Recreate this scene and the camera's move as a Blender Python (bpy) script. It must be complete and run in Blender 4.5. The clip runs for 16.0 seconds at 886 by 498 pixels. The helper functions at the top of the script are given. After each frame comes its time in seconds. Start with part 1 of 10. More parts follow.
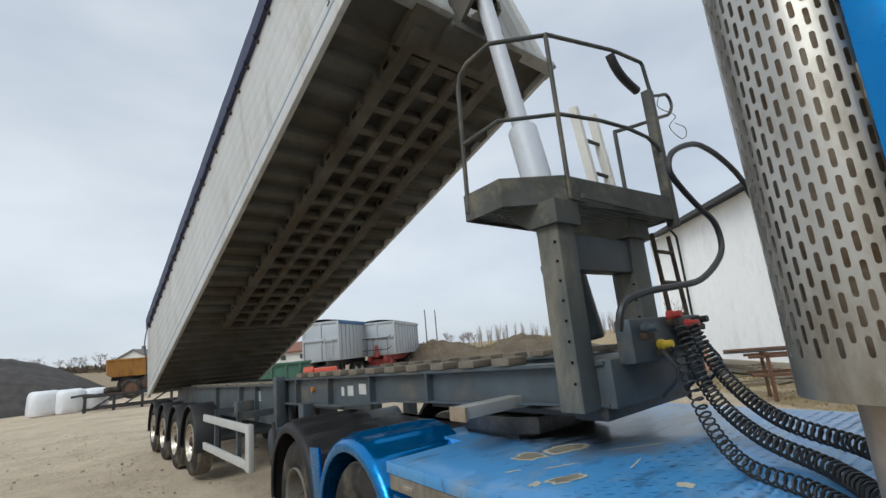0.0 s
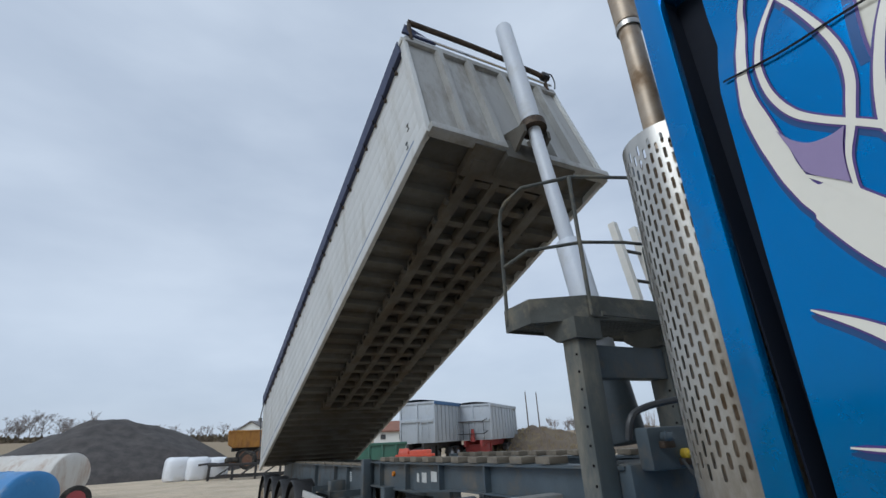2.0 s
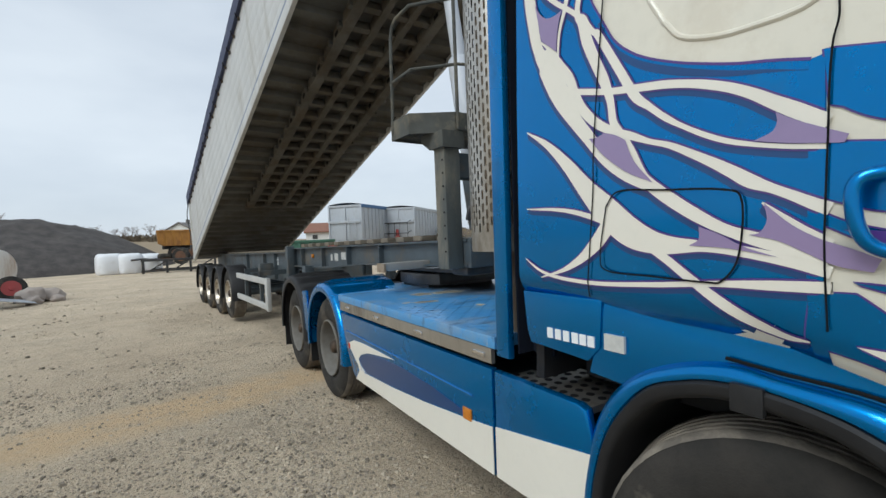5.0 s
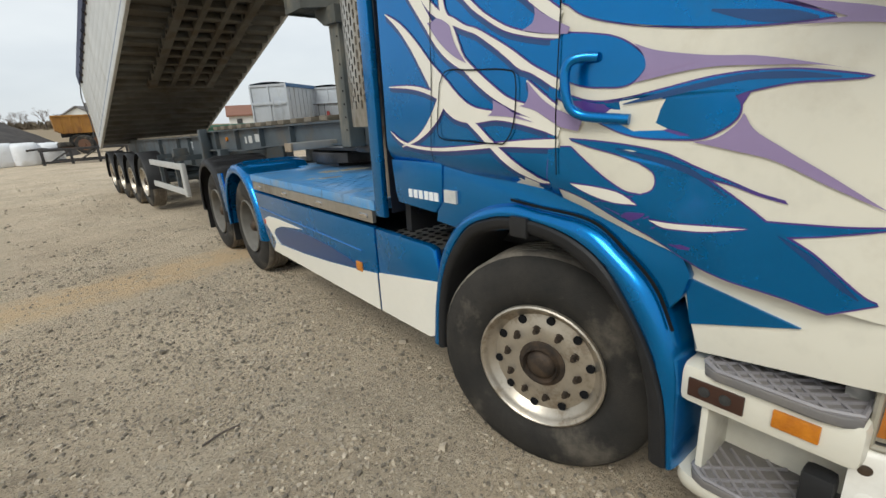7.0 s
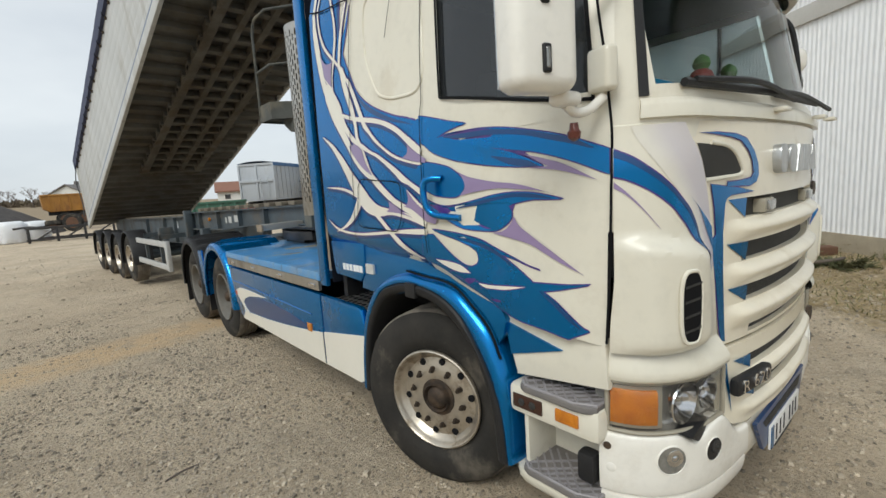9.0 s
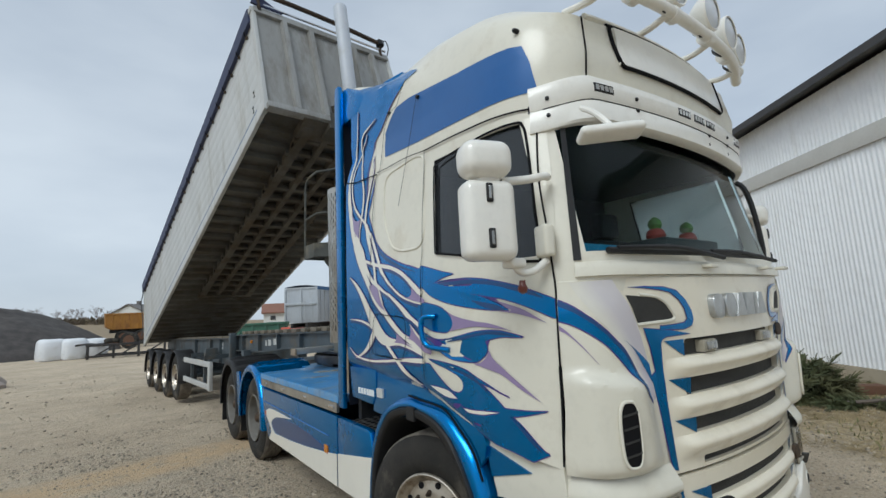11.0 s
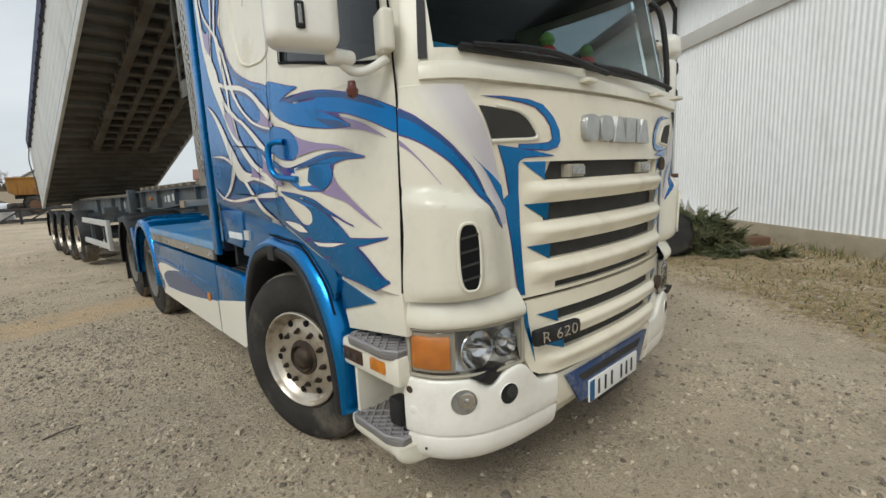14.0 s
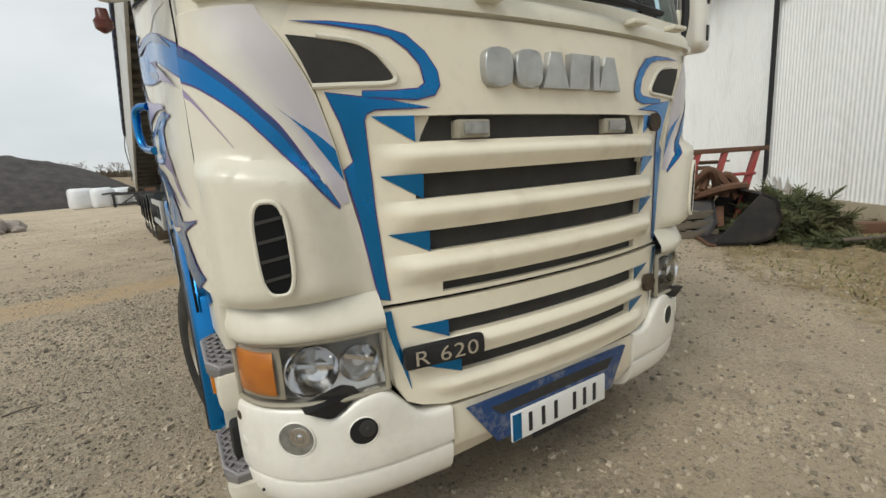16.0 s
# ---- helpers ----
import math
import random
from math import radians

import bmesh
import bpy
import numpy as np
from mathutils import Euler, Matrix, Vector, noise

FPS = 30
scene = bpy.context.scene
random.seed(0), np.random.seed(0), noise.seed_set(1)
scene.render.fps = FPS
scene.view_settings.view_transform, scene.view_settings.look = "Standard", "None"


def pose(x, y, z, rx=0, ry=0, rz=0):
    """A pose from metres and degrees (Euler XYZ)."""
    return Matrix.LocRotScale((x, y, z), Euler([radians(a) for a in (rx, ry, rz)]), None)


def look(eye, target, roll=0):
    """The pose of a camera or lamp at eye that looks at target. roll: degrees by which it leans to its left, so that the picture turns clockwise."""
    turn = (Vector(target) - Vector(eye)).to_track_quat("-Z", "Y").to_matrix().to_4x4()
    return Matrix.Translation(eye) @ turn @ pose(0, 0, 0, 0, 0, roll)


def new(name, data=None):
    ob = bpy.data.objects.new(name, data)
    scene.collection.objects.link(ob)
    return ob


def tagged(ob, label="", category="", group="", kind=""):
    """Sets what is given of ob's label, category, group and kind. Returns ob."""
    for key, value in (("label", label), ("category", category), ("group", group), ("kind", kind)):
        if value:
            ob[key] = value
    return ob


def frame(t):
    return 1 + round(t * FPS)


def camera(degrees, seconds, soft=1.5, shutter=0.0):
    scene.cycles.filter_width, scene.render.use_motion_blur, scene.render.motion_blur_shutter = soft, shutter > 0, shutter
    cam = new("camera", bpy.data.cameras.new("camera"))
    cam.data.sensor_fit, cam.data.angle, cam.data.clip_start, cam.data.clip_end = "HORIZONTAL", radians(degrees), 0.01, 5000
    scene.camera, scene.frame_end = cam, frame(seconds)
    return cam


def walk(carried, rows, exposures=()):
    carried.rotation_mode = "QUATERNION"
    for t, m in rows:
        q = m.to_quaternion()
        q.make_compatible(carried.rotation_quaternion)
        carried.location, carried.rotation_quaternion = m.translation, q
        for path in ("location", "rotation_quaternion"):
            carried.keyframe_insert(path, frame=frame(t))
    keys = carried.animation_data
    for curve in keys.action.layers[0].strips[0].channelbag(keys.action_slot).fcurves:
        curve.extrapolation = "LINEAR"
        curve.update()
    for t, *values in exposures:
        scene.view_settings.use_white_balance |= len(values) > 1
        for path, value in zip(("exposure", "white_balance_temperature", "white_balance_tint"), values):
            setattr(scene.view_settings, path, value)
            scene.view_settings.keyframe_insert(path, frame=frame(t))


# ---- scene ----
import functools

cam = camera(88.8, 16.0)
EXPOSURES = [(0, 0.02, 6050, 6), (3, -0.3, 5400, 7), (4, -0.2, 5650, 6), (5, 0.05, 5950, 5), (8, 0.15, 6450, 6), (9.5, 0.05, 6200, 5), (12.5, -0.27, 5650, 4), (13.5, -0.04, 6250, 5), (14, 0.03, 6350, 5), (16, 0.05, 6550, 5)]
PATH = [
    (0, (-2.598, 1.023, 1.814), (-1.436, 2.597, 2.227), -5.3),
    (0.5, (-2.52, 0.835, 1.849), (-1.561, 2.504, 2.393), -4.6),
    (1, (-2.606, 0.62, 1.841), (-1.743, 2.307, 2.48), -3.3),
    (1.5, (-2.646, 0.446, 1.851), (-1.844, 2.137, 2.556), -2.6),
    (2, (-2.621, 0.245, 1.864), (-1.864, 1.932, 2.627), -2.6),
    (2.5, (-2.606, 0.106, 1.886), (-1.868, 1.791, 2.671), -2.8),
    (3, (-2.669, -0.029, 1.877), (-1.906, 1.667, 2.612), -2.8),
    (3.5, (-2.708, -0.153, 1.876), (-1.885, 1.57, 2.469), -2.7),
    (4, (-2.694, -0.273, 1.803), (-1.793, 1.47, 2.192), -2.3),
    (4.5, (-2.639, -0.438, 1.744), (-1.656, 1.297, 1.897), -2.4),
    (5, (-2.645, -0.575, 1.701), (-1.592, 1.124, 1.634), -2.4),
    (5.2, (-2.649, -0.632, 1.67), (-1.574, 1.049, 1.528), -2.5),
    (7.3, (-2.606, -1.252, 1.653), (-1.399, 0.223, 1.046), -3.4),
    (7.5, (-2.632, -1.33, 1.651), (-1.41, 0.129, 1.036), -3.5),
    (8, (-2.678, -1.518, 1.685), (-1.413, -0.086, 1.095), -4.0),
    (8.5, (-2.689, -1.766, 1.698), (-1.397, -0.316, 1.22), -4.4),
    (9, (-2.716, -1.942, 1.767), (-1.426, -0.44, 1.483), -3.9),
    (9.5, (-2.749, -2.05, 1.824), (-1.489, -0.5, 1.727), -4.1),
    (10, (-2.827, -2.205, 1.864), (-1.611, -0.62, 1.96), -3.6),
    (10.2, (-2.857, -2.261, 1.848), (-1.668, -0.664, 2.037), -2.7),
    (12.3, (-2.642, -2.653, 1.804), (-1.458, -1.068, 2.099), -3.0),
    (12.5, (-2.606, -2.642, 1.765), (-1.388, -1.072, 1.99), -3.0),
    (13, (-2.508, -2.633, 1.688), (-1.208, -1.113, 1.717), -3.3),
    (13.5, (-2.423, -2.589, 1.635), (-1.086, -1.112, 1.467), -3.1),
    (14, (-2.272, -2.525, 1.587), (-0.939, -1.068, 1.269), -2.7),
    (14.5, (-2.032, -2.592, 1.537), (-0.732, -1.125, 1.137), -2.9),
    (15, (-1.794, -2.658, 1.519), (-0.554, -1.15, 1.086), -3.0),
    (15.5, (-1.541, -2.628, 1.496), (-0.369, -1.057, 1.099), -3.0),
    (16, (-1.286, -2.637, 1.481), (-0.26, -0.962, 1.106), -3.7),
]
walk(cam, [(t, look(eye, target, roll)) for t, eye, target, roll in PATH], EXPOSURES)

# ---- sky and sun: a flat, bright overcast ----
world = bpy.data.worlds.new("overcast")
scene.world = world
world.use_nodes = True
wn, wl = world.node_tree.nodes, world.node_tree.links
bg = wn["Background"]
sky = wn.new("ShaderNodeTexSky")
sky.sky_type, sky.sun_disc = "NISHITA", False
sky.sun_elevation, sky.sun_rotation = radians(38), radians(248)
sky_dim = wn.new("ShaderNodeMix")
sky_dim.data_type, sky_dim.blend_type = "RGBA", "MULTIPLY"
sky_dim.inputs["Factor"].default_value = 1
sky_dim.inputs["B"].default_value = (0.07, 0.07, 0.07, 1)
wl.new(sky.outputs["Color"], sky_dim.inputs["A"])
wco = wn.new("ShaderNodeTexCoord")
wmap = wn.new("ShaderNodeMapping")
wmap.inputs["Scale"].default_value = (1.0, 1.0, 2.6)
wl.new(wco.outputs["Generated"], wmap.inputs["Vector"])
wnoise = wn.new("ShaderNodeTexNoise")
wnoise.inputs["Scale"].default_value, wnoise.inputs["Detail"].default_value = 1.7, 5.0
wnoise.inputs["Roughness"].default_value = 0.5
wl.new(wmap.outputs["Vector"], wnoise.inputs["Vector"])
wramp = wn.new("ShaderNodeValToRGB")
wramp.color_ramp.elements[0].position, wramp.color_ramp.elements[0].color = 0.3, (0.51, 0.54, 0.595, 1)
wramp.color_ramp.elements[1].position, wramp.color_ramp.elements[1].color = 0.72, (0.76, 0.77, 0.79, 1)
wl.new(wnoise.outputs["Fac"], wramp.inputs["Fac"])
wmix = wn.new("ShaderNodeMix")
wmix.data_type = "RGBA"
wmix.inputs["Factor"].default_value = 0.85
wl.new(sky_dim.outputs["Result"], wmix.inputs["A"])
wl.new(wramp.outputs["Color"], wmix.inputs["B"])
wl.new(wmix.outputs["Result"], bg.inputs["Color"])
bg.inputs["Strength"].default_value = 1.15
sun = new("sun", bpy.data.lights.new("sun", "SUN"))
sun.data.energy, sun.data.angle, sun.data.color = 1.75, radians(30), (1.0, 0.96, 0.9)
sun.matrix_world = look((-30, -12, 32), (0, 0, 0))

# ---- materials ----
def material(name, base, rough=0.6, metal=0.0, second=None, scale=6.0, amount=0.5, bump=0.0, bump_scale=60.0, coat=0.0,
             dirt=None, dirt_amount=0.0, dirt_scale=2.0, vary=0.0, stretch=(1, 1, 1), spec=0.5):
    """A principled material with colour variation at two scales, optional dirt patches and fine relief."""
    m = bpy.data.materials.new(name)
    m.use_nodes = True
    n, l = m.node_tree.nodes, m.node_tree.links
    p = n["Principled BSDF"]
    p.inputs["Roughness"].default_value, p.inputs["Metallic"].default_value = rough, metal
    p.inputs["Coat Weight"].default_value, p.inputs["Coat Roughness"].default_value = coat, 0.08
    p.inputs["Specular IOR Level"].default_value = spec
    co = n.new("ShaderNodeTexCoord")
    mp = n.new("ShaderNodeMapping")
    mp.inputs["Scale"].default_value = stretch
    l.new(co.outputs["Object"], mp.inputs["Vector"])

    def tex(s, detail=6.0, r=0.6):
        t = n.new("ShaderNodeTexNoise")
        t.inputs["Scale"].default_value, t.inputs["Detail"].default_value, t.inputs["Roughness"].default_value = s, detail, r
        l.new(mp.outputs["Vector"], t.inputs["Vector"])
        return t

    def ramp(src, a, b):
        r = n.new("ShaderNodeMapRange")
        r.inputs["From Min"].default_value, r.inputs["From Max"].default_value = a, b
        l.new(src, r.inputs["Value"])
        return r.outputs["Result"]

    def mix(a, b, fac):
        x = n.new("ShaderNodeMix")
        x.data_type = "RGBA"
        for key, v in (("A", a), ("B", b)):
            if isinstance(v, tuple):
                x.inputs[key].default_value = (*v[:3], 1)
            else:
                l.new(v, x.inputs[key])
        if isinstance(fac, float):
            x.inputs["Factor"].default_value = fac
        else:
            l.new(fac, x.inputs["Factor"])
        return x.outputs["Result"]

    def times(src, k):
        t = n.new("ShaderNodeMath")
        t.operation = "MULTIPLY"
        l.new(src, t.inputs[0])
        t.inputs[1].default_value = k
        return t.outputs[0]

    second = second or tuple(c * 0.8 for c in base)
    colour = mix(base, second, times(ramp(tex(scale).outputs["Fac"], 0.35, 0.65), amount))
    colour = mix(colour, tuple(c * 0.75 for c in base), times(ramp(tex(scale * 9, 3).outputs["Fac"], 0.5, 0.75), amount * 0.5))
    if dirt:
        fac = ramp(tex(dirt_scale, 9.0, 0.68).outputs["Fac"], 0.58 - 0.12 * dirt_amount, 0.66)
        colour = mix(colour, dirt, times(fac, min(1.0, dirt_amount)))
        rr = n.new("ShaderNodeMapRange")
        l.new(fac, rr.inputs["Value"])
        rr.inputs["To Min"].default_value, rr.inputs["To Max"].default_value = rough, min(1.0, rough + 0.3)
        l.new(rr.outputs["Result"], p.inputs["Roughness"])
    if vary:
        info = n.new("ShaderNodeObjectInfo")
        h = n.new("ShaderNodeHueSaturation")
        r = n.new("ShaderNodeMapRange")
        r.inputs["To Min"].default_value, r.inputs["To Max"].default_value = 1 - vary, 1 + vary
        l.new(info.outputs["Random"], r.inputs["Value"])
        l.new(r.outputs["Result"], h.inputs["Value"])
        l.new(colour, h.inputs["Color"])
        colour = h.outputs["Color"]
    l.new(colour, p.inputs["Base Color"])
    if bump:
        b = n.new("ShaderNodeBump")
        b.inputs["Strength"].default_value, b.inputs["Distance"].default_value = min(1.0, bump), 0.01
        l.new(tex(bump_scale, 4).outputs["Fac"], b.inputs["Height"])
        l.new(b.outputs["Normal"], p.inputs["Normal"])
    return m


def glass(name, tint, rough=0.02, alpha=0.5, ior=1.5):
    m = bpy.data.materials.new(name)
    m.use_nodes = True
    n, l = m.node_tree.nodes, m.node_tree.links
    p = n["Principled BSDF"]
    p.inputs["Base Color"].default_value, p.inputs["Roughness"].default_value = (*tint, 1), rough
    p.inputs["IOR"].default_value = 1.45
    tr = n.new("ShaderNodeBsdfTransparent")
    tr.inputs["Color"].default_value = (*[min(1, 0.55 + c) for c in tint], 1)
    gl = n.new("ShaderNodeBsdfGlossy")
    gl.inputs["Roughness"].default_value = rough
    fr = n.new("ShaderNodeFresnel")
    fr.inputs["IOR"].default_value = ior
    mx, mx2 = n.new("ShaderNodeMixShader"), n.new("ShaderNodeMixShader")
    mx.inputs["Fac"].default_value = alpha
    l.new(tr.outputs[0], mx.inputs[1])
    l.new(p.outputs[0], mx.inputs[2])
    l.new(fr.outputs[0], mx2.inputs["Fac"])
    l.new(mx.outputs[0], mx2.inputs[1])
    l.new(gl.outputs[0], mx2.inputs[2])
    l.new(mx2.outputs[0], n["Material Output"].inputs["Surface"])
    return m


CREAM = material("cream_paint", (0.71, 0.676, 0.57), 0.34, 0, (0.675, 0.638, 0.53), 1.5, 0.5, coat=0.25, dirt=(0.5, 0.43, 0.32), dirt_amount=0.25, dirt_scale=3)
WHITE = material("off_white_paint", (0.81, 0.785, 0.715), 0.32, 0, (0.78, 0.75, 0.68), 2, 0.5, coat=0.4, dirt=(0.5, 0.45, 0.36), dirt_amount=0.2, dirt_scale=4)
BLUE = material("metallic_blue_paint", (0.0, 0.178, 0.485), 0.27, 0.78, (0.0, 0.155, 0.43), 2, 0.5, coat=0.45, dirt=(0.05, 0.12, 0.18), dirt_amount=0.18, dirt_scale=3, spec=0.35)
NAVY = material("dark_blue_paint", (0.008, 0.06, 0.2), 0.3, 0.3, None, 3, 0.4, coat=0.5)
LILAC = material("lilac_paint", (0.285, 0.215, 0.38), 0.35, 0.1, None, 3, 0.3, coat=0.5)
FLAME = material("flame_cream_paint", (0.77, 0.735, 0.64), 0.3, 0, None, 3, 0.2, coat=0.5)
PURPLE_LINE = material("purple_pinstripe", (0.07, 0.03, 0.2), 0.4, 0, None, 3, 0.2, coat=0.4)
BLACK = material("black_plastic", (0.014, 0.014, 0.015), 0.5, 0, (0.026, 0.026, 0.026), 8, 0.5, bump=0.2, bump_scale=200, spec=0.3)
SEAM = material("rubber_seal", (0.008, 0.008, 0.009), 0.85, spec=0.15)
GREY_PLASTIC = material("grey_mesh_plastic", (0.04, 0.039, 0.037), 0.65, 0, (0.06, 0.058, 0.052), 12, 0.5, bump=0.5, bump_scale=300, spec=0.2)
RUBBER = material("tyre_rubber", (0.022, 0.021, 0.019), 0.78, 0, (0.045, 0.04, 0.034), 5, 0.7, bump=0.3, bump_scale=120, dirt=(0.19, 0.165, 0.13), dirt_amount=0.5, dirt_scale=3, spec=0.25)
# near-black colour that paints the shade in the gap behind the cab
GAP_DARK = material("cab_gap_shade", (0.006, 0.009, 0.018), 0.6, 0, (0.012, 0.014, 0.02), 4, 0.5, spec=0.2)
TREAD_RUBBER = material("dusty_tread_rubber", (0.17, 0.15, 0.125), 0.9, 0, (0.1, 0.09, 0.078), 6, 0.6, bump=0.4, bump_scale=70, dirt=(0.33, 0.29, 0.23), dirt_amount=0.8, dirt_scale=4, spec=0.15)
ALU = material("worn_aluminium", (0.55, 0.5, 0.42), 0.36, 0.8, (0.4, 0.34, 0.26), 9, 0.7, dirt=(0.16, 0.11, 0.065), dirt_amount=0.5, dirt_scale=9)
DULL_RIM = material("dusty_grey_rim", (0.2, 0.19, 0.17), 0.7, 0.25, (0.13, 0.12, 0.1), 7, 0.8, dirt=(0.24, 0.2, 0.15), dirt_amount=0.6, dirt_scale=5)
ALU_BRIGHT = material("lamp_reflector", (0.75, 0.76, 0.77), 0.25, 0.35, None, 8, 0.3)
DARK_IRON = material("dark_greasy_iron", (0.035, 0.028, 0.023), 0.65, 0.5, (0.12, 0.08, 0.05), 14, 0.7, bump=0.3, bump_scale=80)
CHROME = material("chrome", (0.7, 0.7, 0.7), 0.12, 1.0, (0.6, 0.6, 0.6), 10, 0.3)
STEEL_PERF = material("brushed_stainless", (0.5, 0.48, 0.44), 0.36, 0.88, (0.36, 0.335, 0.29), 3, 0.9, dirt=(0.17, 0.135, 0.09), dirt_amount=0.6, dirt_scale=3, bump=0.15, bump_scale=6, stretch=(1, 1, 0.4))
RUSTY_PIPE = material("heat_stained_pipe", (0.42, 0.35, 0.27), 0.5, 0.5, (0.28, 0.2, 0.12), 5, 0.9, dirt=(0.2, 0.12, 0.06), dirt_amount=0.6, dirt_scale=5)
FRAME_GREY = material("blue_grey_frame_paint", (0.075, 0.094, 0.106), 0.5, 0.1, (0.04, 0.048, 0.052), 3, 0.7, bump=0.2, bump_scale=60, dirt=(0.19, 0.16, 0.12), dirt_amount=0.55, dirt_scale=3)
POST_GREY = material("weathered_post_paint", (0.1, 0.108, 0.1), 0.6, 0.15, (0.06, 0.064, 0.06), 3, 0.9, bump=0.25, bump_scale=50, dirt=(0.26, 0.235, 0.18), dirt_amount=0.7, dirt_scale=3, stretch=(1, 1, 0.35))
CATWALK = material("weathered_grey_steel", (0.085, 0.088, 0.078), 0.65, 0.2, (0.05, 0.05, 0.043), 5, 0.8, bump=0.3, bump_scale=50, dirt=(0.25, 0.22, 0.16), dirt_amount=0.6, dirt_scale=4)
BODY_ALU = material("dull_body_aluminium", (0.55, 0.55, 0.53), 0.5, 0.25, (0.46, 0.46, 0.44), 1.5, 0.7, dirt=(0.35, 0.33, 0.29), dirt_amount=0.45, dirt_scale=2, stretch=(1, 1, 0.25))
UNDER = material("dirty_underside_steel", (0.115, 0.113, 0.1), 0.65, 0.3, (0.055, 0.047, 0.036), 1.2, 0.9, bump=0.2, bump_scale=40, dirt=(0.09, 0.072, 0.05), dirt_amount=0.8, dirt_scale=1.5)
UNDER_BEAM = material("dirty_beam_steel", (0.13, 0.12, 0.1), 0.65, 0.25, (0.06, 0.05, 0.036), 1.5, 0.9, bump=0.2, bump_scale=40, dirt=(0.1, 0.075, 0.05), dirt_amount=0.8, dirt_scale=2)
BODY_FRONT = material("stained_body_aluminium", (0.36, 0.36, 0.345), 0.5, 0.3, (0.28, 0.275, 0.26), 1.8, 0.8, dirt=(0.17, 0.15, 0.12), dirt_amount=0.5, dirt_scale=2.5, stretch=(1, 1, 0.3))
TARP = material("navy_tarpaulin", (0.018, 0.026, 0.075), 0.6, 0, (0.035, 0.042, 0.08), 6, 0.6, bump=0.4, bump_scale=12)
RAM = material("silver_ram_paint", (0.5, 0.53, 0.58), 0.45, 0.0, (0.5, 0.52, 0.54), 4, 0.5, dirt=(0.38, 0.36, 0.3), dirt_amount=0.3, dirt_scale=3)
DECK_BLUE = material("scuffed_blue_deck", (0.078, 0.31, 0.66), 0.3, 0.2, (0.11, 0.35, 0.64), 2.5, 0.6, bump=0.15, bump_scale=30, coat=0.3)
_t = DECK_BLUE.node_tree
_p = _t.nodes["Principled BSDF"]


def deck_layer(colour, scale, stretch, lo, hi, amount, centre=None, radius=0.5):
    """Mixes wear into the deck's paint: noise above a threshold, or a dark patch round one place that noise frays."""
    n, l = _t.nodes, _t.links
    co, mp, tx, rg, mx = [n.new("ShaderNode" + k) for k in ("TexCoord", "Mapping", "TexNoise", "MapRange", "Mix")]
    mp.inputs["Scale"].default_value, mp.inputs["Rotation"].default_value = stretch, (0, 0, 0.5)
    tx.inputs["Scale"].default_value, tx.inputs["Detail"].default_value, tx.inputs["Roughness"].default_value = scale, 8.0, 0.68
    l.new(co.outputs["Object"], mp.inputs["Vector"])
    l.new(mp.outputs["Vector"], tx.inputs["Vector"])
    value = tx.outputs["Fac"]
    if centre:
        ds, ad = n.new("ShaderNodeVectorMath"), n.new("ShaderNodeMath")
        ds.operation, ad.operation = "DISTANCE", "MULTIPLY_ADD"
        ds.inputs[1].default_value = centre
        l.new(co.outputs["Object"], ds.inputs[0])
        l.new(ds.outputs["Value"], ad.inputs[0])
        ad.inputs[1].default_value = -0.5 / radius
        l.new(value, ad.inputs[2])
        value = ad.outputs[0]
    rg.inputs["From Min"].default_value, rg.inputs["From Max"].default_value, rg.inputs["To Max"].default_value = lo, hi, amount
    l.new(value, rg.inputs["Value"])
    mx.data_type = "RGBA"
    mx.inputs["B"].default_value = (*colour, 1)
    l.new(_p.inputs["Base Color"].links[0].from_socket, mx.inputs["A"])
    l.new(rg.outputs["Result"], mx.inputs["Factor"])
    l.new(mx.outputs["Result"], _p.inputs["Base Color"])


deck_layer((0.3, 0.36, 0.4), 3.0, (1, 1, 1), 0.52, 0.68, 0.55)
deck_layer((0.04, 0.11, 0.22), 5.0, (0.5, 2.2, 1), 0.55, 0.66, 0.7)
deck_layer((0.55, 0.56, 0.52), 7.0, (0.4, 5.0, 1), 0.66, 0.7, 0.8)
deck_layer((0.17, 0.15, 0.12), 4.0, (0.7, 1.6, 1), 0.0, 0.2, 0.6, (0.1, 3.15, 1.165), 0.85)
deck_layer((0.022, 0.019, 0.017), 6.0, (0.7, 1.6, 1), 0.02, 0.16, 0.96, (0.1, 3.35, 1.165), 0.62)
deck_layer((0.03, 0.03, 0.035), 28.0, (1, 1, 1), 0.7, 0.74, 0.8)
GREASE = material("black_grease", (0.02, 0.018, 0.017), 0.35, 0, (0.05, 0.045, 0.04), 12, 0.8, bump=0.5, bump_scale=30)
AMBER = material("amber_lens", (0.62, 0.21, 0.01), 0.2, 0, (0.42, 0.125, 0.006), 25, 0.8, coat=0.4, bump=0.4, bump_scale=90)
RED = material("red_paint", (0.4, 0.035, 0.025), 0.45, 0, (0.3, 0.04, 0.03), 5, 0.6, dirt=(0.2, 0.1, 0.07), dirt_amount=0.4)
TREAD = material("grey_step_tread", (0.3, 0.285, 0.29), 0.6, 0.1, (0.22, 0.2, 0.2), 12, 0.6, bump=0.3, bump_scale=100)
TREAD_DARK = material("dark_step_base", (0.15, 0.14, 0.135), 0.7, 0, (0.2, 0.18, 0.16), 12, 0.6)
HOSE = material("black_hose", (0.025, 0.025, 0.025), 0.5, 0, (0.05, 0.05, 0.05), 15, 0.5)
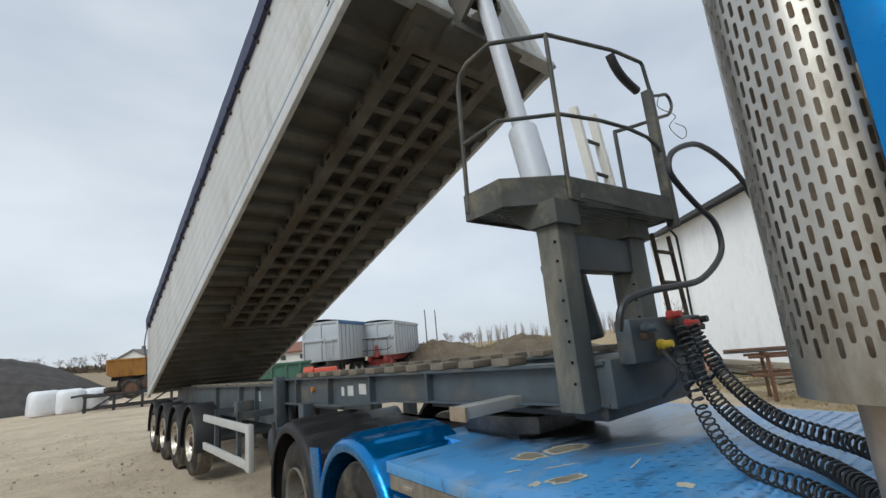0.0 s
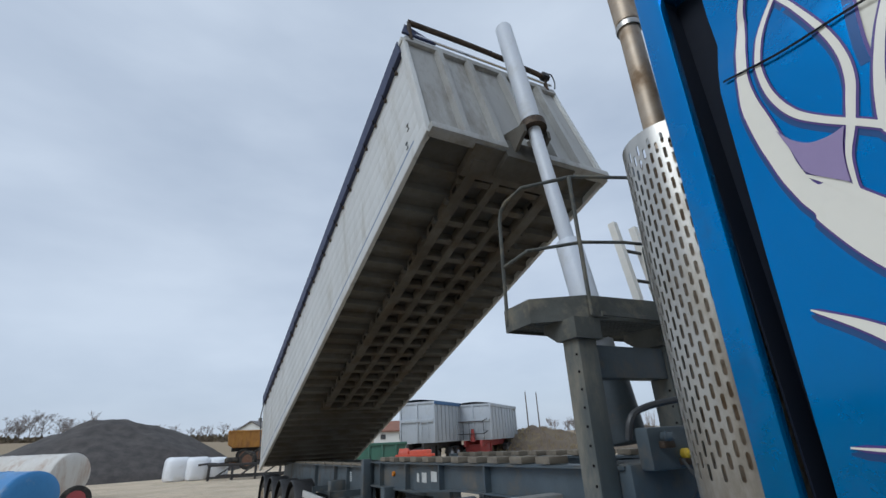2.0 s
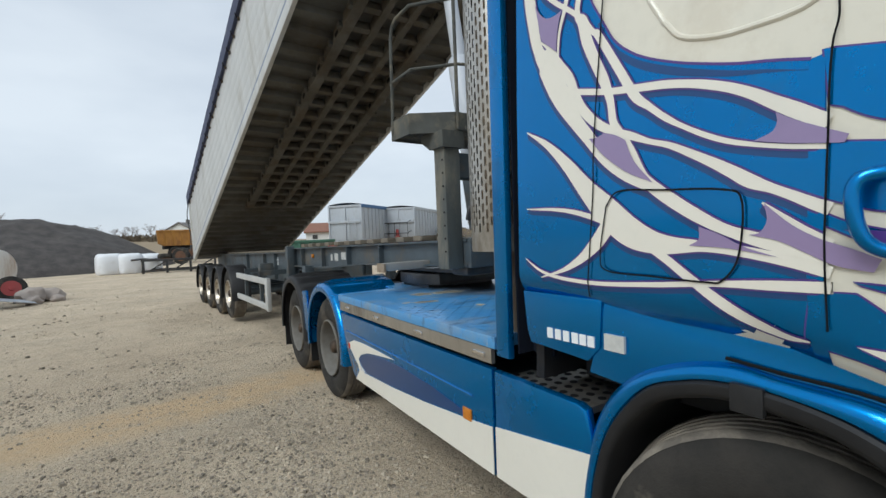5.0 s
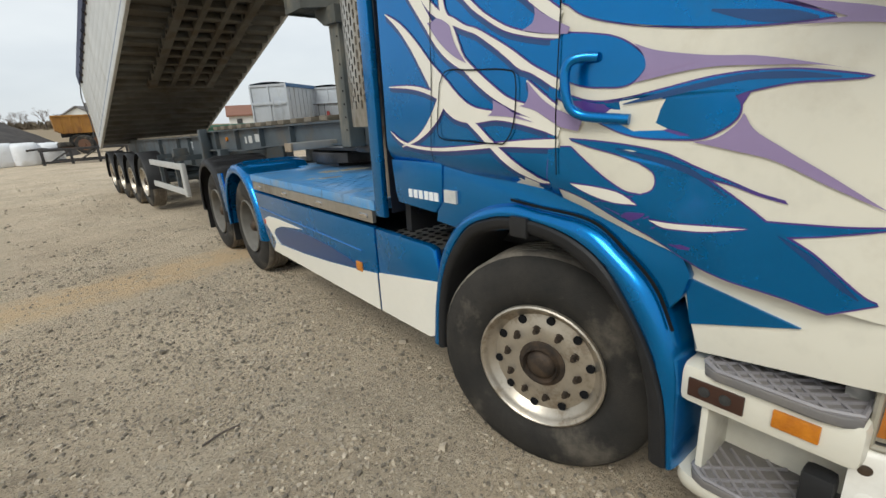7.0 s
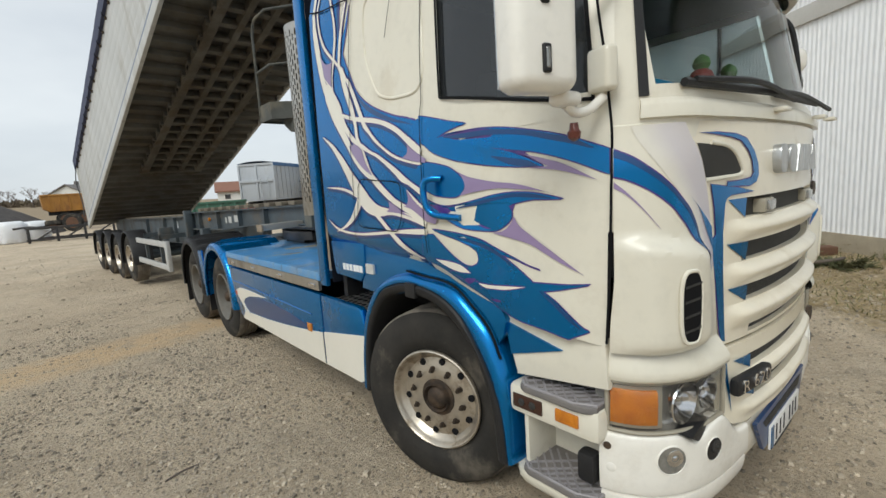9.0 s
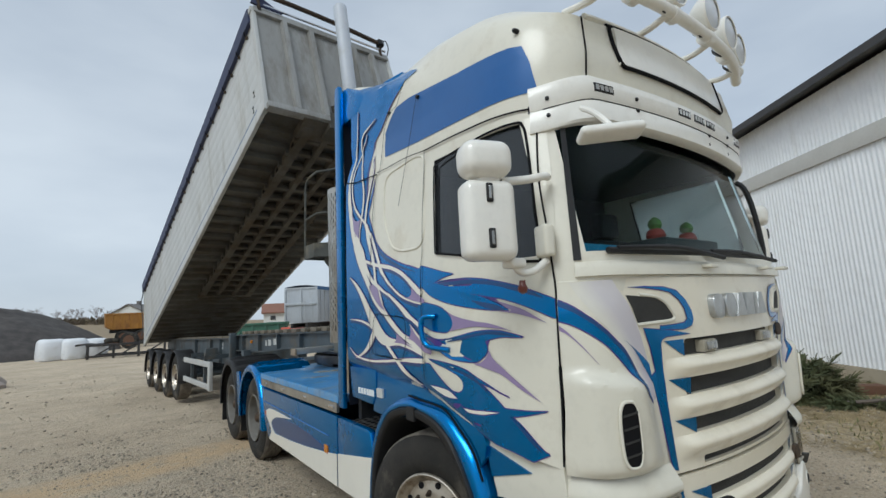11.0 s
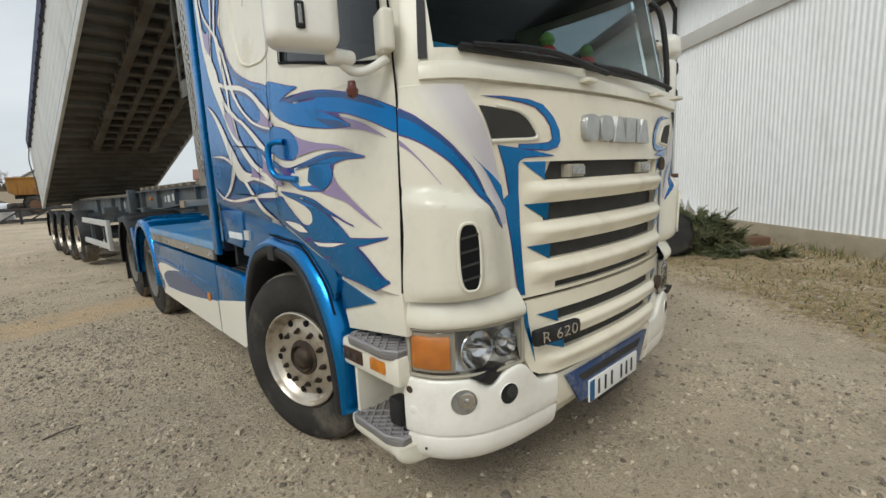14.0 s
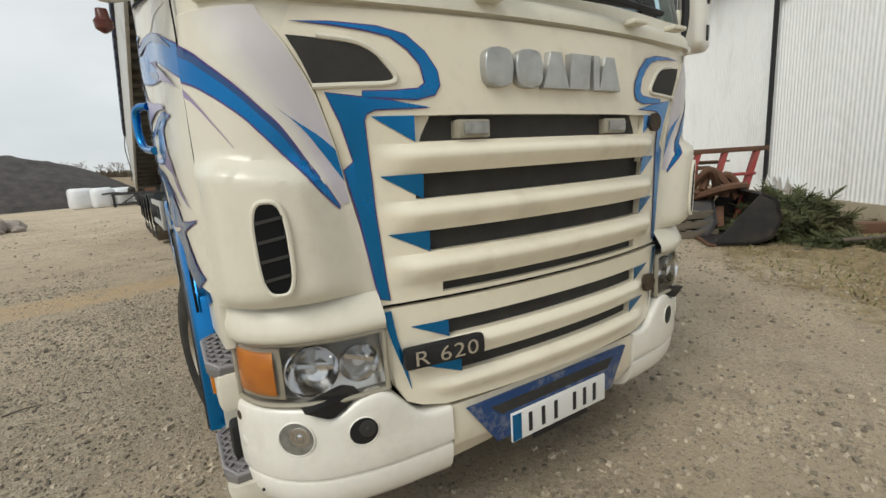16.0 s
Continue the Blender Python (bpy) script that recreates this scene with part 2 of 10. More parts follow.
WOOD = material("weathered_timber", (0.2, 0.17, 0.125), 0.8, 0, (0.12, 0.1, 0.075), 4, 0.8, bump=0.4, bump_scale=30, stretch=(1, 6, 6))
PLATE_WHITE = material("plate_white", (0.75, 0.75, 0.73), 0.4, 0, None, 10, 0.2)
STICKER = material("printed_sticker", (0.55, 0.55, 0.52), 0.5, 0, (0.4, 0.4, 0.38), 30, 0.6)
INK = material("black_ink", (0.015, 0.015, 0.02), 0.5)
MESH_INK = material("white_lettering", (0.78, 0.8, 0.8), 0.4)
RED_REFLECT = material("red_reflector", (0.45, 0.02, 0.015), 0.2, 0, None, 20, 0.4, coat=0.6)
WINDSCREEN = glass("windscreen_glass", (0.1, 0.3, 0.32), 0.01, 0.0, 1.22)
SIDE_GLASS = glass("tinted_side_glass", (0.05, 0.055, 0.06), 0.02, 0.55, 1.4)
LAMP_GLASS = glass("clear_lamp_glass", (0.5, 0.5, 0.5), 0.02, 0.03)
INTERIOR = material("dark_grey_interior", (0.025, 0.027, 0.03), 0.8, 0, (0.04, 0.04, 0.04), 8, 0.5)
CURTAIN = material("grey_cab_lining", (0.14, 0.14, 0.14), 0.9, 0, (0.1, 0.1, 0.1), 5, 0.5)
DASH_BLUE = material("blue_dash_reflection", (0.02, 0.2, 0.36), 0.5)

HOOD_CREAM = material("warm_cream_paint", (0.785, 0.725, 0.585), 0.28, 0, (0.745, 0.68, 0.54), 1.5, 0.5, coat=0.5, dirt=(0.52, 0.45, 0.34), dirt_amount=0.3, dirt_scale=3)
RUST_RED = material("dull_red_lens", (0.12, 0.03, 0.02), 0.3, 0, None, 20, 0.4)
MARKER_BROWN = material("dark_brown_lens", (0.05, 0.022, 0.015), 0.25, 0, None, 20, 0.4)
BADGE_GREY = material("brushed_badge_metal", (0.52, 0.53, 0.53), 0.33, 0.75, (0.3, 0.3, 0.29), 12, 0.5)
ROOF_BLUE = material("plain_blue_paint", (0.015, 0.105, 0.33), 0.35, 0.1, None, 2, 0.4, coat=0.3)
LAMP_SEAL = material("yellowed_lamp_seal", (0.36, 0.33, 0.26), 0.4, 0.1, (0.28, 0.25, 0.19), 9, 0.6, coat=0.4)
FOG_GLASS = material("fog_lamp_glass", (0.4, 0.4, 0.38), 0.15, 0.6, (0.2, 0.2, 0.19), 25, 0.8, coat=0.6)
SCRATCHED_BLUE = material("scratched_blue_paint", (0.008, 0.05, 0.19), 0.3, 0.3, (0.02, 0.08, 0.22), 6, 0.5, coat=0.4, dirt=(0.5, 0.48, 0.42), dirt_amount=0.35, dirt_scale=14)
LAMP_BOWL = material("lamp_bowl", (0.68, 0.67, 0.63), 0.22, 0.7, (0.55, 0.54, 0.5), 8, 0.4)
LILAC_FADE = material("lilac_airbrush", (0.7, 0.672, 0.59), 0.3, 0, None, 3, 0.2, coat=0.5)
_t = LILAC_FADE.node_tree
_p = _t.nodes["Principled BSDF"]
_old = _p.inputs["Base Color"].links[0].from_socket
_mix, _att = _t.nodes.new("ShaderNodeMix"), _t.nodes.new("ShaderNodeAttribute")
_mix.data_type, _att.attribute_name = "RGBA", "fade"
_mix.inputs["B"].default_value = (0.5, 0.46, 0.52, 1)
_t.links.new(_old, _mix.inputs["A"])
_t.links.new(_att.outputs["Fac"], _mix.inputs["Factor"])
_t.links.new(_mix.outputs["Result"], _p.inputs["Base Color"])


# ---- mesh helpers ----
def box(bm, x0, x1, y0, y1, z0, z1, bevel=0.0, m=None):
    g = bmesh.ops.create_cube(bm, size=1)
    vs = g["verts"]
    for v in vs:
        v.co = Vector(((x0 + x1) / 2 + v.co.x * (x1 - x0), (y0 + y1) / 2 + v.co.y * (y1 - y0), (z0 + z1) / 2 + v.co.z * (z1 - z0)))
    if bevel:
        es = list({e for v in vs for e in v.link_edges})
        r = bmesh.ops.bevel(bm, geom=es, offset=bevel, segments=2, affect="EDGES", profile=0.6)
        vs = list({v for f in r["faces"] for v in f.verts} | {v for v in vs if v.is_valid})
    if m is not None:
        bmesh.ops.transform(bm, matrix=m, verts=vs)
    return vs


def ring(p, axis, r, seg, up=None):
    axis = Vector(axis).normalized()
    u = axis.cross(Vector(up) if up else (Vector((0, 0, 1)) if abs(axis.z) < 0.9 else Vector((0, 1, 0)))).normalized()
    w = u.cross(axis)
    return [Vector(p) + (u * math.cos(2 * math.pi * k / seg) + w * math.sin(2 * math.pi * k / seg)) * r for k in range(seg)]


def skin(bm, rings, closed=True, caps=True):
    """Joins rings of equally many points into a surface."""
    rows = [[bm.verts.new(p) for p in r] for r in rings]
    n = len(rows[0])
    for a, b in zip(rows, rows[1:]):
        for k in range(n if closed else n - 1):
            bm.faces.new((a[k], a[(k + 1) % n], b[(k + 1) % n], b[k]))
    if caps and closed:
        bm.faces.new(rows[0][::-1])
        bm.faces.new(rows[-1])
    return rows


def cyl(bm, p, q, r, r2=None, seg=20, caps=True):
    ax = Vector(q) - Vector(p)
    return skin(bm, [ring(p, ax, r, seg), ring(q, ax, r if r2 is None else r2, seg)], caps=caps)


def lathe(bm, centre, axis, profile, seg=32, caps=True):
    """profile: pairs of distance along the axis and radius."""
    c, a = Vector(centre), Vector(axis).normalized()
    return skin(bm, [ring(c + a * d, a, max(r, 1e-4), seg) for d, r in profile], caps=caps)


def smooth_path(pts, n=8):
    """Catmull-Rom through points of any size."""
    pts = [np.array(p, float) for p in pts]
    ext = [2 * pts[0] - pts[1], *pts, 2 * pts[-1] - pts[-2]]
    out = []
    for a, b, c, d in zip(ext, ext[1:], ext[2:], ext[3:]):
        for k in range(n):
            t = k / n
            out.append(0.5 * (2 * b + (c - a) * t + (2 * a - 5 * b + 4 * c - d) * t * t + (3 * b - a - 3 * c + d) * t**3))
    return [*out, pts[-1]]


def tube(bm, pts, r, seg=8, n=6, smooth=True):
    path = [Vector(p) for p in (smooth_path(pts, n) if smooth and len(pts) > 2 else pts)]
    rings, u = [], None
    for k, p in enumerate(path):
        d = (path[min(k + 1, len(path) - 1)] - path[max(k - 1, 0)]).normalized()
        if u is None:
            u = d.orthogonal().normalized()
        u = (u - d * u.dot(d)).normalized()
        w = d.cross(u)
        rings.append([p + (u * math.cos(2 * math.pi * j / seg) + w * math.sin(2 * math.pi * j / seg)) * r for j in range(seg)])
    skin(bm, rings)


def prism(bm, poly, axis, a, b, bevel=0.0):
    """A flat outline, given in the two other axes, drawn out along one axis from a to b."""
    def at(u, v, w):
        return {"x": (w, u, v), "y": (u, w, v), "z": (u, v, w)}[axis]
    lo = [bm.verts.new(at(u, v, a)) for u, v in poly]
    hi = [bm.verts.new(at(u, v, b)) for u, v in poly]
    n = len(poly)
    fs = [bm.faces.new(lo[::-1]), bm.faces.new(hi)]
    fs += [bm.faces.new((lo[k], lo[(k + 1) % n], hi[(k + 1) % n], hi[k])) for k in range(n)]
    if bevel:
        es = list({e for f in fs[:2] for e in f.edges})
        bmesh.ops.bevel(bm, geom=es, offset=bevel, segments=2, affect="EDGES", profile=0.6)
    return fs


def mesh_of(bm, name, mat, flat=False, angle=40):
    bmesh.ops.recalc_face_normals(bm, faces=bm.faces)
    me = bpy.data.meshes.new(name)
    bm.to_mesh(me)
    bm.free()
    if mat:
        me.materials.append(mat)
    if not flat:
        me.shade_smooth()
        me.set_sharp_from_angle(angle=radians(angle))
    return me


def part(name, bm, mat, parent, label="", flat=False):
    ob = new(name, mesh_of(bm, name, mat, flat))
    ob.parent = parent
    return tagged(ob, label)


def thing(name, label, category, group="", at=None, kind=""):
    ob = new(name)
    ob.empty_display_size = 0.2
    if at is not None:
        ob.matrix_world = at
    return tagged(ob, label, category, group, kind)


def solid(name, bm, mat, label, category, group="", kind="", at=None, flat=False):
    ob = new(name, mesh_of(bm, name, mat, flat))
    if at is not None:
        ob.matrix_world = at
    return tagged(ob, label, category, group, kind)


def share(name, mesh, parent, m=None):
    ob = new(name, mesh)
    ob.parent = parent
    if m is not None:
        ob.matrix_basis = m
    return ob


def B():
    return bmesh.new()

# ---- ground ----
GROUND = material("gravel_yard", (0.66, 0.54, 0.385), 0.95, 0, (0.47, 0.375, 0.26), 0.5, 0.85, bump=1.0, bump_scale=38, dirt=(0.6, 0.51, 0.38), dirt_amount=0.6, dirt_scale=0.6)
gn, gl = GROUND.node_tree.nodes, GROUND.node_tree.links
g_p = gn["Principled BSDF"]
g_co = gn.new("ShaderNodeTexCoord").outputs["Object"]


def g_math(op, a, b):
    n = gn.new("ShaderNodeMath")
    n.operation = op
    for k, v in ((0, a), (1, b)):
        if isinstance(v, (int, float)):
            n.inputs[k].default_value = v
        else:
            gl.new(v, n.inputs[k])
    return n.outputs[0]


def g_range(v, a, b, c=0.0, d=1.0):
    n = gn.new("ShaderNodeMapRange")
    for key, q in (("From Min", a), ("From Max", b), ("To Min", c), ("To Max", d)):
        n.inputs[key].default_value = q
    gl.new(v, n.inputs["Value"])
    return n.outputs["Result"]


def g_mix(a, b, f):
    n = gn.new("ShaderNodeMix")
    n.data_type = "RGBA"
    gl.new(a, n.inputs["A"])
    if isinstance(b, tuple):
        n.inputs["B"].default_value = (*b, 1)
    else:
        gl.new(b, n.inputs["B"])
    gl.new(f, n.inputs["Factor"])
    return n.outputs["Result"]


def g_noise(scale, detail=5.0, rough=0.6):
    n = gn.new("ShaderNodeTexNoise")
    n.inputs["Scale"].default_value, n.inputs["Detail"].default_value, n.inputs["Roughness"].default_value = scale, detail, rough
    gl.new(g_co, n.inputs["Vector"])
    return n.outputs["Fac"]


g_base = g_p.inputs["Base Color"].links[0].from_socket
g_sep = gn.new("ShaderNodeSeparateXYZ")
gl.new(g_co, g_sep.inputs[0])
g_x, g_y = g_sep.outputs[0], g_sep.outputs[1]
# lumps and ruts under the grit
g_lump = gn.new("ShaderNodeBump")
g_lump.inputs["Strength"].default_value, g_lump.inputs["Distance"].default_value = 1.0, 0.08
gl.new(g_noise(4.5, 10.0, 0.75), g_lump.inputs["Height"])
g_fine = g_p.inputs["Normal"].links[0].from_node
g_fine.inputs["Distance"].default_value = 0.014
gl.new(g_lump.outputs["Normal"], g_fine.inputs["Normal"])
# damp darker patches and fine grit
g_base = g_mix(g_base, (0.25, 0.2, 0.14), g_range(g_noise(0.7, 9.0, 0.68), 0.52, 0.72, 0.0, 0.5))
g_base = g_mix(g_base, (0.25, 0.2, 0.14), g_range(g_noise(2.6, 8.0, 0.72), 0.53, 0.7, 0.0, 0.6))
g_base = g_mix(g_base, (0.68, 0.59, 0.45), g_range(g_noise(16.0, 6.0, 0.75), 0.52, 0.66, 0.0, 0.7))
g_base = g_mix(g_base, (0.15, 0.12, 0.09), g_range(g_noise(34.0, 5.0, 0.75), 0.53, 0.67, 0.0, 0.8))
# embedded stones
g_vor = gn.new("ShaderNodeTexVoronoi")
g_vor.inputs["Scale"].default_value = 34.0
gl.new(g_co, g_vor.inputs["Vector"])
g_stone = g_math("MULTIPLY", g_range(g_vor.outputs["Distance"], 0.34, 0.24), g_range(g_noise(2.2, 6.0, 0.65), 0.45, 0.6))
g_bw = gn.new("ShaderNodeRGBToBW")
gl.new(g_vor.outputs["Color"], g_bw.inputs[0])
g_ramp = gn.new("ShaderNodeValToRGB")
g_ramp.color_ramp.elements[0].color, g_ramp.color_ramp.elements[1].color = (0.2, 0.165, 0.125, 1), (0.66, 0.56, 0.43, 1)
gl.new(g_bw.outputs[0], g_ramp.inputs["Fac"])
g_base = g_mix(g_base, g_ramp.outputs["Color"], g_math("MULTIPLY", g_stone, 0.45))
# sandy tyre track that runs past the trailer's wheels
g_line = g_math("SUBTRACT", g_y, g_math("ADD", g_math("MULTIPLY", g_x, 0.16), 5.25))
g_line = g_math("ADD", g_line, g_range(g_noise(0.9, 4.0), 0.0, 1.0, -0.45, 0.45))
g_track = g_math("MULTIPLY", g_range(g_math("ABSOLUTE", g_line, 0), 0.6, 0.25), g_range(g_noise(3.5, 6.0, 0.7), 0.28, 0.52))
g_track = g_math("MULTIPLY", g_track, g_range(g_math("ABSOLUTE", g_x, 0), 9.0, 5.0))
g_base = g_mix(g_base, (0.64, 0.46, 0.265), g_math("MULTIPLY", g_track, 0.85))
# brown stubble field beyond the yard
g_far = gn.new("ShaderNodeVectorMath")
g_far.operation = "LENGTH"
gl.new(g_co, g_far.inputs[0])
g_base = g_mix(g_base, (0.25, 0.19, 0.115), g_range(g_far.outputs["Value"], 46.0, 58.0, 0.0, 0.9))
# straw-covered earth along the shed
g_lx = g_math("SUBTRACT", g_math("MULTIPLY", g_math("SUBTRACT", g_x, 10.67), 0.786), g_math("MULTIPLY", g_math("SUBTRACT", g_y, 2.31), 0.618))
g_lx = g_math("ADD", g_lx, g_range(g_noise(1.1, 6.0, 0.65), 0.0, 1.0, -0.9, 0.9))
g_strip = g_math("MULTIPLY", g_range(g_lx, -3.45, -3.1), g_range(g_noise(7.0, 7.0, 0.75), 0.3, 0.55))
g_straw = gn.new("ShaderNodeValToRGB")
g_straw.color_ramp.elements[0].position, g_straw.color_ramp.elements[0].color = 0.36, (0.17, 0.125, 0.07, 1)
g_straw.color_ramp.elements[1].position, g_straw.color_ramp.elements[1].color = 0.62, (0.55, 0.42, 0.22, 1)
gl.new(g_noise(9.0, 9.0, 0.8), g_straw.inputs["Fac"])
g_base = g_mix(g_base, g_straw.outputs["Color"], g_math("MULTIPLY", g_strip, 0.92))
gl.new(g_base, g_p.inputs["Base Color"])


def yard_height(x, y):
    r = math.hypot(x, y - 5)
    z = 0.025 * (noise.noise((x * 0.35, y * 0.35, 3)) + 0.4 * noise.noise((x * 1.1, y * 1.1, 7))) * min(1.0, max(0.0, (abs(x) - 1.4) / 1.5) if -2.5 < y < 16 else 1.0)
    if r > 60:
        a = math.degrees(math.atan2(x, y))
        rise = float(np.interp(a, [-180, -60, -20, -4, 2, 14, 33, 60, 180], [0.01, 0.03, 0.05, 0.04, 0.035, 0.022, 0.014, 0.012, 0.01]))
        z += min(r - 60, 90) * rise * (1 + 0.15 * noise.noise((a * 0.1, 0, 1)))
    return z


bm = B()
rings_r = [0.0] + [0.5 * 1.085**k for k in range(105)]
rows = []
for r in rings_r:
    rows.append([bm.verts.new((r * math.sin(a), 5 + r * math.cos(a), yard_height(r * math.sin(a), 5 + r * math.cos(a)) if r < 2600 else 4))
                 for a in (2 * math.pi * k / 160 for k in range(160))] if r else [bm.verts.new((0, 5, 0))])
for k in range(160):
    bm.faces.new((rows[0][0], rows[1][k], rows[1][(k + 1) % 160]))
for a, b in zip(rows[1:], rows[2:]):
    for k in range(160):
        bm.faces.new((a[k], b[k], b[(k + 1) % 160], a[(k + 1) % 160]))
ground = solid("ground", bm, GROUND, "beige compacted gravel yard with loose stones and tyre tracks", "ground", kind="structure")

# ---- corrugated shed beside the yard ----
SHED = material("white_corrugated_steel", (0.92, 0.925, 0.92), 0.42, 0.0, (0.88, 0.885, 0.88), 1.2, 0.7, dirt=(0.6, 0.58, 0.53), dirt_amount=0.25, dirt_scale=1.5, stretch=(1, 1, 0.3))
FOUND = material("beige_concrete_plinth", (0.42, 0.36, 0.26), 0.9, 0, (0.34, 0.29, 0.21), 3, 0.8, bump=0.4, bump_scale=40)
ROOF = material("dark_roof_steel", (0.05, 0.048, 0.05), 0.6, 0.2, (0.07, 0.065, 0.06), 3, 0.6)
BAND = material("cream_fascia_board", (0.62, 0.6, 0.55), 0.6, 0, (0.55, 0.53, 0.48), 2, 0.6)
SHED_AT = Matrix.Translation((10.67, 2.31, 0)) @ Matrix.Rotation(radians(-38.2), 4, "Z")


def corrugated(bm, y0, y1, z0, z1, x, pitch=0.19, depth=0.025):
    n = int((y1 - y0) / pitch) * 4
    for k in range(n):
        a, b = y0 + (y1 - y0) * k / n, y0 + (y1 - y0) * (k + 1) / n
        da, db = (depth if (k % 4) in (1, 2) else 0), (depth if ((k + 1) % 4) in (1, 2) else 0)
        q = [bm.verts.new(p) for p in ((x - da, a, z0), (x - db, b, z0), (x - db, b, z1), (x - da, a, z1))]
        bm.faces.new(q)


shed = thing("shed", "long white corrugated steel shed on a beige plinth", "shed", at=SHED_AT, kind="structure")
bm = B(); corrugated(bm, -16, 0, 0.3, 5.9, 0, 0.105, 0.018); part("wall", bm, SHED, shed, "white corrugated wall sheeting", True)
bm = B(); corrugated(bm, 0, 13.5, 0.3, 5.9, 0.06, 0.075, 0.014); part("wall", bm, SHED, shed, "older white sheeting with narrow ribs", True)
bm = B(); box(bm, 0.1, 14, -16, 13.5, 0.0, 5.9); part("wall", bm, SHED, shed, "shed body behind the sheeting")
bm = B(); box(bm, -0.04, 0.099, -16, 13.5, -0.3, 0.34, 0.01); part("plinth", bm, FOUND, shed, "beige concrete plinth")
bm = B(); box(bm, -0.07, -0.028, -16, 0.1, 4.42, 4.75, 0.006); part("fascia_board", bm, BAND, shed, "cream sliding door rail cover")
bm = B(); prism(bm, [(-0.45, 5.85), (-0.45, 6.0), (7, 8.3), (14.5, 6.0), (14.5, 5.85), (7, 8.1)], "y", -16.3, 13.8); part("roof", bm, ROOF, shed, "dark sheet roof with an overhanging eave")
for y in (0.0, 10.4):
    bm = B(); tube(bm, [(-0.3, y, 5.8), (-0.12, y, 5.5), (-0.09, y, 5.0), (-0.09, y, 0.2)], 0.05, 8); part("downpipe", bm, BLACK, shed, "black rain pipe")

# ---- heap of dark grit ----
GRIT = material("dark_grey_grit", (0.05, 0.045, 0.043), 0.95, 0, (0.1, 0.088, 0.08), 1.4, 0.8, bump=1.0, bump_scale=9)


def heap(name, centre, rx, ry, h, mat, label, seed, power=1.4, rough=0.06):
    bm = B()
    n, k = 44, 22
    rows = []
    for j in range(k + 1):
        s = j / k
        row = []
        for i in range(n):
            a = 2 * math.pi * i / n
            w = 1 + 0.14 * noise.noise((math.cos(a) * 1.3, math.sin(a) * 1.3, seed))
            x, y = rx * s * w * math.cos(a), ry * s * w * math.sin(a)
            z = h * max(0.0, 1 - s**power) * (1 + 0.1 * noise.noise((x * 0.25, y * 0.25, seed))) + rough * noise.noise((x * 1.1, y * 1.1, seed + 3)) * (1 - s) * 4
            row.append(bm.verts.new((x, y, z - (0.25 if j == k else 0))))
        rows.append(row)
    for a, b in zip(rows, rows[1:]):
        for i in range(n):
            bm.faces.new((a[i], b[i], b[(i + 1) % n], a[(i + 1) % n]))
    bmesh.ops.remove_doubles(bm, verts=bm.verts, dist=1e-4)
    return solid(name, bm, mat, label, "heap", at=Matrix.Translation(centre))


heap("grit_mound", (-11.2, 46, 0), 9.6, 9.6, 4.1, GRIT, "large heap of dark grey road grit", 2, 1.55, 0.09)
SOIL = material("brown_soil", (0.1, 0.075, 0.055), 0.95, 0, (0.17, 0.135, 0.09), 0.6, 0.8, bump=0.9, bump_scale=10)
heap("soil_mound", (24, 40, 0), 9, 6, 2.3, SOIL, "brown heap of loose soil with dry weeds", 5, 1.2, 0.18)
heap("soil_mound", (33, 36, 0), 11, 6, 2.1, SOIL, "brown heap of loose soil with dry weeds", 9, 1.2, 0.2)

# ---- wheels ----
def tyre_mesh(r, w, rim):
    bm = B()
    tread = [(-w + 0.02, r - 0.05), (-w + 0.035, r - 0.012), (-w + 0.05, r)]
    for k in range(1, 5):
        x = -w + 0.05 + (w - 0.1) * k / 5
        tread += [(x - 0.008, r), (x - 0.006, r - 0.014), (x + 0.006, r - 0.014), (x + 0.008, r)]
    tread += [(-0.05, r), (-0.03, r - 0.012), (-0.012, r - 0.045)]
    lathe(bm, (0, 0, 0), (1, 0, 0), [(-w + 0.03, rim - 0.01), (-w, r - 0.16)] + tread + [(0.0, r - 0.1), (0.004, r - 0.15), (-0.002, r - 0.19), (-0.02, rim + 0.012), (-0.03, rim - 0.01)], 48, caps=False)
    bm2 = B()
    lathe(bm2, (0, 0, 0), (1, 0, 0), [(x, q + 0.003) for x, q in tread[1:-1]], 48, caps=False)
    return mesh_of(bm, "tyre", RUBBER), mesh_of(bm2, "tread", TREAD_RUBBER)


def rim_mesh(rim, dish, mat):
    """dish: how deep the disc lies behind the flange."""
    bm = B()
    lathe(bm, (0, 0, 0), (1, 0, 0), [(-0.2, rim - 0.03), (-0.03, rim - 0.012), (-0.012, rim), (0.002, rim - 0.002), (0.006, rim - 0.01), (0.0, rim - 0.018), (-0.02, rim - 0.024), (-dish * 0.6, rim - 0.035), (-dish, rim - 0.06), (-dish + 0.012, 0.19), (-dish + 0.02, 0.16), (-dish + 0.012, 0.1)], 48, caps=False)
    return mesh_of(bm, "rim", mat)


def hole_mesh():
    bm = B()
    cyl(bm, (-0.01, 0, 0), (0.006, 0, 0), 0.02, seg=12)
    return mesh_of(bm, "hand_hole", SEAM)


def nut_mesh():
    bm = B()
    cyl(bm, (0, 0, 0), (0.004, 0, 0), 0.022, seg=12)
    cyl(bm, (0, 0, 0), (0.024, 0, 0), 0.017, 0.015, seg=6)
    cyl(bm, (0.02, 0, 0), (0.036, 0, 0), 0.01, seg=8)
    return mesh_of(bm, "wheel_nut", DARK_IRON)


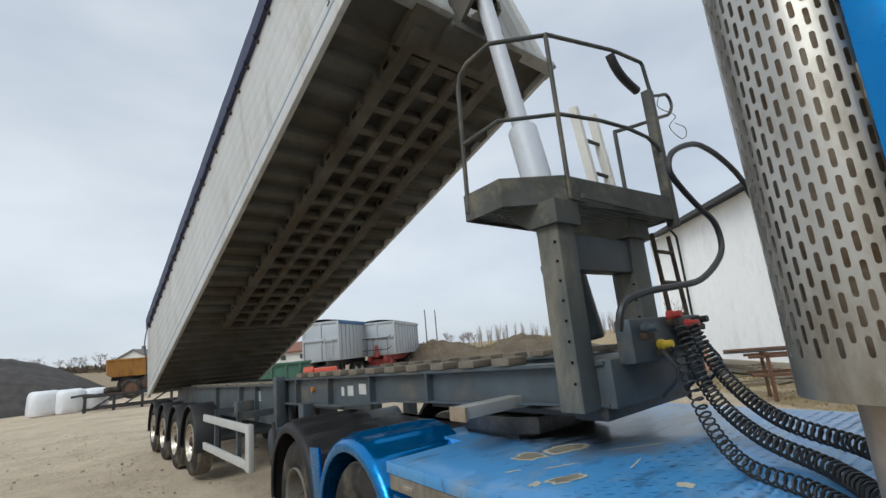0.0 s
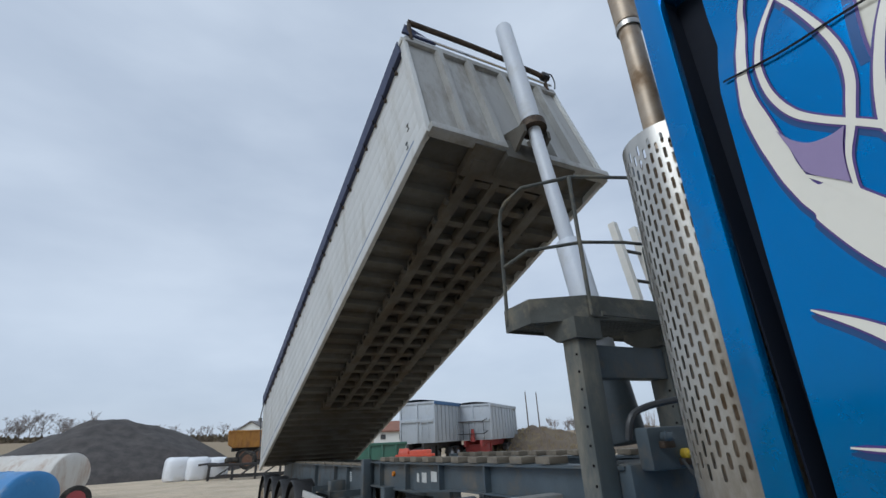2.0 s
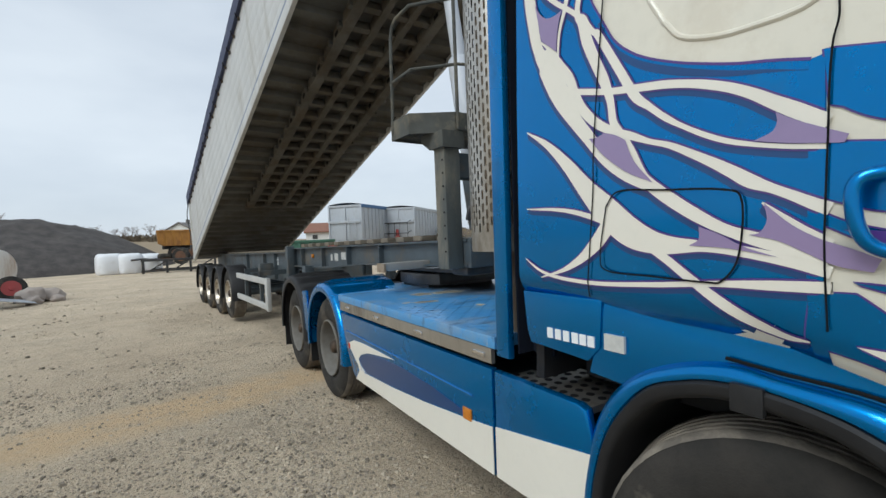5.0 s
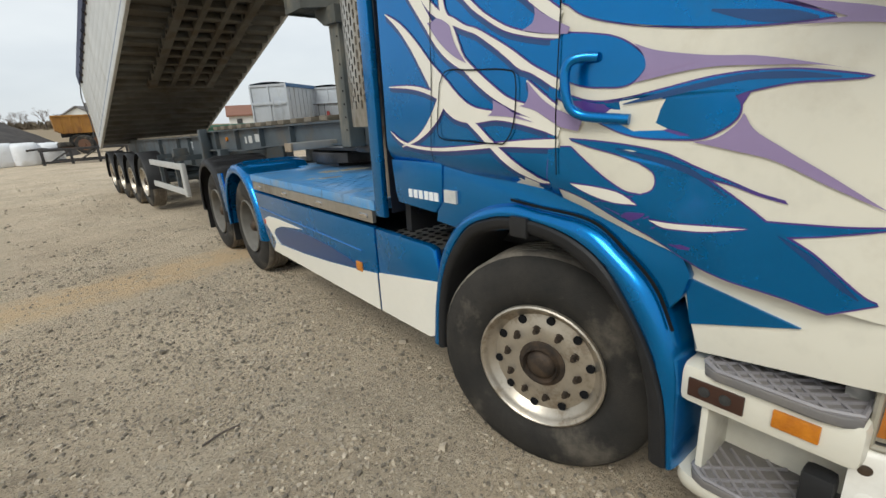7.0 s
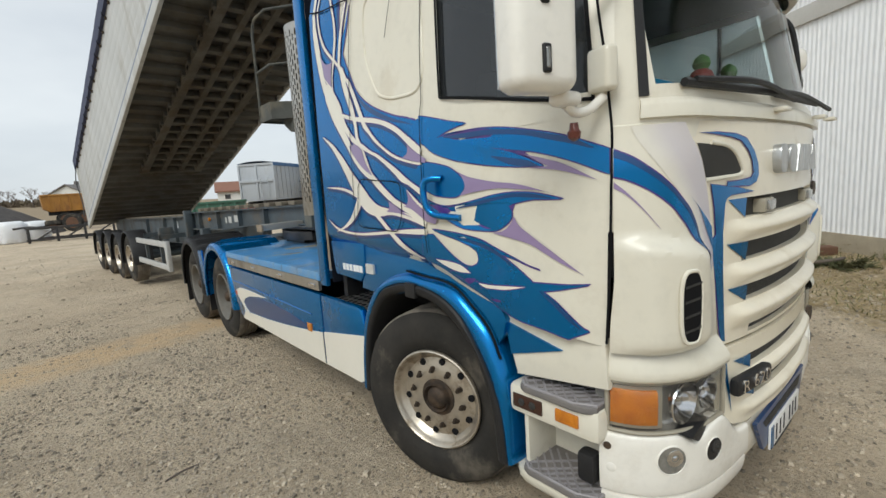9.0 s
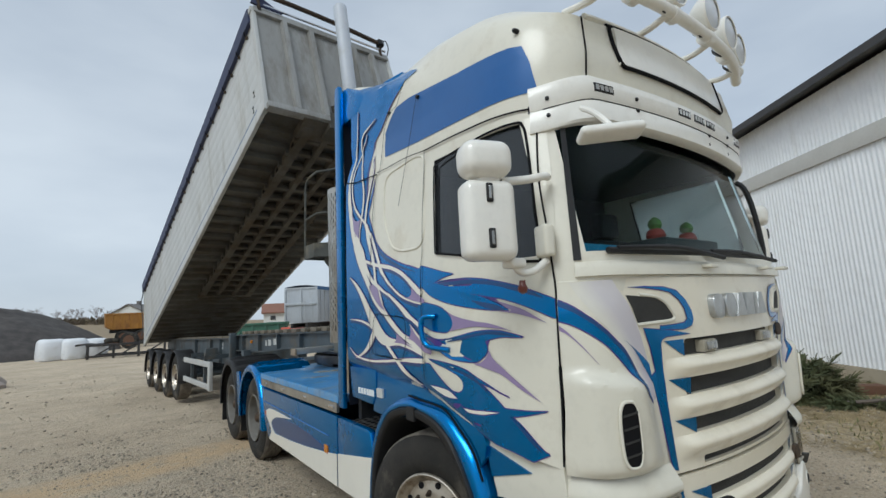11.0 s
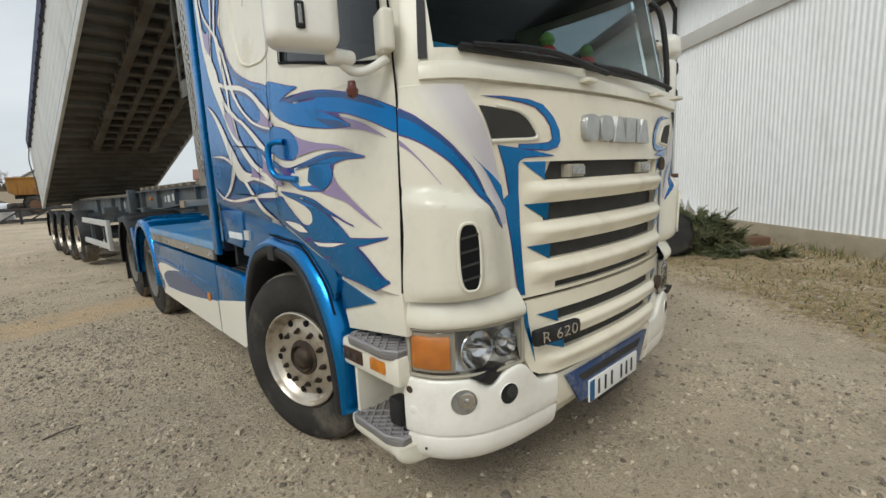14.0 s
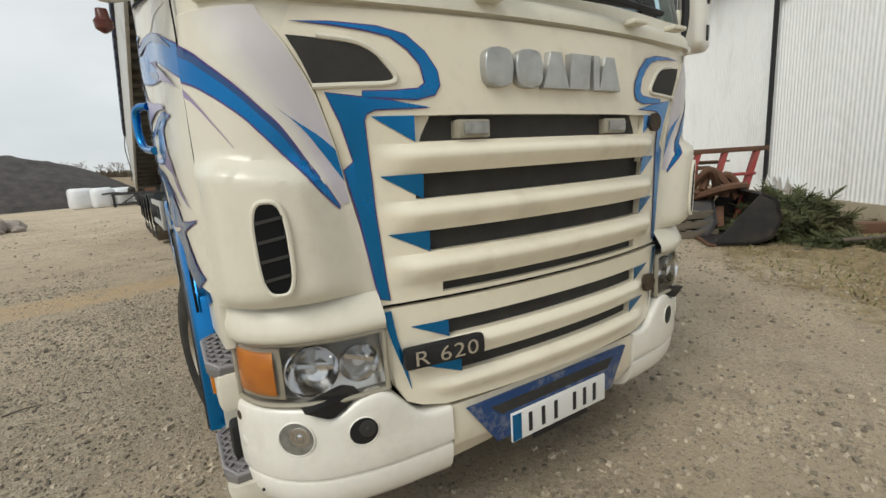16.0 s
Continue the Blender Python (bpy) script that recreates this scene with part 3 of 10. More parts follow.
def hub_mesh(dish, out):
    bm = B()
    lathe(bm, (0, 0, 0), (1, 0, 0), [(-dish, 0.115), (-dish + 0.018, 0.11), (-dish + 0.022, 0.09), (-dish + 0.045, 0.082), (out - 0.03, 0.07), (out - 0.01, 0.058), (out, 0.035), (out, 0.0)], 28, caps=False)
    return mesh_of(bm, "hub", DARK_IRON)


(TYRE, TYRE_TREAD), RIM_R = tyre_mesh(0.53, 0.3, 0.3), 0.3
KINDS = {"steer": (0.055, -0.004), "drive": (0.17, -0.02), "trailer": (0.09, 0.0)}
HOLE, NUT = hole_mesh(), nut_mesh()
SETS = {k: (rim_mesh(RIM_R, d, DULL_RIM if k == "drive" else ALU), hub_mesh(d, o)) for k, (d, o) in KINDS.items()}


def put_wheel(parent, x, y, z, side, kind, label, turn=0.0, steer=0.0):
    t = new("wheel", TYRE)
    t.parent = parent
    t.matrix_basis = Matrix.Translation((x, y, z)) @ Matrix.Rotation(radians(steer + (180 if side < 0 else 0)), 4, "Z") @ Matrix.Rotation(radians(turn), 4, "X")
    tagged(t, label)
    share("tread", TYRE_TREAD, t)
    for nm, me in zip(("rim", "hub"), SETS[kind]):
        share(nm, me, t)
    dish = KINDS[kind][0]
    for k in range(10):
        a, b = 2 * math.pi * k / 10, 2 * math.pi * (k + 0.5) / 10
        share("hand_hole", HOLE, t, Matrix.Translation((-dish + 0.006, math.cos(a) * 0.222, math.sin(a) * 0.222)))
        share("wheel_nut", NUT, t, Matrix.Translation((-dish + 0.012, math.cos(b) * 0.1675, math.sin(b) * 0.1675)))
    return t

# ---- tipping semi-trailer, raised ----
TR = Matrix.Translation((0.13, 3.92, 0)) @ Matrix.Rotation(radians(3.8), 4, "Z")
trailer = thing("tipper_trailer", "grey four-axle tipping semi-trailer with its silver body raised", "trailer", at=TR)
BODY_TILT, HINGE_Y, HINGE_Z, BODY_L, BODY_H, W2 = 18.2, 10.87, 1.3, 11.44, 1.95, 1.25
# body frame: y runs from the hinge (0) to the front (-BODY_L), z from the floor up
BM = Matrix.Translation((0, HINGE_Y, HINGE_Z)) @ Matrix.Rotation(radians(-BODY_TILT), 4, "X")


def body_part(name, bm, mat, label="", flat=False):
    ob = part(name, bm, mat, trailer, label, flat)
    ob.matrix_basis = BM
    return ob


for s in (-1, 1):
    for k in range(8):
        z0, z1 = 0.08 + k * 0.225, 0.08 + (k + 1) * 0.225 - 0.001
        bm = B(); box(bm, s * (W2 - 0.02) - 0.02, s * (W2 - 0.02) + 0.02, -BODY_L + 0.02, 0.0, z0, z1, 0.0012); body_part("side_plank", bm, BODY_ALU)
    bm = B(); box(bm, s * W2 - 0.035, s * W2 + 0.025, -BODY_L, 0.05, -0.09, 0.08, 0.012); body_part("bottom_rail", bm, BODY_ALU)
    bm = B(); box(bm, s * W2 - 0.05, s * W2 + 0.04, -BODY_L, 0.05, BODY_H - 0.08, BODY_H + 0.02, 0.02); body_part("top_rail", bm, BODY_ALU)
    bm = B(); box(bm, s * W2 - 0.03, s * W2 + 0.035, -BODY_L - 0.005, -BODY_L + 0.13, -0.09, BODY_H, 0.012); body_part("corner_post", bm, BODY_ALU)
    bm = B(); box(bm, s * W2 - 0.03, s * W2 + 0.035, -0.12, 0.02, -0.09, BODY_H, 0.012); body_part("rear_post", bm, BODY_ALU)
    bm = B(); box(bm, s * (W2 + 0.026) - 0.002, s * (W2 + 0.026) + 0.002, -BODY_L + 0.3, -0.3, 0.085, 0.125); body_part("side_stripe", bm, material("grey_blue_stripe", (0.16, 0.2, 0.28), 0.5))
bm = B(); box(bm, -W2, W2, -BODY_L + 0.03, -BODY_L + 0.06, -0.05, BODY_H - 0.02); body_part("front_wall", bm, BODY_FRONT, "dull aluminium front wall")
for x in (-0.78, -0.32, 0.22, 0.5, 0.86):
    bm = B(); prism(bm, [(x - 0.05, -BODY_L + 0.035), (x - 0.035, -BODY_L - 0.06), (x + 0.035, -BODY_L - 0.06), (x + 0.05, -BODY_L + 0.035)], "z", 0.02, BODY_H - 0.12); body_part("front_rib", bm, BODY_FRONT)
bm = B(); box(bm, -W2, -0.3, -BODY_L - 0.08, -BODY_L + 0.06, -0.1, 0.0, 0.015); body_part("front_sill", bm, BODY_FRONT)
bm = B(); box(bm, 0.3, W2, -BODY_L - 0.08, -BODY_L + 0.06, -0.1, 0.0, 0.015); body_part("front_sill", bm, BODY_FRONT)
bm = B(); box(bm, -0.32, 0.32, -BODY_L - 0.04, -BODY_L + 0.3, -0.2, 0.12, 0.02); body_part("ram_bracket", bm, UNDER)
for s in (-1, 1):
    bm = B(); prism(bm, [(-BODY_L - 0.3, 0.1), (-BODY_L + 0.02, 0.3), (-BODY_L + 0.02, -0.1), (-BODY_L - 0.28, 0.0)], "x", s * 0.17 - 0.02, s * 0.17 + 0.02); body_part("ram_ear", bm, UNDER_BEAM)
bm = B(); box(bm, -W2, W2, -0.05, 0.0, 0.0, BODY_H - 0.02); body_part("tailgate", bm, BODY_ALU)
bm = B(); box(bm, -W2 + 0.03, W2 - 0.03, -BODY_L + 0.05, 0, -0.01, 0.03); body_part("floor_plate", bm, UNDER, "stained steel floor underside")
# floor bearers: shallow pressed panels outside, a square grid of beams under the front part
N = 31
for k in range(N):
    y = -BODY_L + 0.5 + k * (BODY_L - 0.9) / (N - 1)
    for x0, x1 in ((-W2 + 0.02, -0.62), (0.62, W2 - 0.02)) if k < 19 else ((-W2 + 0.02, W2 - 0.02),):
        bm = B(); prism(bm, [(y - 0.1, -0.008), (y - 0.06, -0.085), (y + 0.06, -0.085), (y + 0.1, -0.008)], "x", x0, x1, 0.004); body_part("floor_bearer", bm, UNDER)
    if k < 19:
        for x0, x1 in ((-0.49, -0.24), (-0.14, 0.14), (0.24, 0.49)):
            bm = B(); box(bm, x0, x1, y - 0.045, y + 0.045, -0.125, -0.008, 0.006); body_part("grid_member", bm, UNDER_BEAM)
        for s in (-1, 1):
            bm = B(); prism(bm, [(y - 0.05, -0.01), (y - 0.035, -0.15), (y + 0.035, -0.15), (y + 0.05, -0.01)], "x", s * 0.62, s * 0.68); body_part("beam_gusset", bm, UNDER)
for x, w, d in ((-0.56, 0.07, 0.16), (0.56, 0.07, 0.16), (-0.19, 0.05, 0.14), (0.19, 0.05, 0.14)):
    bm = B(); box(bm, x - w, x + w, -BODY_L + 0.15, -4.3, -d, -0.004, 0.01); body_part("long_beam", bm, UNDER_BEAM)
for k in range(0, 18, 2):
    y = -BODY_L + 0.67 + k * (BODY_L - 0.9) / (N - 1)
    for s in (-1, 1):
        bm = B(); box(bm, s * 0.56 - 0.071, s * 0.56 + 0.071, y - 0.05, y + 0.05, -0.13, -0.07); body_part("beam_pocket", bm, SEAM)
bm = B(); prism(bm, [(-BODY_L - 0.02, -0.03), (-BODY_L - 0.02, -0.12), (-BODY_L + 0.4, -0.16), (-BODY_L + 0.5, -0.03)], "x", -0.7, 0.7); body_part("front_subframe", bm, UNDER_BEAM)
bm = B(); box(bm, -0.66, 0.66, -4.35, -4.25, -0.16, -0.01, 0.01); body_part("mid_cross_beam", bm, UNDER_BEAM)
# tarpaulin roll, straps and hooks
bm = B()
rings = []
for k in range(40):
    y = -BODY_L + 0.1 + (BODY_L - 0.08) * k / 39
    sag = 0.03 * math.sin(k * 1.7) + 0.02 * math.sin(k * 0.6)
    rings.append([Vector((x, y, z + sag * (0.2 if abs(x) > 1.2 else 1))) for x, z in ((-W2 - 0.06, BODY_H - 0.24 + 0.012 * math.sin(k * 1.45)), (-W2 - 0.065, BODY_H + 0.03), (-W2 * 0.85, BODY_H + 0.11), (-W2 * 0.4, BODY_H + 0.16), (W2 * 0.4, BODY_H + 0.16), (W2 * 0.85, BODY_H + 0.11), (W2 + 0.065, BODY_H + 0.03), (W2 + 0.06, BODY_H - 0.24))])
skin(bm, rings)
body_part("tarpaulin", bm, TARP, "dark blue roll tarpaulin over the load space")
for k in range(26):
    y = -BODY_L + 0.35 + k * 0.43
    bm = B(); tube(bm, [(-W2 - 0.065, y, BODY_H - 0.22), (-W2 - 0.07, y - 0.03, BODY_H - 0.27), (-W2 - 0.035, y, BODY_H - 0.32)], 0.008, 5); body_part("tarp_cord", bm, SEAM)
for k in range(26):
    y = -BODY_L + 0.35 + k * 0.43
    bm = B(); box(bm, -W2 - 0.04, -W2 - 0.005, y - 0.02, y + 0.02, BODY_H - 0.35, BODY_H - 0.3, 0.006); body_part("cord_hook", bm, DARK_IRON)
bm = B(); tube(bm, [(-1.2, -BODY_L - 0.1, BODY_H + 0.27), (0, -BODY_L - 0.12, BODY_H + 0.23), (1.15, -BODY_L - 0.1, BODY_H + 0.17)], 0.04, 8); body_part("tarp_roller", bm, DARK_IRON, "dark tarpaulin roller bar")
bm = B(); tube(bm, [(-1.1, -BODY_L - 0.05, BODY_H + 0.07), (1.2, -BODY_L - 0.05, BODY_H + 0.08)], 0.02, 8, smooth=False); body_part("roller_rail", bm, CHROME)
bm = B(); box(bm, -W2, W2, -BODY_L - 0.03, -BODY_L + 0.08, BODY_H - 0.1, BODY_H + 0.02, 0.015); body_part("front_top_rail", bm, BODY_FRONT)
for x in (-1.16, 1.1):
    bm = B(); tube(bm, [(x, -BODY_L - 0.02, BODY_H - 0.05), (x - 0.02, -BODY_L - 0.06, BODY_H + 0.1), (x - 0.02, -BODY_L - 0.1, BODY_H + (0.29 if x < 0 else 0.2))], 0.03, 6); body_part("roller_bracket", bm, DARK_IRON)
bm = B(); prism(bm, [(-W2 - 0.05, BODY_H + 0.02), (-W2 + 0.02, BODY_H + 0.28), (-0.8, BODY_H + 0.02)], "y", -BODY_L - 0.06, -BODY_L - 0.03); body_part("tarp_flap", bm, TARP, "folded end flap of the tarpaulin")
bm = B(); box(bm, 1.02, 1.14, -BODY_L - 0.16, -BODY_L - 0.04, BODY_H + 0.12, BODY_H + 0.24, 0.02); tube(bm, [(1.1, -BODY_L - 0.1, BODY_H + 0.22), (1.2, -BODY_L - 0.14, BODY_H + 0.26), (1.26, -BODY_L - 0.1, BODY_H + 0.14), (1.2, -BODY_L - 0.08, BODY_H - 0.05)], 0.01, 6); body_part("roller_motor", bm, BLACK)
bm = B(); tube(bm, [(-W2 - 0.03, -0.02, 1.75), (-W2 - 0.09, 0.03, 1.3), (-W2 - 0.05, 0.02, 0.7), (-W2 - 0.08, 0.05, 0.25)], 0.014, 6); body_part("tail_cable", bm, HOSE)
for y, z, h in ((-BODY_L + 0.42, 0.5, 0.09), (-BODY_L + 0.52, 0.28, 0.09)):
    bm = B(); tube(bm, [(-W2 - 0.004, y, z + h / 2), (-W2 - 0.004, y - 0.05, z + h / 2), (-W2 - 0.004, y - 0.03, z), (-W2 - 0.004, y - 0.05, z - h / 2), (-W2 - 0.004, y, z - h / 2)], 0.006, 5); body_part("chalk_mark", bm, FRAME_GREY, "small hand-drawn grey mark")

# chassis
for s in (-1, 1):
    bm = B(); prism(bm, [(-1.3, 1.43), (-1.3, 1.63), (3.45, 1.545), (3.45, 1.27), (1.9, 1.3), (0.8, 1.38)], "x", s * 0.6 - 0.012, s * 0.6 + 0.012); part("neck_web", bm, FRAME_GREY, trailer)
    bm = B(); prism(bm, [(-1.3, 1.63), (-1.3, 1.65), (3.45, 1.565), (3.45, 1.545)], "x", s * 0.6 - 0.075, s * 0.6 + 0.075); part("neck_flange", bm, FRAME_GREY, trailer)
    bm = B(); prism(bm, [(-1.3, 1.415), (-1.3, 1.43), (0.8, 1.38), (1.9, 1.3), (3.45, 1.27), (3.45, 1.25), (1.9, 1.28), (0.8, 1.365)], "x", s * 0.6 - 0.075, s * 0.6 + 0.075); part("neck_flange", bm, FRAME_GREY, trailer)
    bm = B(); prism(bm, [(3.4, 0.95), (3.4, 1.5), (11.0, 1.36), (11.0, 0.9)], "x", s * 0.6 - 0.012, s * 0.6 + 0.012); part("chassis_web", bm, FRAME_GREY, trailer)
    bm = B(); prism(bm, [(3.5, 1.48), (3.5, 1.5), (11.0, 1.365), (11.0, 1.345)], "x", s * 0.6 - 0.08, s * 0.6 + 0.08); part("chassis_flange", bm, FRAME_GREY, trailer)
    for y in (0.3, 1.2, 2.1, 3.0, 3.43, 4.6, 5.4, 6.9):
        zt = float(np.interp(y, [-1.3, 3.45, 3.5, 11], [1.63, 1.545, 1.48, 1.345])); zb = float(np.interp(y, [-1.3, 0.8, 1.9, 3.42, 3.43], [1.43, 1.38, 1.3, 1.27, 0.96]))
        bm = B(); box(bm, s * 0.64 - 0.035, s * 0.64 + 0.035, y - 0.01, y + 0.01, zb, zt); part("web_stiffener", bm, FRAME_GREY, trailer)
    bm = B(); box(bm, s * 0.72 - 0.06, s * 0.72 + 0.06, 3.38, 3.5, 0.96, 1.6, 0.01); part("outrigger", bm, FRAME_GREY, trailer)
    bm = B(); box(bm, s * 0.9 - 0.12, s * 0.9 + 0.12, 4.25, 4.4, 1.1, 1.3, 0.02); part("valve_box", bm, FRAME_GREY, trailer)
bm = B(); box(bm, -0.6, 0.6, -1.2, -0.9, 1.42, 1.62); part("neck_cross_member", bm, FRAME_GREY, trailer)
for y in (0.6, 2.4, 4.2, 6.0, 7.8, 9.6):
    bm = B(); box(bm, -0.6, 0.6, y - 0.06, y + 0.06, 1.15 if y > 3.4 else 1.4, 1.36 if y > 3.4 else 1.52); part("cross_member", bm, FRAME_GREY, trailer)
for k in range(11):
    y = -0.55 + k * 0.34
    for s in (-1, 1):
        bm = B(); box(bm, s * 0.6 - 0.09, s * 0.6 + 0.09, y - 0.08, y + 0.08, 1.655 - 0.018 * (y + 1.3), 1.705 - 0.018 * (y + 1.3), 0.006); part("timber_block", bm, WOOD, trailer, "weathered timber packing block")
for k in range(9):
    y = 4.0 + k * 0.6
    bm = B(); box(bm, -0.68, -0.5, y - 0.25, y + 0.27, 1.505 - 0.0178 * (y - 3.5), 1.535 - 0.0178 * (y - 3.5), 0.004); part("timber_strip", bm, WOOD, trailer)
for y0, y1, z, h in ((1.62, 1.74, 1.44, 0.1), (1.36, 1.5, 1.46, 0.1), (1.82, 1.88, 1.43, 0.09)):
    bm = B(); box(bm, -0.618, -0.6135, y0, y1, z - h / 2, z + h / 2); part("sticker", bm, STICKER, trailer, "small pale maker's sticker")
bm = B(); cyl(bm, (-0.64, 2.6, 1.44), (-0.61, 2.6, 1.44), 0.03, seg=12); part("side_marker", bm, AMBER, trailer, "amber side marker lamp")
bm = B()
for k in range(5):
    box(bm, -0.618, -0.613, 4.5, 4.75, 1.25 + k * 0.03, 1.262 + k * 0.03)
part("printed_panel", bm, MESH_INK, trailer, "small white printed panel with bars")
# cross arm over the fifth wheel
bm = B(); box(bm, -1.1, 1.1, -0.64, -0.52, 1.38, 1.45, 0.008); part("cross_arm", bm, BODY_FRONT, trailer, "worn grey cross arm with a rusty end")
bm = B(); box(bm, -1.12, -1.1, -0.65, -0.51, 1.37, 1.45); part("arm_end", bm, RUSTY_PIPE, trailer)
bm = B(); box(bm, -0.55, 0.55, -1.0, 0.4, 1.33, 1.36); part("skid_plate", bm, GREASE, trailer, "black greasy coupling plate")
bm = B(); cyl(bm, (0, -0.45, 1.18), (0, -0.45, 1.33), 0.05, seg=16); part("kingpin", bm, GREASE, trailer)
# side guard
for z in (1.06, 0.66):
    bm = B(); box(bm, -1.22, -1.18, 3.06, 5.3, z - 0.05, z + 0.05, 0.01); part("guard_rail", bm, BODY_ALU, trailer, "pale grey side guard rail")
bm = B(); box(bm, -1.235, -1.17, 3.0, 3.14, 0.6, 1.12, 0.015); part("guard_post", bm, BODY_ALU, trailer)
for y in (3.7, 4.8):
    bm = B(); box(bm, -1.17, -1.12, y - 0.03, y + 0.03, 0.6, 1.2); part("guard_stay", bm, FRAME_GREY, trailer)
    bm = B(); box(bm, -1.17, -0.6, y - 0.03, y + 0.03, 1.12, 1.2); part("guard_stay", bm, FRAME_GREY, trailer)
bm = B(); cyl(bm, (-0.9, 3.2, 0.85), (0.9, 3.2, 0.85), 0.16, seg=20); part("air_tank", bm, FRAME_GREY, trailer)
for s in (-1, 1):
    bm = B(); tube(bm, [(s * 0.95, 3.0, 1.1), (s * 0.95, 2.96, 0.8), (s * 0.95, 3.05, 0.62), (s * 0.7, 3.1, 0.6)], 0.02, 8); part("hose_loop", bm, HOSE, trailer)
    bm = B(); box(bm, s * 0.72 - 0.07, s * 0.72 + 0.07, 2.5, 2.64, 0.45, 1.3, 0.01); box(bm, s * 0.72 - 0.14, s * 0.72 + 0.14, 2.42, 2.72, 0.42, 0.46, 0.006); part("landing_leg", bm, FRAME_GREY, trailer)
for k, yy in enumerate((6.35, 7.7, 9.05, 10.4)):
    z = (0.6, 0.54, 0.53, 0.52)[k]
    for s in (-1, 1):
        put_wheel(trailer, s * 1.2, yy, z, s, "trailer", "black tyre on a worn aluminium trailer wheel", turn=17 * k)
        bm = B()
        arcn = []
        for j in range(25):
            a = radians(-10 + 200 * j / 24)
            arcn.append([Vector((x, yy + r * math.cos(a), z + r * math.sin(a))) for x, r in ((s * 0.86, 0.6), (s * 1.21, 0.6), (s * 1.235, 0.585), (s * 1.235, 0.595), (s * 1.21, 0.615), (s * 0.86, 0.615))])
        skin(bm, arcn)
        part("mudguard", bm, BLACK, trailer, "black half-round mudguard")
    bm = B(); cyl(bm, (-1.0, yy, z), (1.0, yy, z), 0.075, seg=14); part("axle", bm, FRAME_GREY, trailer)

# ---- lifting ram and front bulkhead ----
def ram_at(z):
    return Vector((0.0, -0.55 + (z - 3.0) * 0.165, z))


for z0, z1, r, mat, lab in ((1.75, 2.35, 0.15, FRAME_GREY, "dark ram base"), (2.3, 3.55, 0.125, RAM, "silver lower ram stage"), (3.55, 5.2, 0.075, RAM, "bright thin ram stage"), (5.1, 6.95, 0.11, RAM, "silver upper ram cover")):
    bm = B(); lathe(bm, ram_at(z0), ram_at(z1) - ram_at(z0), [(0, r * 0.96), (0.02, r), ((ram_at(z1) - ram_at(z0)).length - 0.02, r), ((ram_at(z1) - ram_at(z0)).length, r * 0.94)], 28); part("ram_stage", bm, mat, trailer, lab)
bm = B(); lathe(bm, ram_at(5.05), ram_at(6) - ram_at(5), [(0, 0.115), (0.0, 0.15), (0.1, 0.15), (0.12, 0.115)], 28); part("ram_collar", bm, DARK_IRON, trailer, "dark ram collar")
bm = B(); lathe(bm, ram_at(2.3), ram_at(3) - ram_at(2), [(0, 0.14), (0, 0.165), (0.05, 0.165), (0.05, 0.14)], 24); part("ram_collar", bm, DARK_IRON, trailer)
bulk = thing("catwalk", "weathered grey steel catwalk with a bent tube railing", "catwalk", at=TR)
for x0, x1, y0, y1 in ((-0.83, -0.67, -1.25, -1.1), (0.06, 0.26, -1.2, -1.02)):
    bm = B(); box(bm, x0, x1, y0, y1, 1.4, 2.52, 0.008); p = part("post", bm, POST_GREY, bulk, "weathered grey-green box section post")
    for k in range(9):
        bm = B(); cyl(bm, (x0 - 0.001, y0 + 0.03, 1.55 + k * 0.11), (x0 - 0.006, y0 + 0.03, 1.55 + k * 0.11), 0.008, seg=8); part("bolt_hole", bm, SEAM, p)
    bm = B(); prism(bm, [(y0 - 0.03, 2.56), (y1 + 0.14, 2.56), (y1 + 0.14, 2.5), (y1 + 0.02, 2.42), (y0 - 0.03, 2.42)], "x", x0 - 0.035, x1 + 0.035, 0.006); part("post_head", bm, CATWALK, bulk)
bm = B(); box(bm, -0.64, 0.2, -1.18, -1.04, 2.18, 2.4, 0.01); part("cross_beam", bm, FRAME_GREY, bulk)
bm = B(); box(bm, -0.66, 0.24, -1.34, -1.0, 1.4, 1.66, 0.02); part("front_box", bm, FRAME_GREY, bulk, "dark headstock box")
bm = B(); box(bm, -0.66, 0.34, -1.28, -1.05, 1.33, 1.42, 0.03); part("front_apron", bm, GREASE, bulk)
PLAT = [(-1.02, -0.72), (-1.04, -1.05), (-0.72, -1.27), (0.46, -1.36), (0.52, -1.1), (0.5, -0.7)]
for a, b in zip(PLAT, PLAT[1:] + PLAT[:1]):
    d = (Vector(b) - Vector(a)).normalized()
    n = Vector((-d.y, d.x)) * -0.012
    bm = B(); prism(bm, [a, b, (b[0] - n.x, b[1] - n.y), (a[0] - n.x, a[1] - n.y)], "z", 2.55, 2.72); part("platform_skirt", bm, CATWALK, bulk)
bm = B()
for k in range(14):
    y = -0.74 - k * 0.045
    box(bm, -1.0 if y > -1.05 else -0.9 + (-y - 1.05) * 0.9, 0.48, y - 0.006, y + 0.006, 2.57, 2.6)
for k in range(36):
    x = -0.98 + k * 0.042
    box(bm, x - 0.003, x + 0.003, -1.28 if x > -0.7 else -1.04, -0.72, 2.575, 2.592)
part("platform_grating", bm, CATWALK, bulk, "steel grating floor")
RAIL_TOP = [(-1.02, -0.75, 2.6), (-1.02, -0.775, 3.44), (-1.018, -0.8, 3.53), (-1.015, -0.87, 3.58), (-0.997, -1.065, 3.611), (-0.673, -1.274, 3.673), (0.024, -1.327, 3.8), (0.09, -1.33, 3.81), (0.41, -1.358, 3.82), (0.43, -1.36, 3.8), (0.473, -1.361, 3.58)]
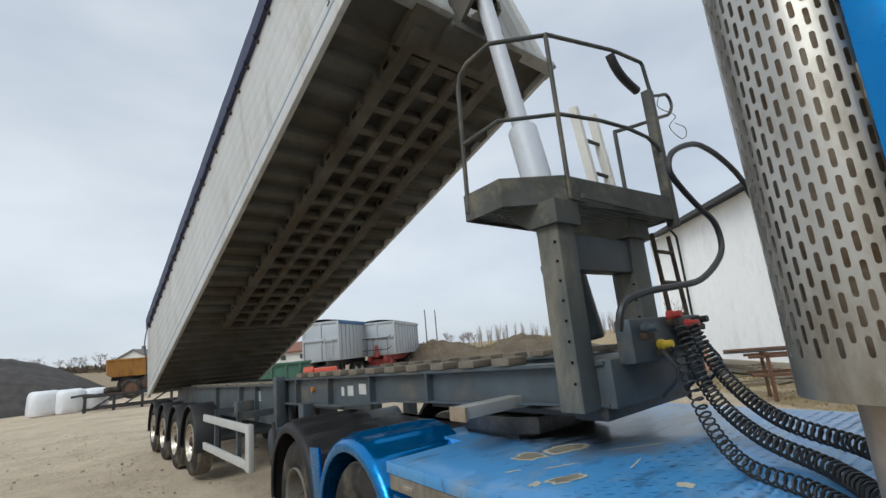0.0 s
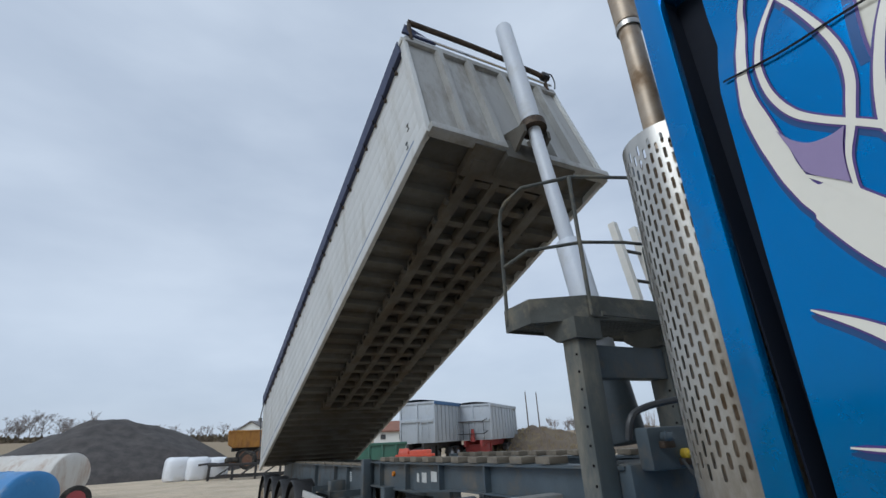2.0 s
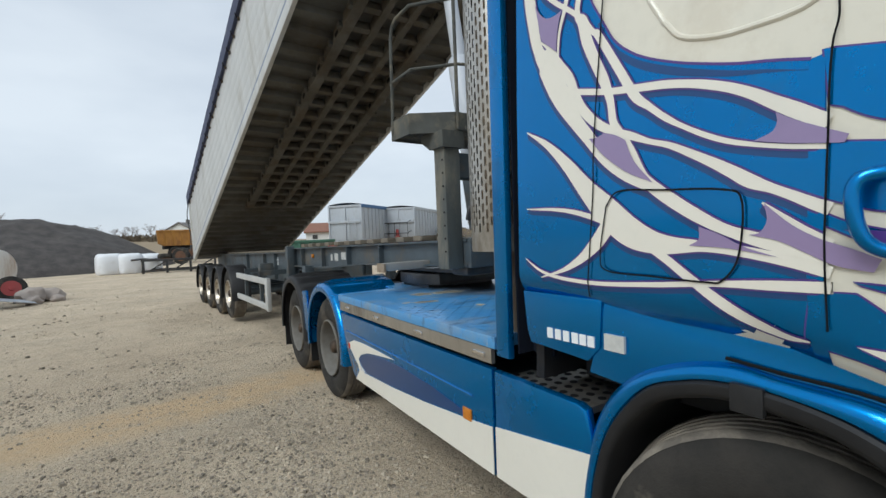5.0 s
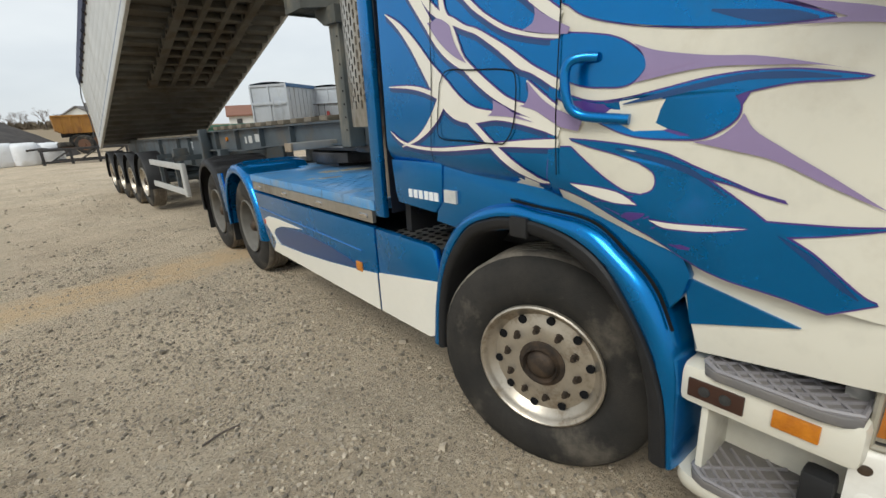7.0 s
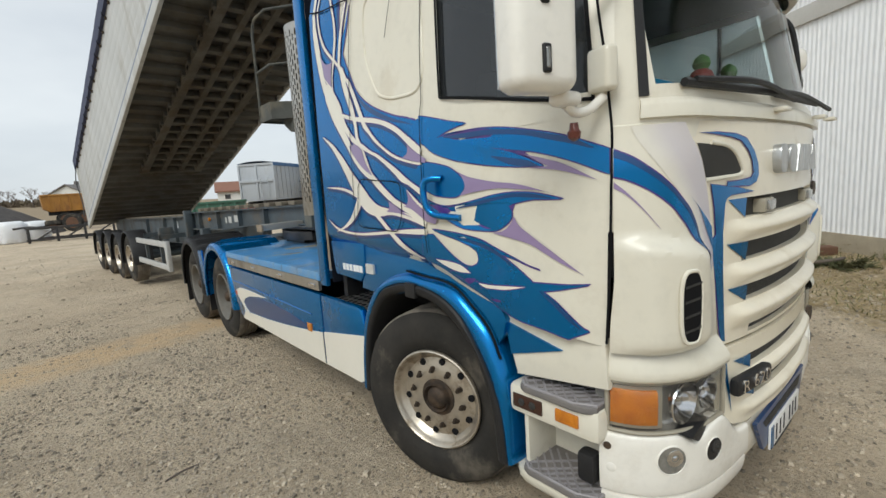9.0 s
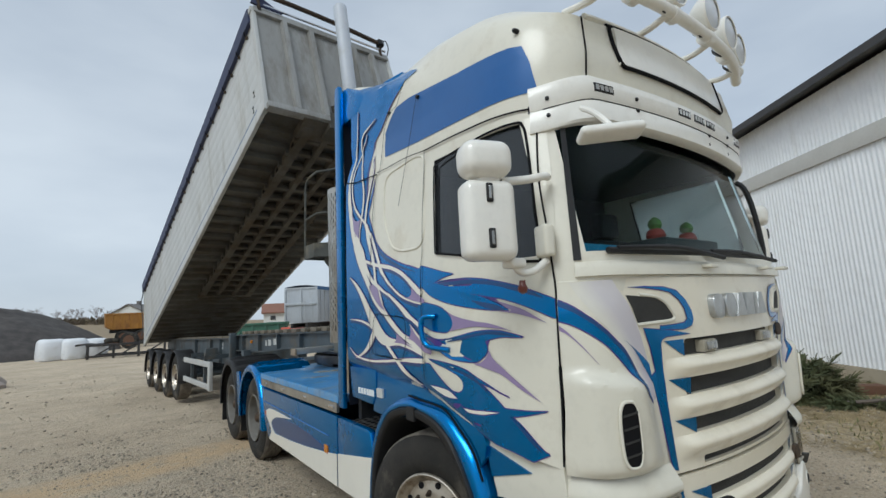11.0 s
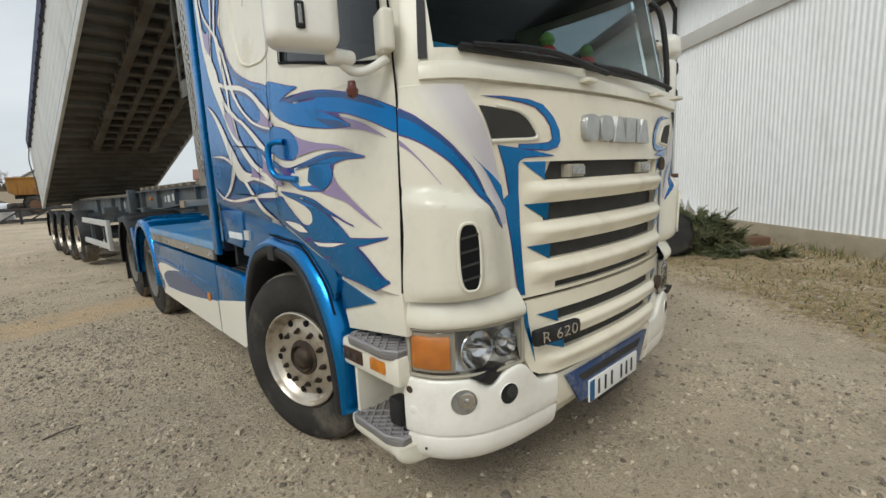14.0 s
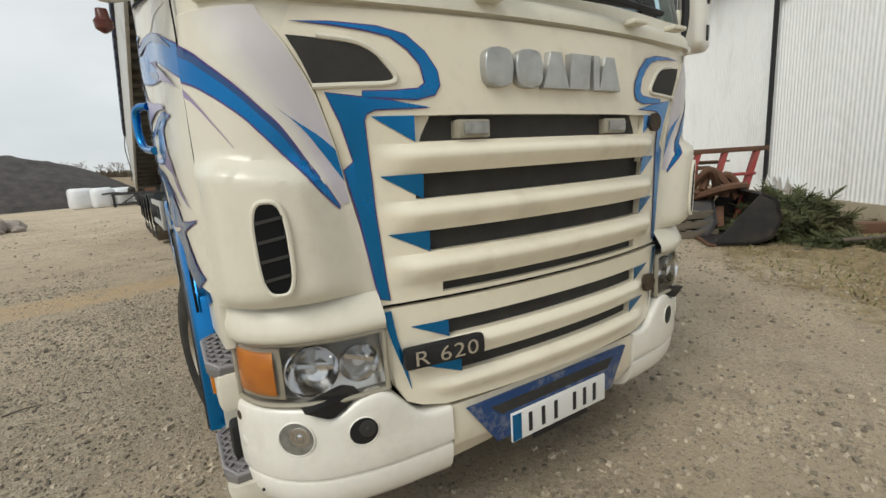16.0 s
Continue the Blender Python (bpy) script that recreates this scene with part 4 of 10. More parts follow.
bm = B(); tube(bm, RAIL_TOP, 0.0145, 8, smooth=False); part("top_rail", bm, CATWALK, bulk, "bent tube handrail")
bm = B(); tube(bm, [(-1.02, -0.779, 3.055), (-1.003, -1.06, 3.086), (-0.673, -1.274, 3.122), (-0.272, -1.304, 3.172), (0.051, -1.329, 3.186), (0.293, -1.347, 3.166), (0.41, -1.355, 3.12), (0.469, -1.361, 3.06)], 0.0135, 8, smooth=False); part("mid_rail", bm, CATWALK, bulk)
for x, y, z in ((-0.69, -1.272, 3.675), (0.02, -1.25, 3.18)):
    bm = B(); tube(bm, [(x, y, 2.58), (x, y, z)], 0.015, 8, smooth=False); part("stanchion", bm, CATWALK, bulk)
bm = B(); box(bm, 0.44, 0.51, -1.37, -1.3, 2.5, 3.6, 0.006); part("thick_post", bm, CATWALK, bulk)
bm = B(); tube(bm, [(0.49, -1.33, 3.55), (0.62, -1.28, 3.63), (0.9, -1.25, 3.74), (1.08, -1.25, 3.8), (1.14, -1.25, 3.72), (1.05, -1.25, 3.61), (0.87, -1.25, 3.53), (0.315, -1.25, 3.3), (0.02, -1.25, 3.185)], 0.014, 8); part("rail_loop", bm, CATWALK, bulk)
bm = B()
for x in (0.5, 0.78):
    tube(bm, [(x, -1.2, 1.3), (x, -1.15, 2.5)], 0.018, 8, smooth=False)
for k in range(5):
    tube(bm, [(0.5, -1.2 + 0.01 * k, 1.4 + k * 0.24), (0.78, -1.2 + 0.01 * k, 1.4 + k * 0.24)], 0.015, 6, smooth=False)
part("access_ladder", bm, DARK_IRON, bulk, "dark steel access rungs")
ladder = thing("ladder", "short pale aluminium ladder standing on the catwalk", "ladder", at=TR)
for x in (0.2, 0.47):
    bm = B(); skin(bm, [[Vector((x + dx + 0.19 * (3.62 - z), -0.85 + dy, z)) for dx, dy in ((-0.024, -0.035), (0.024, -0.035), (0.024, 0.035), (-0.024, 0.035))] for z in (3.62, 3.6, 2.6)]); part("stile", bm, WHITE, ladder)
for z in (2.8, 3.08, 3.36):
    bm = B(); x = 0.2 + 0.19 * (3.62 - z); cyl(bm, (x, -0.85, z), (x + 0.27, -0.85, z), 0.016, seg=10); part("rung", bm, CATWALK, ladder)

# ---- tractor unit; it faces -y, its front axle stands at y = 0 ----
truck = thing("truck", "cream and blue flame-painted tractor unit with a high roof", "truck")
CORNER = 0.4


def cab_rear(z):
    """How far back the flank reaches at a height."""
    return 1.045 - 0.048 * max(0.0, z - 1.4)


def cab_levels(z):
    """Half width and front of the cab shell at a height."""
    zs = [0.9, 1.6, 1.95, 2.03, 2.8, 2.98, 3.12, 3.35, 3.55, 3.68, 3.76, 3.8]
    ws = [1.225, 1.225, 1.22, 1.218, 1.19, 1.185, 1.175, 1.15, 1.1, 1.02, 0.9, 0.72]
    fs = [-1.27, -1.29, -1.3, -1.29, -1.13, -1.17, -1.19, -1.15, -0.86, -0.5, -0.1, 0.3]
    return float(np.interp(z, zs, ws)), float(np.interp(z, zs, fs))


def collar(y, z):
    """How far the roof side swells out to the wing at its rear."""
    start = float(np.interp(z, [3.2, 3.5, 3.6, 3.7, 3.8], [-0.6, -0.15, 0.2, 0.45, 0.6]))
    t = max(0.0, min(1.0, (y - start) / 0.42))
    return 0.0 if z <= 3.2 else t * t * (3 - 2 * t)


def swell(y, z):
    """How far the flank bows out: over the door low down, over the rear panel higher up."""
    def soft(t):
        t = max(0.0, min(1.0, t))
        return t * t * (3 - 2 * t)

    k = soft((y - 0.25) / 0.55)
    door = float(np.interp(z, [0.9, 1.4, 1.55, 1.75, 1.95, 2.06, 2.25, 2.62, 2.9, 3.0], [0.02, 0.03, 0.037, 0.04, 0.042, 0.043, 0.036, 0.018, 0.003, 0]))
    rear = float(np.interp(z, [1.4, 1.75, 2.06, 2.25, 2.76, 2.9, 3.0, 3.12], [0, 0.006, 0.017, 0.027, 0.046, 0.048, 0.03, 0]))
    return soft((y + 0.78) / 0.4) * (door * (1 - k) + rear * k)


def corner_line(z, inset=0.0):
    """The cab's plan at a height, from the front of the flat flank round to the middle of the front."""
    w, f = cab_levels(z)
    w, f = w - inset, f + inset
    yc = f + CORNER + 0.12
    line = [(-w, yc)]
    for k in range(1, 13):
        s = math.sin(k / 12 * math.pi / 2)
        line.append((-(w - CORNER * 0.9 * (1 - (1 - s**2.4) ** (1 / 2.4))), yc - (CORNER + 0.12) * s))
    xe = -line[-1][0]
    return line + [(-xe * (1 - k / 6), f - 0.07 * (1 - (1 - k / 6) ** 2)) for k in range(1, 7)]


def cab_half(z, inset=0.0):
    """The right half of the cab's plan at a height, from the rear corner round to the middle of the front."""
    line = corner_line(z, inset)
    w, yc, back = -line[0][0], line[0][1], cab_rear(z)
    half = []
    for k in range(10):
        y = back - (back - yc) * k / 10
        half.append((-(w + swell(y, z) + max(0.0, 1.185 - inset - w) * collar(y, z)), y))
    return half + line


def sill(y):
    """Height of the cab's lower edge along the flank."""
    return float(np.interp(y, [-1.1, -0.54, 0, 1.1], [1.1, 1.2, 1.36, 1.41]))


def tuck(y, z):
    """How far the flank rolls inwards near its lower edge."""
    fade = max(0.0, min(1.0, (y + 0.7) / 0.45))
    return 0.045 * fade * max(0.0, 1 - (z - sill(y)) / 0.1) ** 2


def cab_ring(z, inset=0.0, bottom=None):
    half = cab_half(z if bottom is None else 1.4, inset)
    pts = []
    for k, (x, y) in enumerate(half):
        zz = z
        if bottom is not None:
            zz = sill(y) + bottom
            x, y = cab_half(zz, inset)[k]
        pts.append((x + tuck(y, zz), y, zz))
    return [Vector(p) for p in pts + [(-x, y, zz) for x, y, zz in pts[-2::-1]]]


Z_ROWS = (1.4, 1.55, 1.75, 1.95, 2.06, 2.25, 2.45, 2.62, 2.76, 2.9, 3.0, 3.12, 3.24, 3.35, 3.46, 3.55, 3.62, 3.68, 3.73, 3.77, 3.8)


@functools.lru_cache(None)
def side_line(z):
    """The flat part of the flank at a height, from front to rear: its y and x."""
    line = cab_half(z)[10::-1]
    return [p[1] for p in line], [p[0] for p in line]


def flank(u, z, lift=0.0):
    """A point of the cab's right flank: u is y along the flat side and goes on round the corner as a length."""
    w, f = cab_levels(z)
    start = f + CORNER + 0.12
    if u >= start:
        if z < Z_ROWS[1]:
            x = float(np.interp(u, *side_line(z)))
        else:
            k = max(q for q in range(len(Z_ROWS) - 1) if Z_ROWS[q] <= z)
            t = (z - Z_ROWS[k]) / (Z_ROWS[k + 1] - Z_ROWS[k])
            x = (1 - t) * float(np.interp(u, *side_line(Z_ROWS[k]))) + t * float(np.interp(u, *side_line(Z_ROWS[k + 1])))
        return Vector((x - lift * (1 + 1.2 * max(0.0, min(1.0, (z - 3.05) / 0.2))) - (0.007 * max(0.0, min(1.0, (z - 3.5) / 0.1)) if lift > 0 else 0.0) + tuck(u, z), u, z))
    half = corner_line(z)
    left = start - u
    sides = [Vector((b[1] - a[1], a[0] - b[0], 0)).normalized() for a, b in zip(half, half[1:])]
    for k, ((x0, y0), (x1, y1)) in enumerate(zip(half, half[1:])):
        d = math.hypot(x1 - x0, y1 - y0)
        if left <= d or (x1 == half[-1][0]):
            t = min(1.0, left / d)
            n = (sides[max(0, k - 1)] + sides[k]) * (1 - t) + (sides[k] + sides[min(len(sides) - 1, k + 1)]) * t
            return Vector((x0 + (x1 - x0) * t, y0 + (y1 - y0) * t, z)) + n.normalized() * lift
        left -= d


def cab_faces(bm, inset, want):
    """Skins the cab's shell and keeps the faces whose column and row pass the test."""
    rings = [cab_ring(0, 0, d) for d in (0.0, 0.025, 0.055, 0.09)] + [cab_ring(z, inset) for z in Z_ROWS[1:]]
    rows = [[bm.verts.new(p) for p in r] for r in rings]
    n = len(rows[0])
    for i in range(len(rows) - 1):
        for k in range(n):
            if want(i, k, n):
                bm.faces.new((rows[i][k], rows[i][(k + 1) % n], rows[i + 1][(k + 1) % n], rows[i + 1][k]))
    bm.faces.new(rows[-1])
    bmesh.ops.delete(bm, geom=[v for v in bm.verts if not v.link_faces], context="VERTS")


def screen_cell(i, k, n):
    return 6 < i < 11 and 18 <= k < n - 1 - 18


def window_cell(i, k, n):
    k = min(k, n - 2 - k)
    return 6 < i < 11 and 7 <= k < 15


bm = B()
cab_faces(bm, 0, lambda i, k, n: not screen_cell(i, k, n) and not window_cell(i, k, n) and not (i < 4 and 14 < k < n - 15))
shell = part("cab_shell", bm, CREAM, truck, "cream painted cab shell")
bm = B(); cab_faces(bm, 0.014, screen_cell)
bmesh.ops.delete(bm, geom=[f for f in bm.faces if len(f.verts) > 4], context="FACES")
part("windscreen", bm, WINDSCREEN, truck, "greenish laminated windscreen").visible_shadow = False
for side in (-1, 1):
    bm = B(); cab_faces(bm, 0.014, window_cell)
    bmesh.ops.delete(bm, geom=[f for f in bm.faces if len(f.verts) > 4 or side * f.calc_center_median().x < 0], context="FACES")
    part("side_window", bm, SIDE_GLASS, truck, "dark tinted door window").visible_shadow = False


# ---- decals and seams that follow the flank ----
def decal(name, poly, mat, lift, label=""):
    bm = B()
    f = bm.faces.new([bm.verts.new((u, z, 0)) for u, z in poly])
    f.normal_update()
    bmesh.ops.triangulate(bm, faces=[f], ngon_method="EAR_CLIP")
    us, zs = [p[0] for p in poly], [p[1] for p in poly]
    for k in range(int(min(us) / 0.07), int(max(us) / 0.07) + 1):
        if k * 0.07 < -0.6 or max(zs) > 3.3:
            bmesh.ops.bisect_plane(bm, geom=bm.verts[:] + bm.edges[:] + bm.faces[:], plane_co=(k * 0.07, 0, 0), plane_no=(1, 0, 0))
    for z in [*Z_ROWS, *(1.2 + 0.03 * q for q in range(11))]:
        if min(zs) < z < max(zs):
            bmesh.ops.bisect_plane(bm, geom=bm.verts[:] + bm.edges[:] + bm.faces[:], plane_co=(0, z, 0), plane_no=(0, 1, 0))
    for v in bm.verts:
        v.co = flank(v.co.x, v.co.y, lift)
    return part(name, bm, mat, shell, label)


def stroke(name, pts, mat, lift, widen=0.0, shift=(0, 0), label="", thin=1.0):
    path = smooth_path(pts, 7)
    bm = B()
    rows = []
    for k, p in enumerate(path):
        d = path[min(k + 1, len(path) - 1)] - path[max(k - 1, 0)]
        d = d[:2] / max(1e-6, math.hypot(d[0], d[1]))
        h = max(0.001, p[2] / 2 * thin + (widen if 0 < k < len(path) - 1 else 0))
        rows.append([bm.verts.new(flank(p[0] + shift[0] + s * d[1] * h, p[1] + shift[1] - s * d[0] * h, lift)) for s in (-1, 1)])
    for a, b in zip(rows, rows[1:]):
        bm.faces.new((a[0], a[1], b[1], b[0]))
    return part(name, bm, mat, shell, label)


LIFTS = [0]


def flame(pts):
    k = LIFTS[0] = LIFTS[0] + 1
    def cut(limit):
        kept = [p for p in pts if p[0] >= limit]
        if len(kept) < len(pts):
            a, b = kept[-1], pts[len(kept)]
            t = (a[0] - limit) / max(1e-6, a[0] - b[0])
            kept.append(tuple(a[q] + (b[q] - a[q]) * t for q in range(3)))
        return kept

    full, pts = cut(-0.14), cut(-0.122)
    stroke("flame_shadow", pts, NAVY, 0.0032 + 0.00005 * k, 0.008, (0.005, -0.014), "", 0.85)
    stroke("flame_outline", pts, PURPLE_LINE, 0.0052 + 0.00006 * k, 0.0056, (0, 0), "", 0.85)
    stroke("flame", full, FLAME, 0.0068 + 0.00012 * k, 0.0, (0, 0), "", 0.85)


def seam(pts, w=0.012):
    return stroke("panel_gap", [(*p, w) for p in pts], SEAM, 0.012)


def grown(poly, d):
    """An outline pushed outwards by a small distance."""
    n = len(poly)
    area = sum(poly[k][0] * poly[(k + 1) % n][1] - poly[(k + 1) % n][0] * poly[k][1] for k in range(n))
    out = []
    for k in range(n):
        ax, az = poly[k - 1]
        bx, bz = poly[(k + 1) % n]
        l = math.hypot(bx - ax, bz - az)
        q = d if area > 0 else -d
        out.append((poly[k][0] + (bz - az) / l * q, poly[k][1] - (bx - ax) / l * q))
    return out


# ---- painted flames on the flank: each a tapered brush stroke (along, up, width) ----
FIELD_TOP = [(0.011, 3.532), (0.081, 3.467), (0.151, 3.412), (0.296, 3.328), (0.412, 3.228), (0.531, 3.161), (0.559, 3.099), (0.576, 3.01), (0.592, 2.889), (0.606, 2.777), (0.609, 2.705), (0.611, 2.664)]
FIELD_FORK = [(0.611, 2.664), (0.573, 2.695), (0.537, 2.767), (0.504, 2.844)]
FIELD_EDGE = [(0.504, 2.844), (0.522, 2.755), (0.554, 2.666), (0.59, 2.587)]
FIELD_LOW = [(0.59, 2.587), (0.567, 2.529), (0.54, 2.478), (0.477, 2.364), (0.405, 2.294), (0.335, 2.249), (0.257, 2.211), (0.186, 2.182), (0.076, 2.144), (-0.019, 2.12), (-0.103, 2.095)]
FLANK_REAR = [tuple(p) for run in (FIELD_TOP, FIELD_FORK, FIELD_EDGE, FIELD_LOW) for p in smooth_path(run, 5)[:-1]] + [FIELD_LOW[-1], (-0.135, 2.1), (-0.13, 1.8), (-0.124, 1.6), (-0.124, 1.325), (0.2, 1.35), (0.565, 1.358), (1.043, 1.408), (0.935, 3.72), (0.4, 3.7)]
decal("blue_field", FLANK_REAR, BLUE, 0.0025, "metallic blue flame field")
for run in (FIELD_TOP[2:], FIELD_EDGE, FIELD_LOW):
    stroke("field_outline", [(u, z, 0.008) for u, z in run], PURPLE_LINE, 0.0034)
stroke("field_shade", [(u + 0.005, z - 0.026, 0.004 + 0.022 * math.sin(math.pi * (k + 0.5) / 8)) for k, (u, z) in enumerate(FIELD_LOW[2:])], NAVY, 0.0032)
stroke("field_shade", [(u + 0.016, z, 0.022) for u, z in FIELD_TOP[5:-1]], NAVY, 0.003)


def painted(name, sides, mat, lift, label="", outline=True):
    """A painted shape on the flank: smooth sides that meet in sharp points."""
    poly = []
    for side in sides:
        poly += [tuple(p) for p in smooth_path(side, 6)[:-1]] if len(side) > 2 else [side[0]]
    if len(sides) == 1:
        poly.append(tuple(sides[0][-1]))
    if outline:
        decal("shape_outline", grown(poly, 0.0045), PURPLE_LINE, lift - 0.0012)
    return decal(name, poly, mat, lift, label)


TOP_FINGER = [[(-0.128, 2.11), (-0.246, 2.08), (-0.353, 2.051), (-0.457, 2.028)], [(-0.457, 2.028), (-0.352, 2.013), (-0.267, 1.989)], [(-0.267, 1.989), (-0.197, 1.957), (-0.129, 1.977)]]
BAND = [[(-0.267, 1.987), (-0.344, 1.995), (-0.443, 1.996), (-0.548, 1.995), (-0.661, 1.982), (-0.77, 1.96), (-0.87, 1.936), (-0.962, 1.908), (-1.1, 1.853)], [(-1.1, 1.853), (-1.1, 1.762)], [(-1.1, 1.762), (-0.998, 1.808), (-0.91, 1.84), (-0.81, 1.868), (-0.701, 1.887), (-0.579, 1.909)], [(-0.579, 1.909), (-0.664, 1.887), (-0.739, 1.86), (-0.794, 1.836), (-0.846, 1.812)], [(-0.846, 1.812), (-0.739, 1.816), (-0.628, 1.827), (-0.509, 1.845), (-0.367, 1.875), (-0.227, 1.921), (-0.139, 1.983)]]
LOOP = [[(-0.126, 1.886), (-0.254, 1.863), (-0.339, 1.84), (-0.404, 1.801), (-0.434, 1.762), (-0.418, 1.727), (-0.376, 1.704), (-0.306, 1.704), (-0.217, 1.716), (-0.116, 1.754)]]
LEAF = [[(-0.112, 1.72), (-0.182, 1.684), (-0.274, 1.661), (-0.376, 1.665), (-0.487, 1.684), (-0.592, 1.704), (-0.69, 1.712), (-0.782, 1.708), (-0.854, 1.696), (-0.926, 1.68)], [(-0.926, 1.68), (-0.858, 1.68), (-0.786, 1.68), (-0.708, 1.668), (-0.668, 1.656)], [(-0.668, 1.656), (-0.682, 1.632), (-0.679, 1.604), (-0.653, 1.577), (-0.602, 1.55), (-0.542, 1.546), (-0.435, 1.552), (-0.355, 1.571), (-0.266, 1.61), (-0.181, 1.653), (-0.112, 1.692)]]
FORK = [[(-0.179, 1.544), (-0.296, 1.536), (-0.408, 1.524), (-0.505, 1.504), (-0.594, 1.466), (-0.678, 1.433), (-0.75, 1.404), (-0.818, 1.388)], [(-0.818, 1.388), (-0.75, 1.404), (-0.689, 1.425), (-0.615, 1.442)], [(-0.615, 1.442), (-0.678, 1.401), (-0.731, 1.364), (-0.774, 1.332)], [(-0.774, 1.332), (-0.862, 1.336), (-0.946, 1.34), (-1.026, 1.348)], [(-1.026, 1.348), (-0.962, 1.332), (-0.898, 1.316), (-0.822, 1.3)], [(-0.822, 1.3), (-0.882, 1.264), (-0.938, 1.216), (-0.99, 1.172), (-1.018, 1.16)], [(-1.018, 1.16), (-0.93, 1.116)], [(-0.93, 1.116), (-0.834, 1.136), (-0.727, 1.149), (-0.64, 1.167), (-0.573, 1.193), (-0.475, 1.243), (-0.338, 1.296), (-0.217, 1.347), (-0.077, 1.379)], [(-0.077, 1.379), (-0.096, 1.517)], [(-0.096, 1.517), (-0.185, 1.517)], [(-0.185, 1.517), (-0.245, 1.469), (-0.317, 1.418), (-0.387, 1.382), (-0.44, 1.374)], [(-0.44, 1.374), (-0.473, 1.389), (-0.485, 1.417), (-0.475, 1.449), (-0.432, 1.477)], [(-0.432, 1.477), (-0.352, 1.501), (-0.264, 1.52), (-0.179, 1.544)]]
SLIVER_A = [[(-0.183, 1.391), (-0.285, 1.387), (-0.371, 1.375), (-0.432, 1.343)], [(-0.432, 1.343), (-0.343, 1.343), (-0.253, 1.363), (-0.183, 1.391)]]
SLIVER_B = [[(-0.472, 1.299), (-0.549, 1.297), (-0.636, 1.302), (-0.735, 1.308)], [(-0.735, 1.308), (-0.636, 1.286), (-0.559, 1.281), (-0.512, 1.282), (-0.472, 1.299)]]
LILAC_A = [[(-0.397, 1.817), (-0.463, 1.79), (-0.589, 1.763), (-0.705, 1.748), (-0.818, 1.72), (-0.938, 1.684)], [(-0.938, 1.684), (-0.838, 1.712), (-0.727, 1.724), (-0.61, 1.732), (-0.508, 1.724), (-0.403, 1.708)], [(-0.403, 1.708), (-0.433, 1.743), (-0.426, 1.782), (-0.397, 1.817)]]
LILAC_B = [[(-0.693, 1.612), (-0.723, 1.568), (-0.794, 1.52), (-0.89, 1.46), (-1.002, 1.384)], [(-1.002, 1.384), (-0.89, 1.436), (-0.774, 1.492), (-0.674, 1.517), (-0.577, 1.538)], [(-0.577, 1.538), (-0.635, 1.549), (-0.675, 1.581), (-0.693, 1.612)]]
LILAC_C = [[(-0.754, 1.864), (-0.846, 1.84), (-0.942, 1.808), (-1.058, 1.744)], [(-1.058, 1.744), (-0.99, 1.768), (-0.898, 1.792), (-0.77, 1.808)], [(-0.77, 1.808), (-0.866, 1.808)], [(-0.866, 1.808), (-0.81, 1.836), (-0.754, 1.864)]]
SHADE_B1 = [(-0.317, 1.983), (-0.443, 1.976), (-0.548, 1.975), (-0.661, 1.966), (-0.77, 1.948), (-0.874, 1.92), (-0.962, 1.896), (-1.046, 1.86)]
SHADE_B3 = [(-0.372, 1.649), (-0.487, 1.669), (-0.592, 1.688), (-0.69, 1.7), (-0.786, 1.696), (-0.874, 1.684)]
SHADE_B4 = [(-0.353, 1.517), (-0.505, 1.48), (-0.594, 1.447), (-0.678, 1.389)]
SHADE_B4b = [(-0.806, 1.3), (-0.882, 1.248), (-0.938, 1.2), (-0.982, 1.164)]
SHADE_B1b = [(-0.59, 1.87), (-0.682, 1.843), (-0.758, 1.828), (-0.814, 1.816)]
painted("blue_shape", TOP_FINGER, BLUE, 0.0042)
for shape in (BAND, LOOP, LEAF, FORK):
    painted("blue_shape", shape, BLUE, 0.0044, "blue flame tongue on the door")
stroke("blue_join", [(-0.115, 2.09, 0.034), (-0.112, 1.8, 0.034), (-0.106, 1.6, 0.034), (-0.106, 1.345, 0.034)], BLUE, 0.0049)
for pts, w in ((SHADE_B1, 0.022), (SHADE_B3, 0.016), (SHADE_B4, 0.016), (SHADE_B4b, 0.016), (SHADE_B1b, 0.026)):
    stroke("shade_line", [(u, z, w * (0.2 if k in (0, len(pts) - 1) else 1)) for k, (u, z) in enumerate(pts)], NAVY, 0.0056)
for shape in (SLIVER_A, SLIVER_B):
    painted("cream_flame", shape, FLAME, 0.0062)
for shape in (LILAC_A, LILAC_B, LILAC_C):
    painted("lilac_flame", shape, LILAC, 0.006, "", False)
flame([(0.79, 3.5, 0.0042), (0.799, 3.442, 0.00819), (0.808, 3.345, 0.0113), (0.824, 3.237, 0.0154), (0.864, 3.143, 0.0243), (0.88, 3.037, 0.0378), (0.891, 2.933, 0.0385), (0.9, 2.861, 0.0432), (0.903, 2.789, 0.06), (0.895, 2.713, 0.07), (0.885, 2.638, 0.073), (0.876, 2.584, 0.071), (0.865, 2.514, 0.065), (0.84, 2.436, 0.069), (0.799, 2.393, 0.133), (0.764, 2.307, 0.124), (0.725, 2.222, 0.102), (0.666, 2.129, 0.074), (0.597, 2.044, 0.064), (0.52, 1.954, 0.059), (0.437, 1.885, 0.052), (0.34, 1.829, 0.035), (0.266, 1.801, 0.01)])
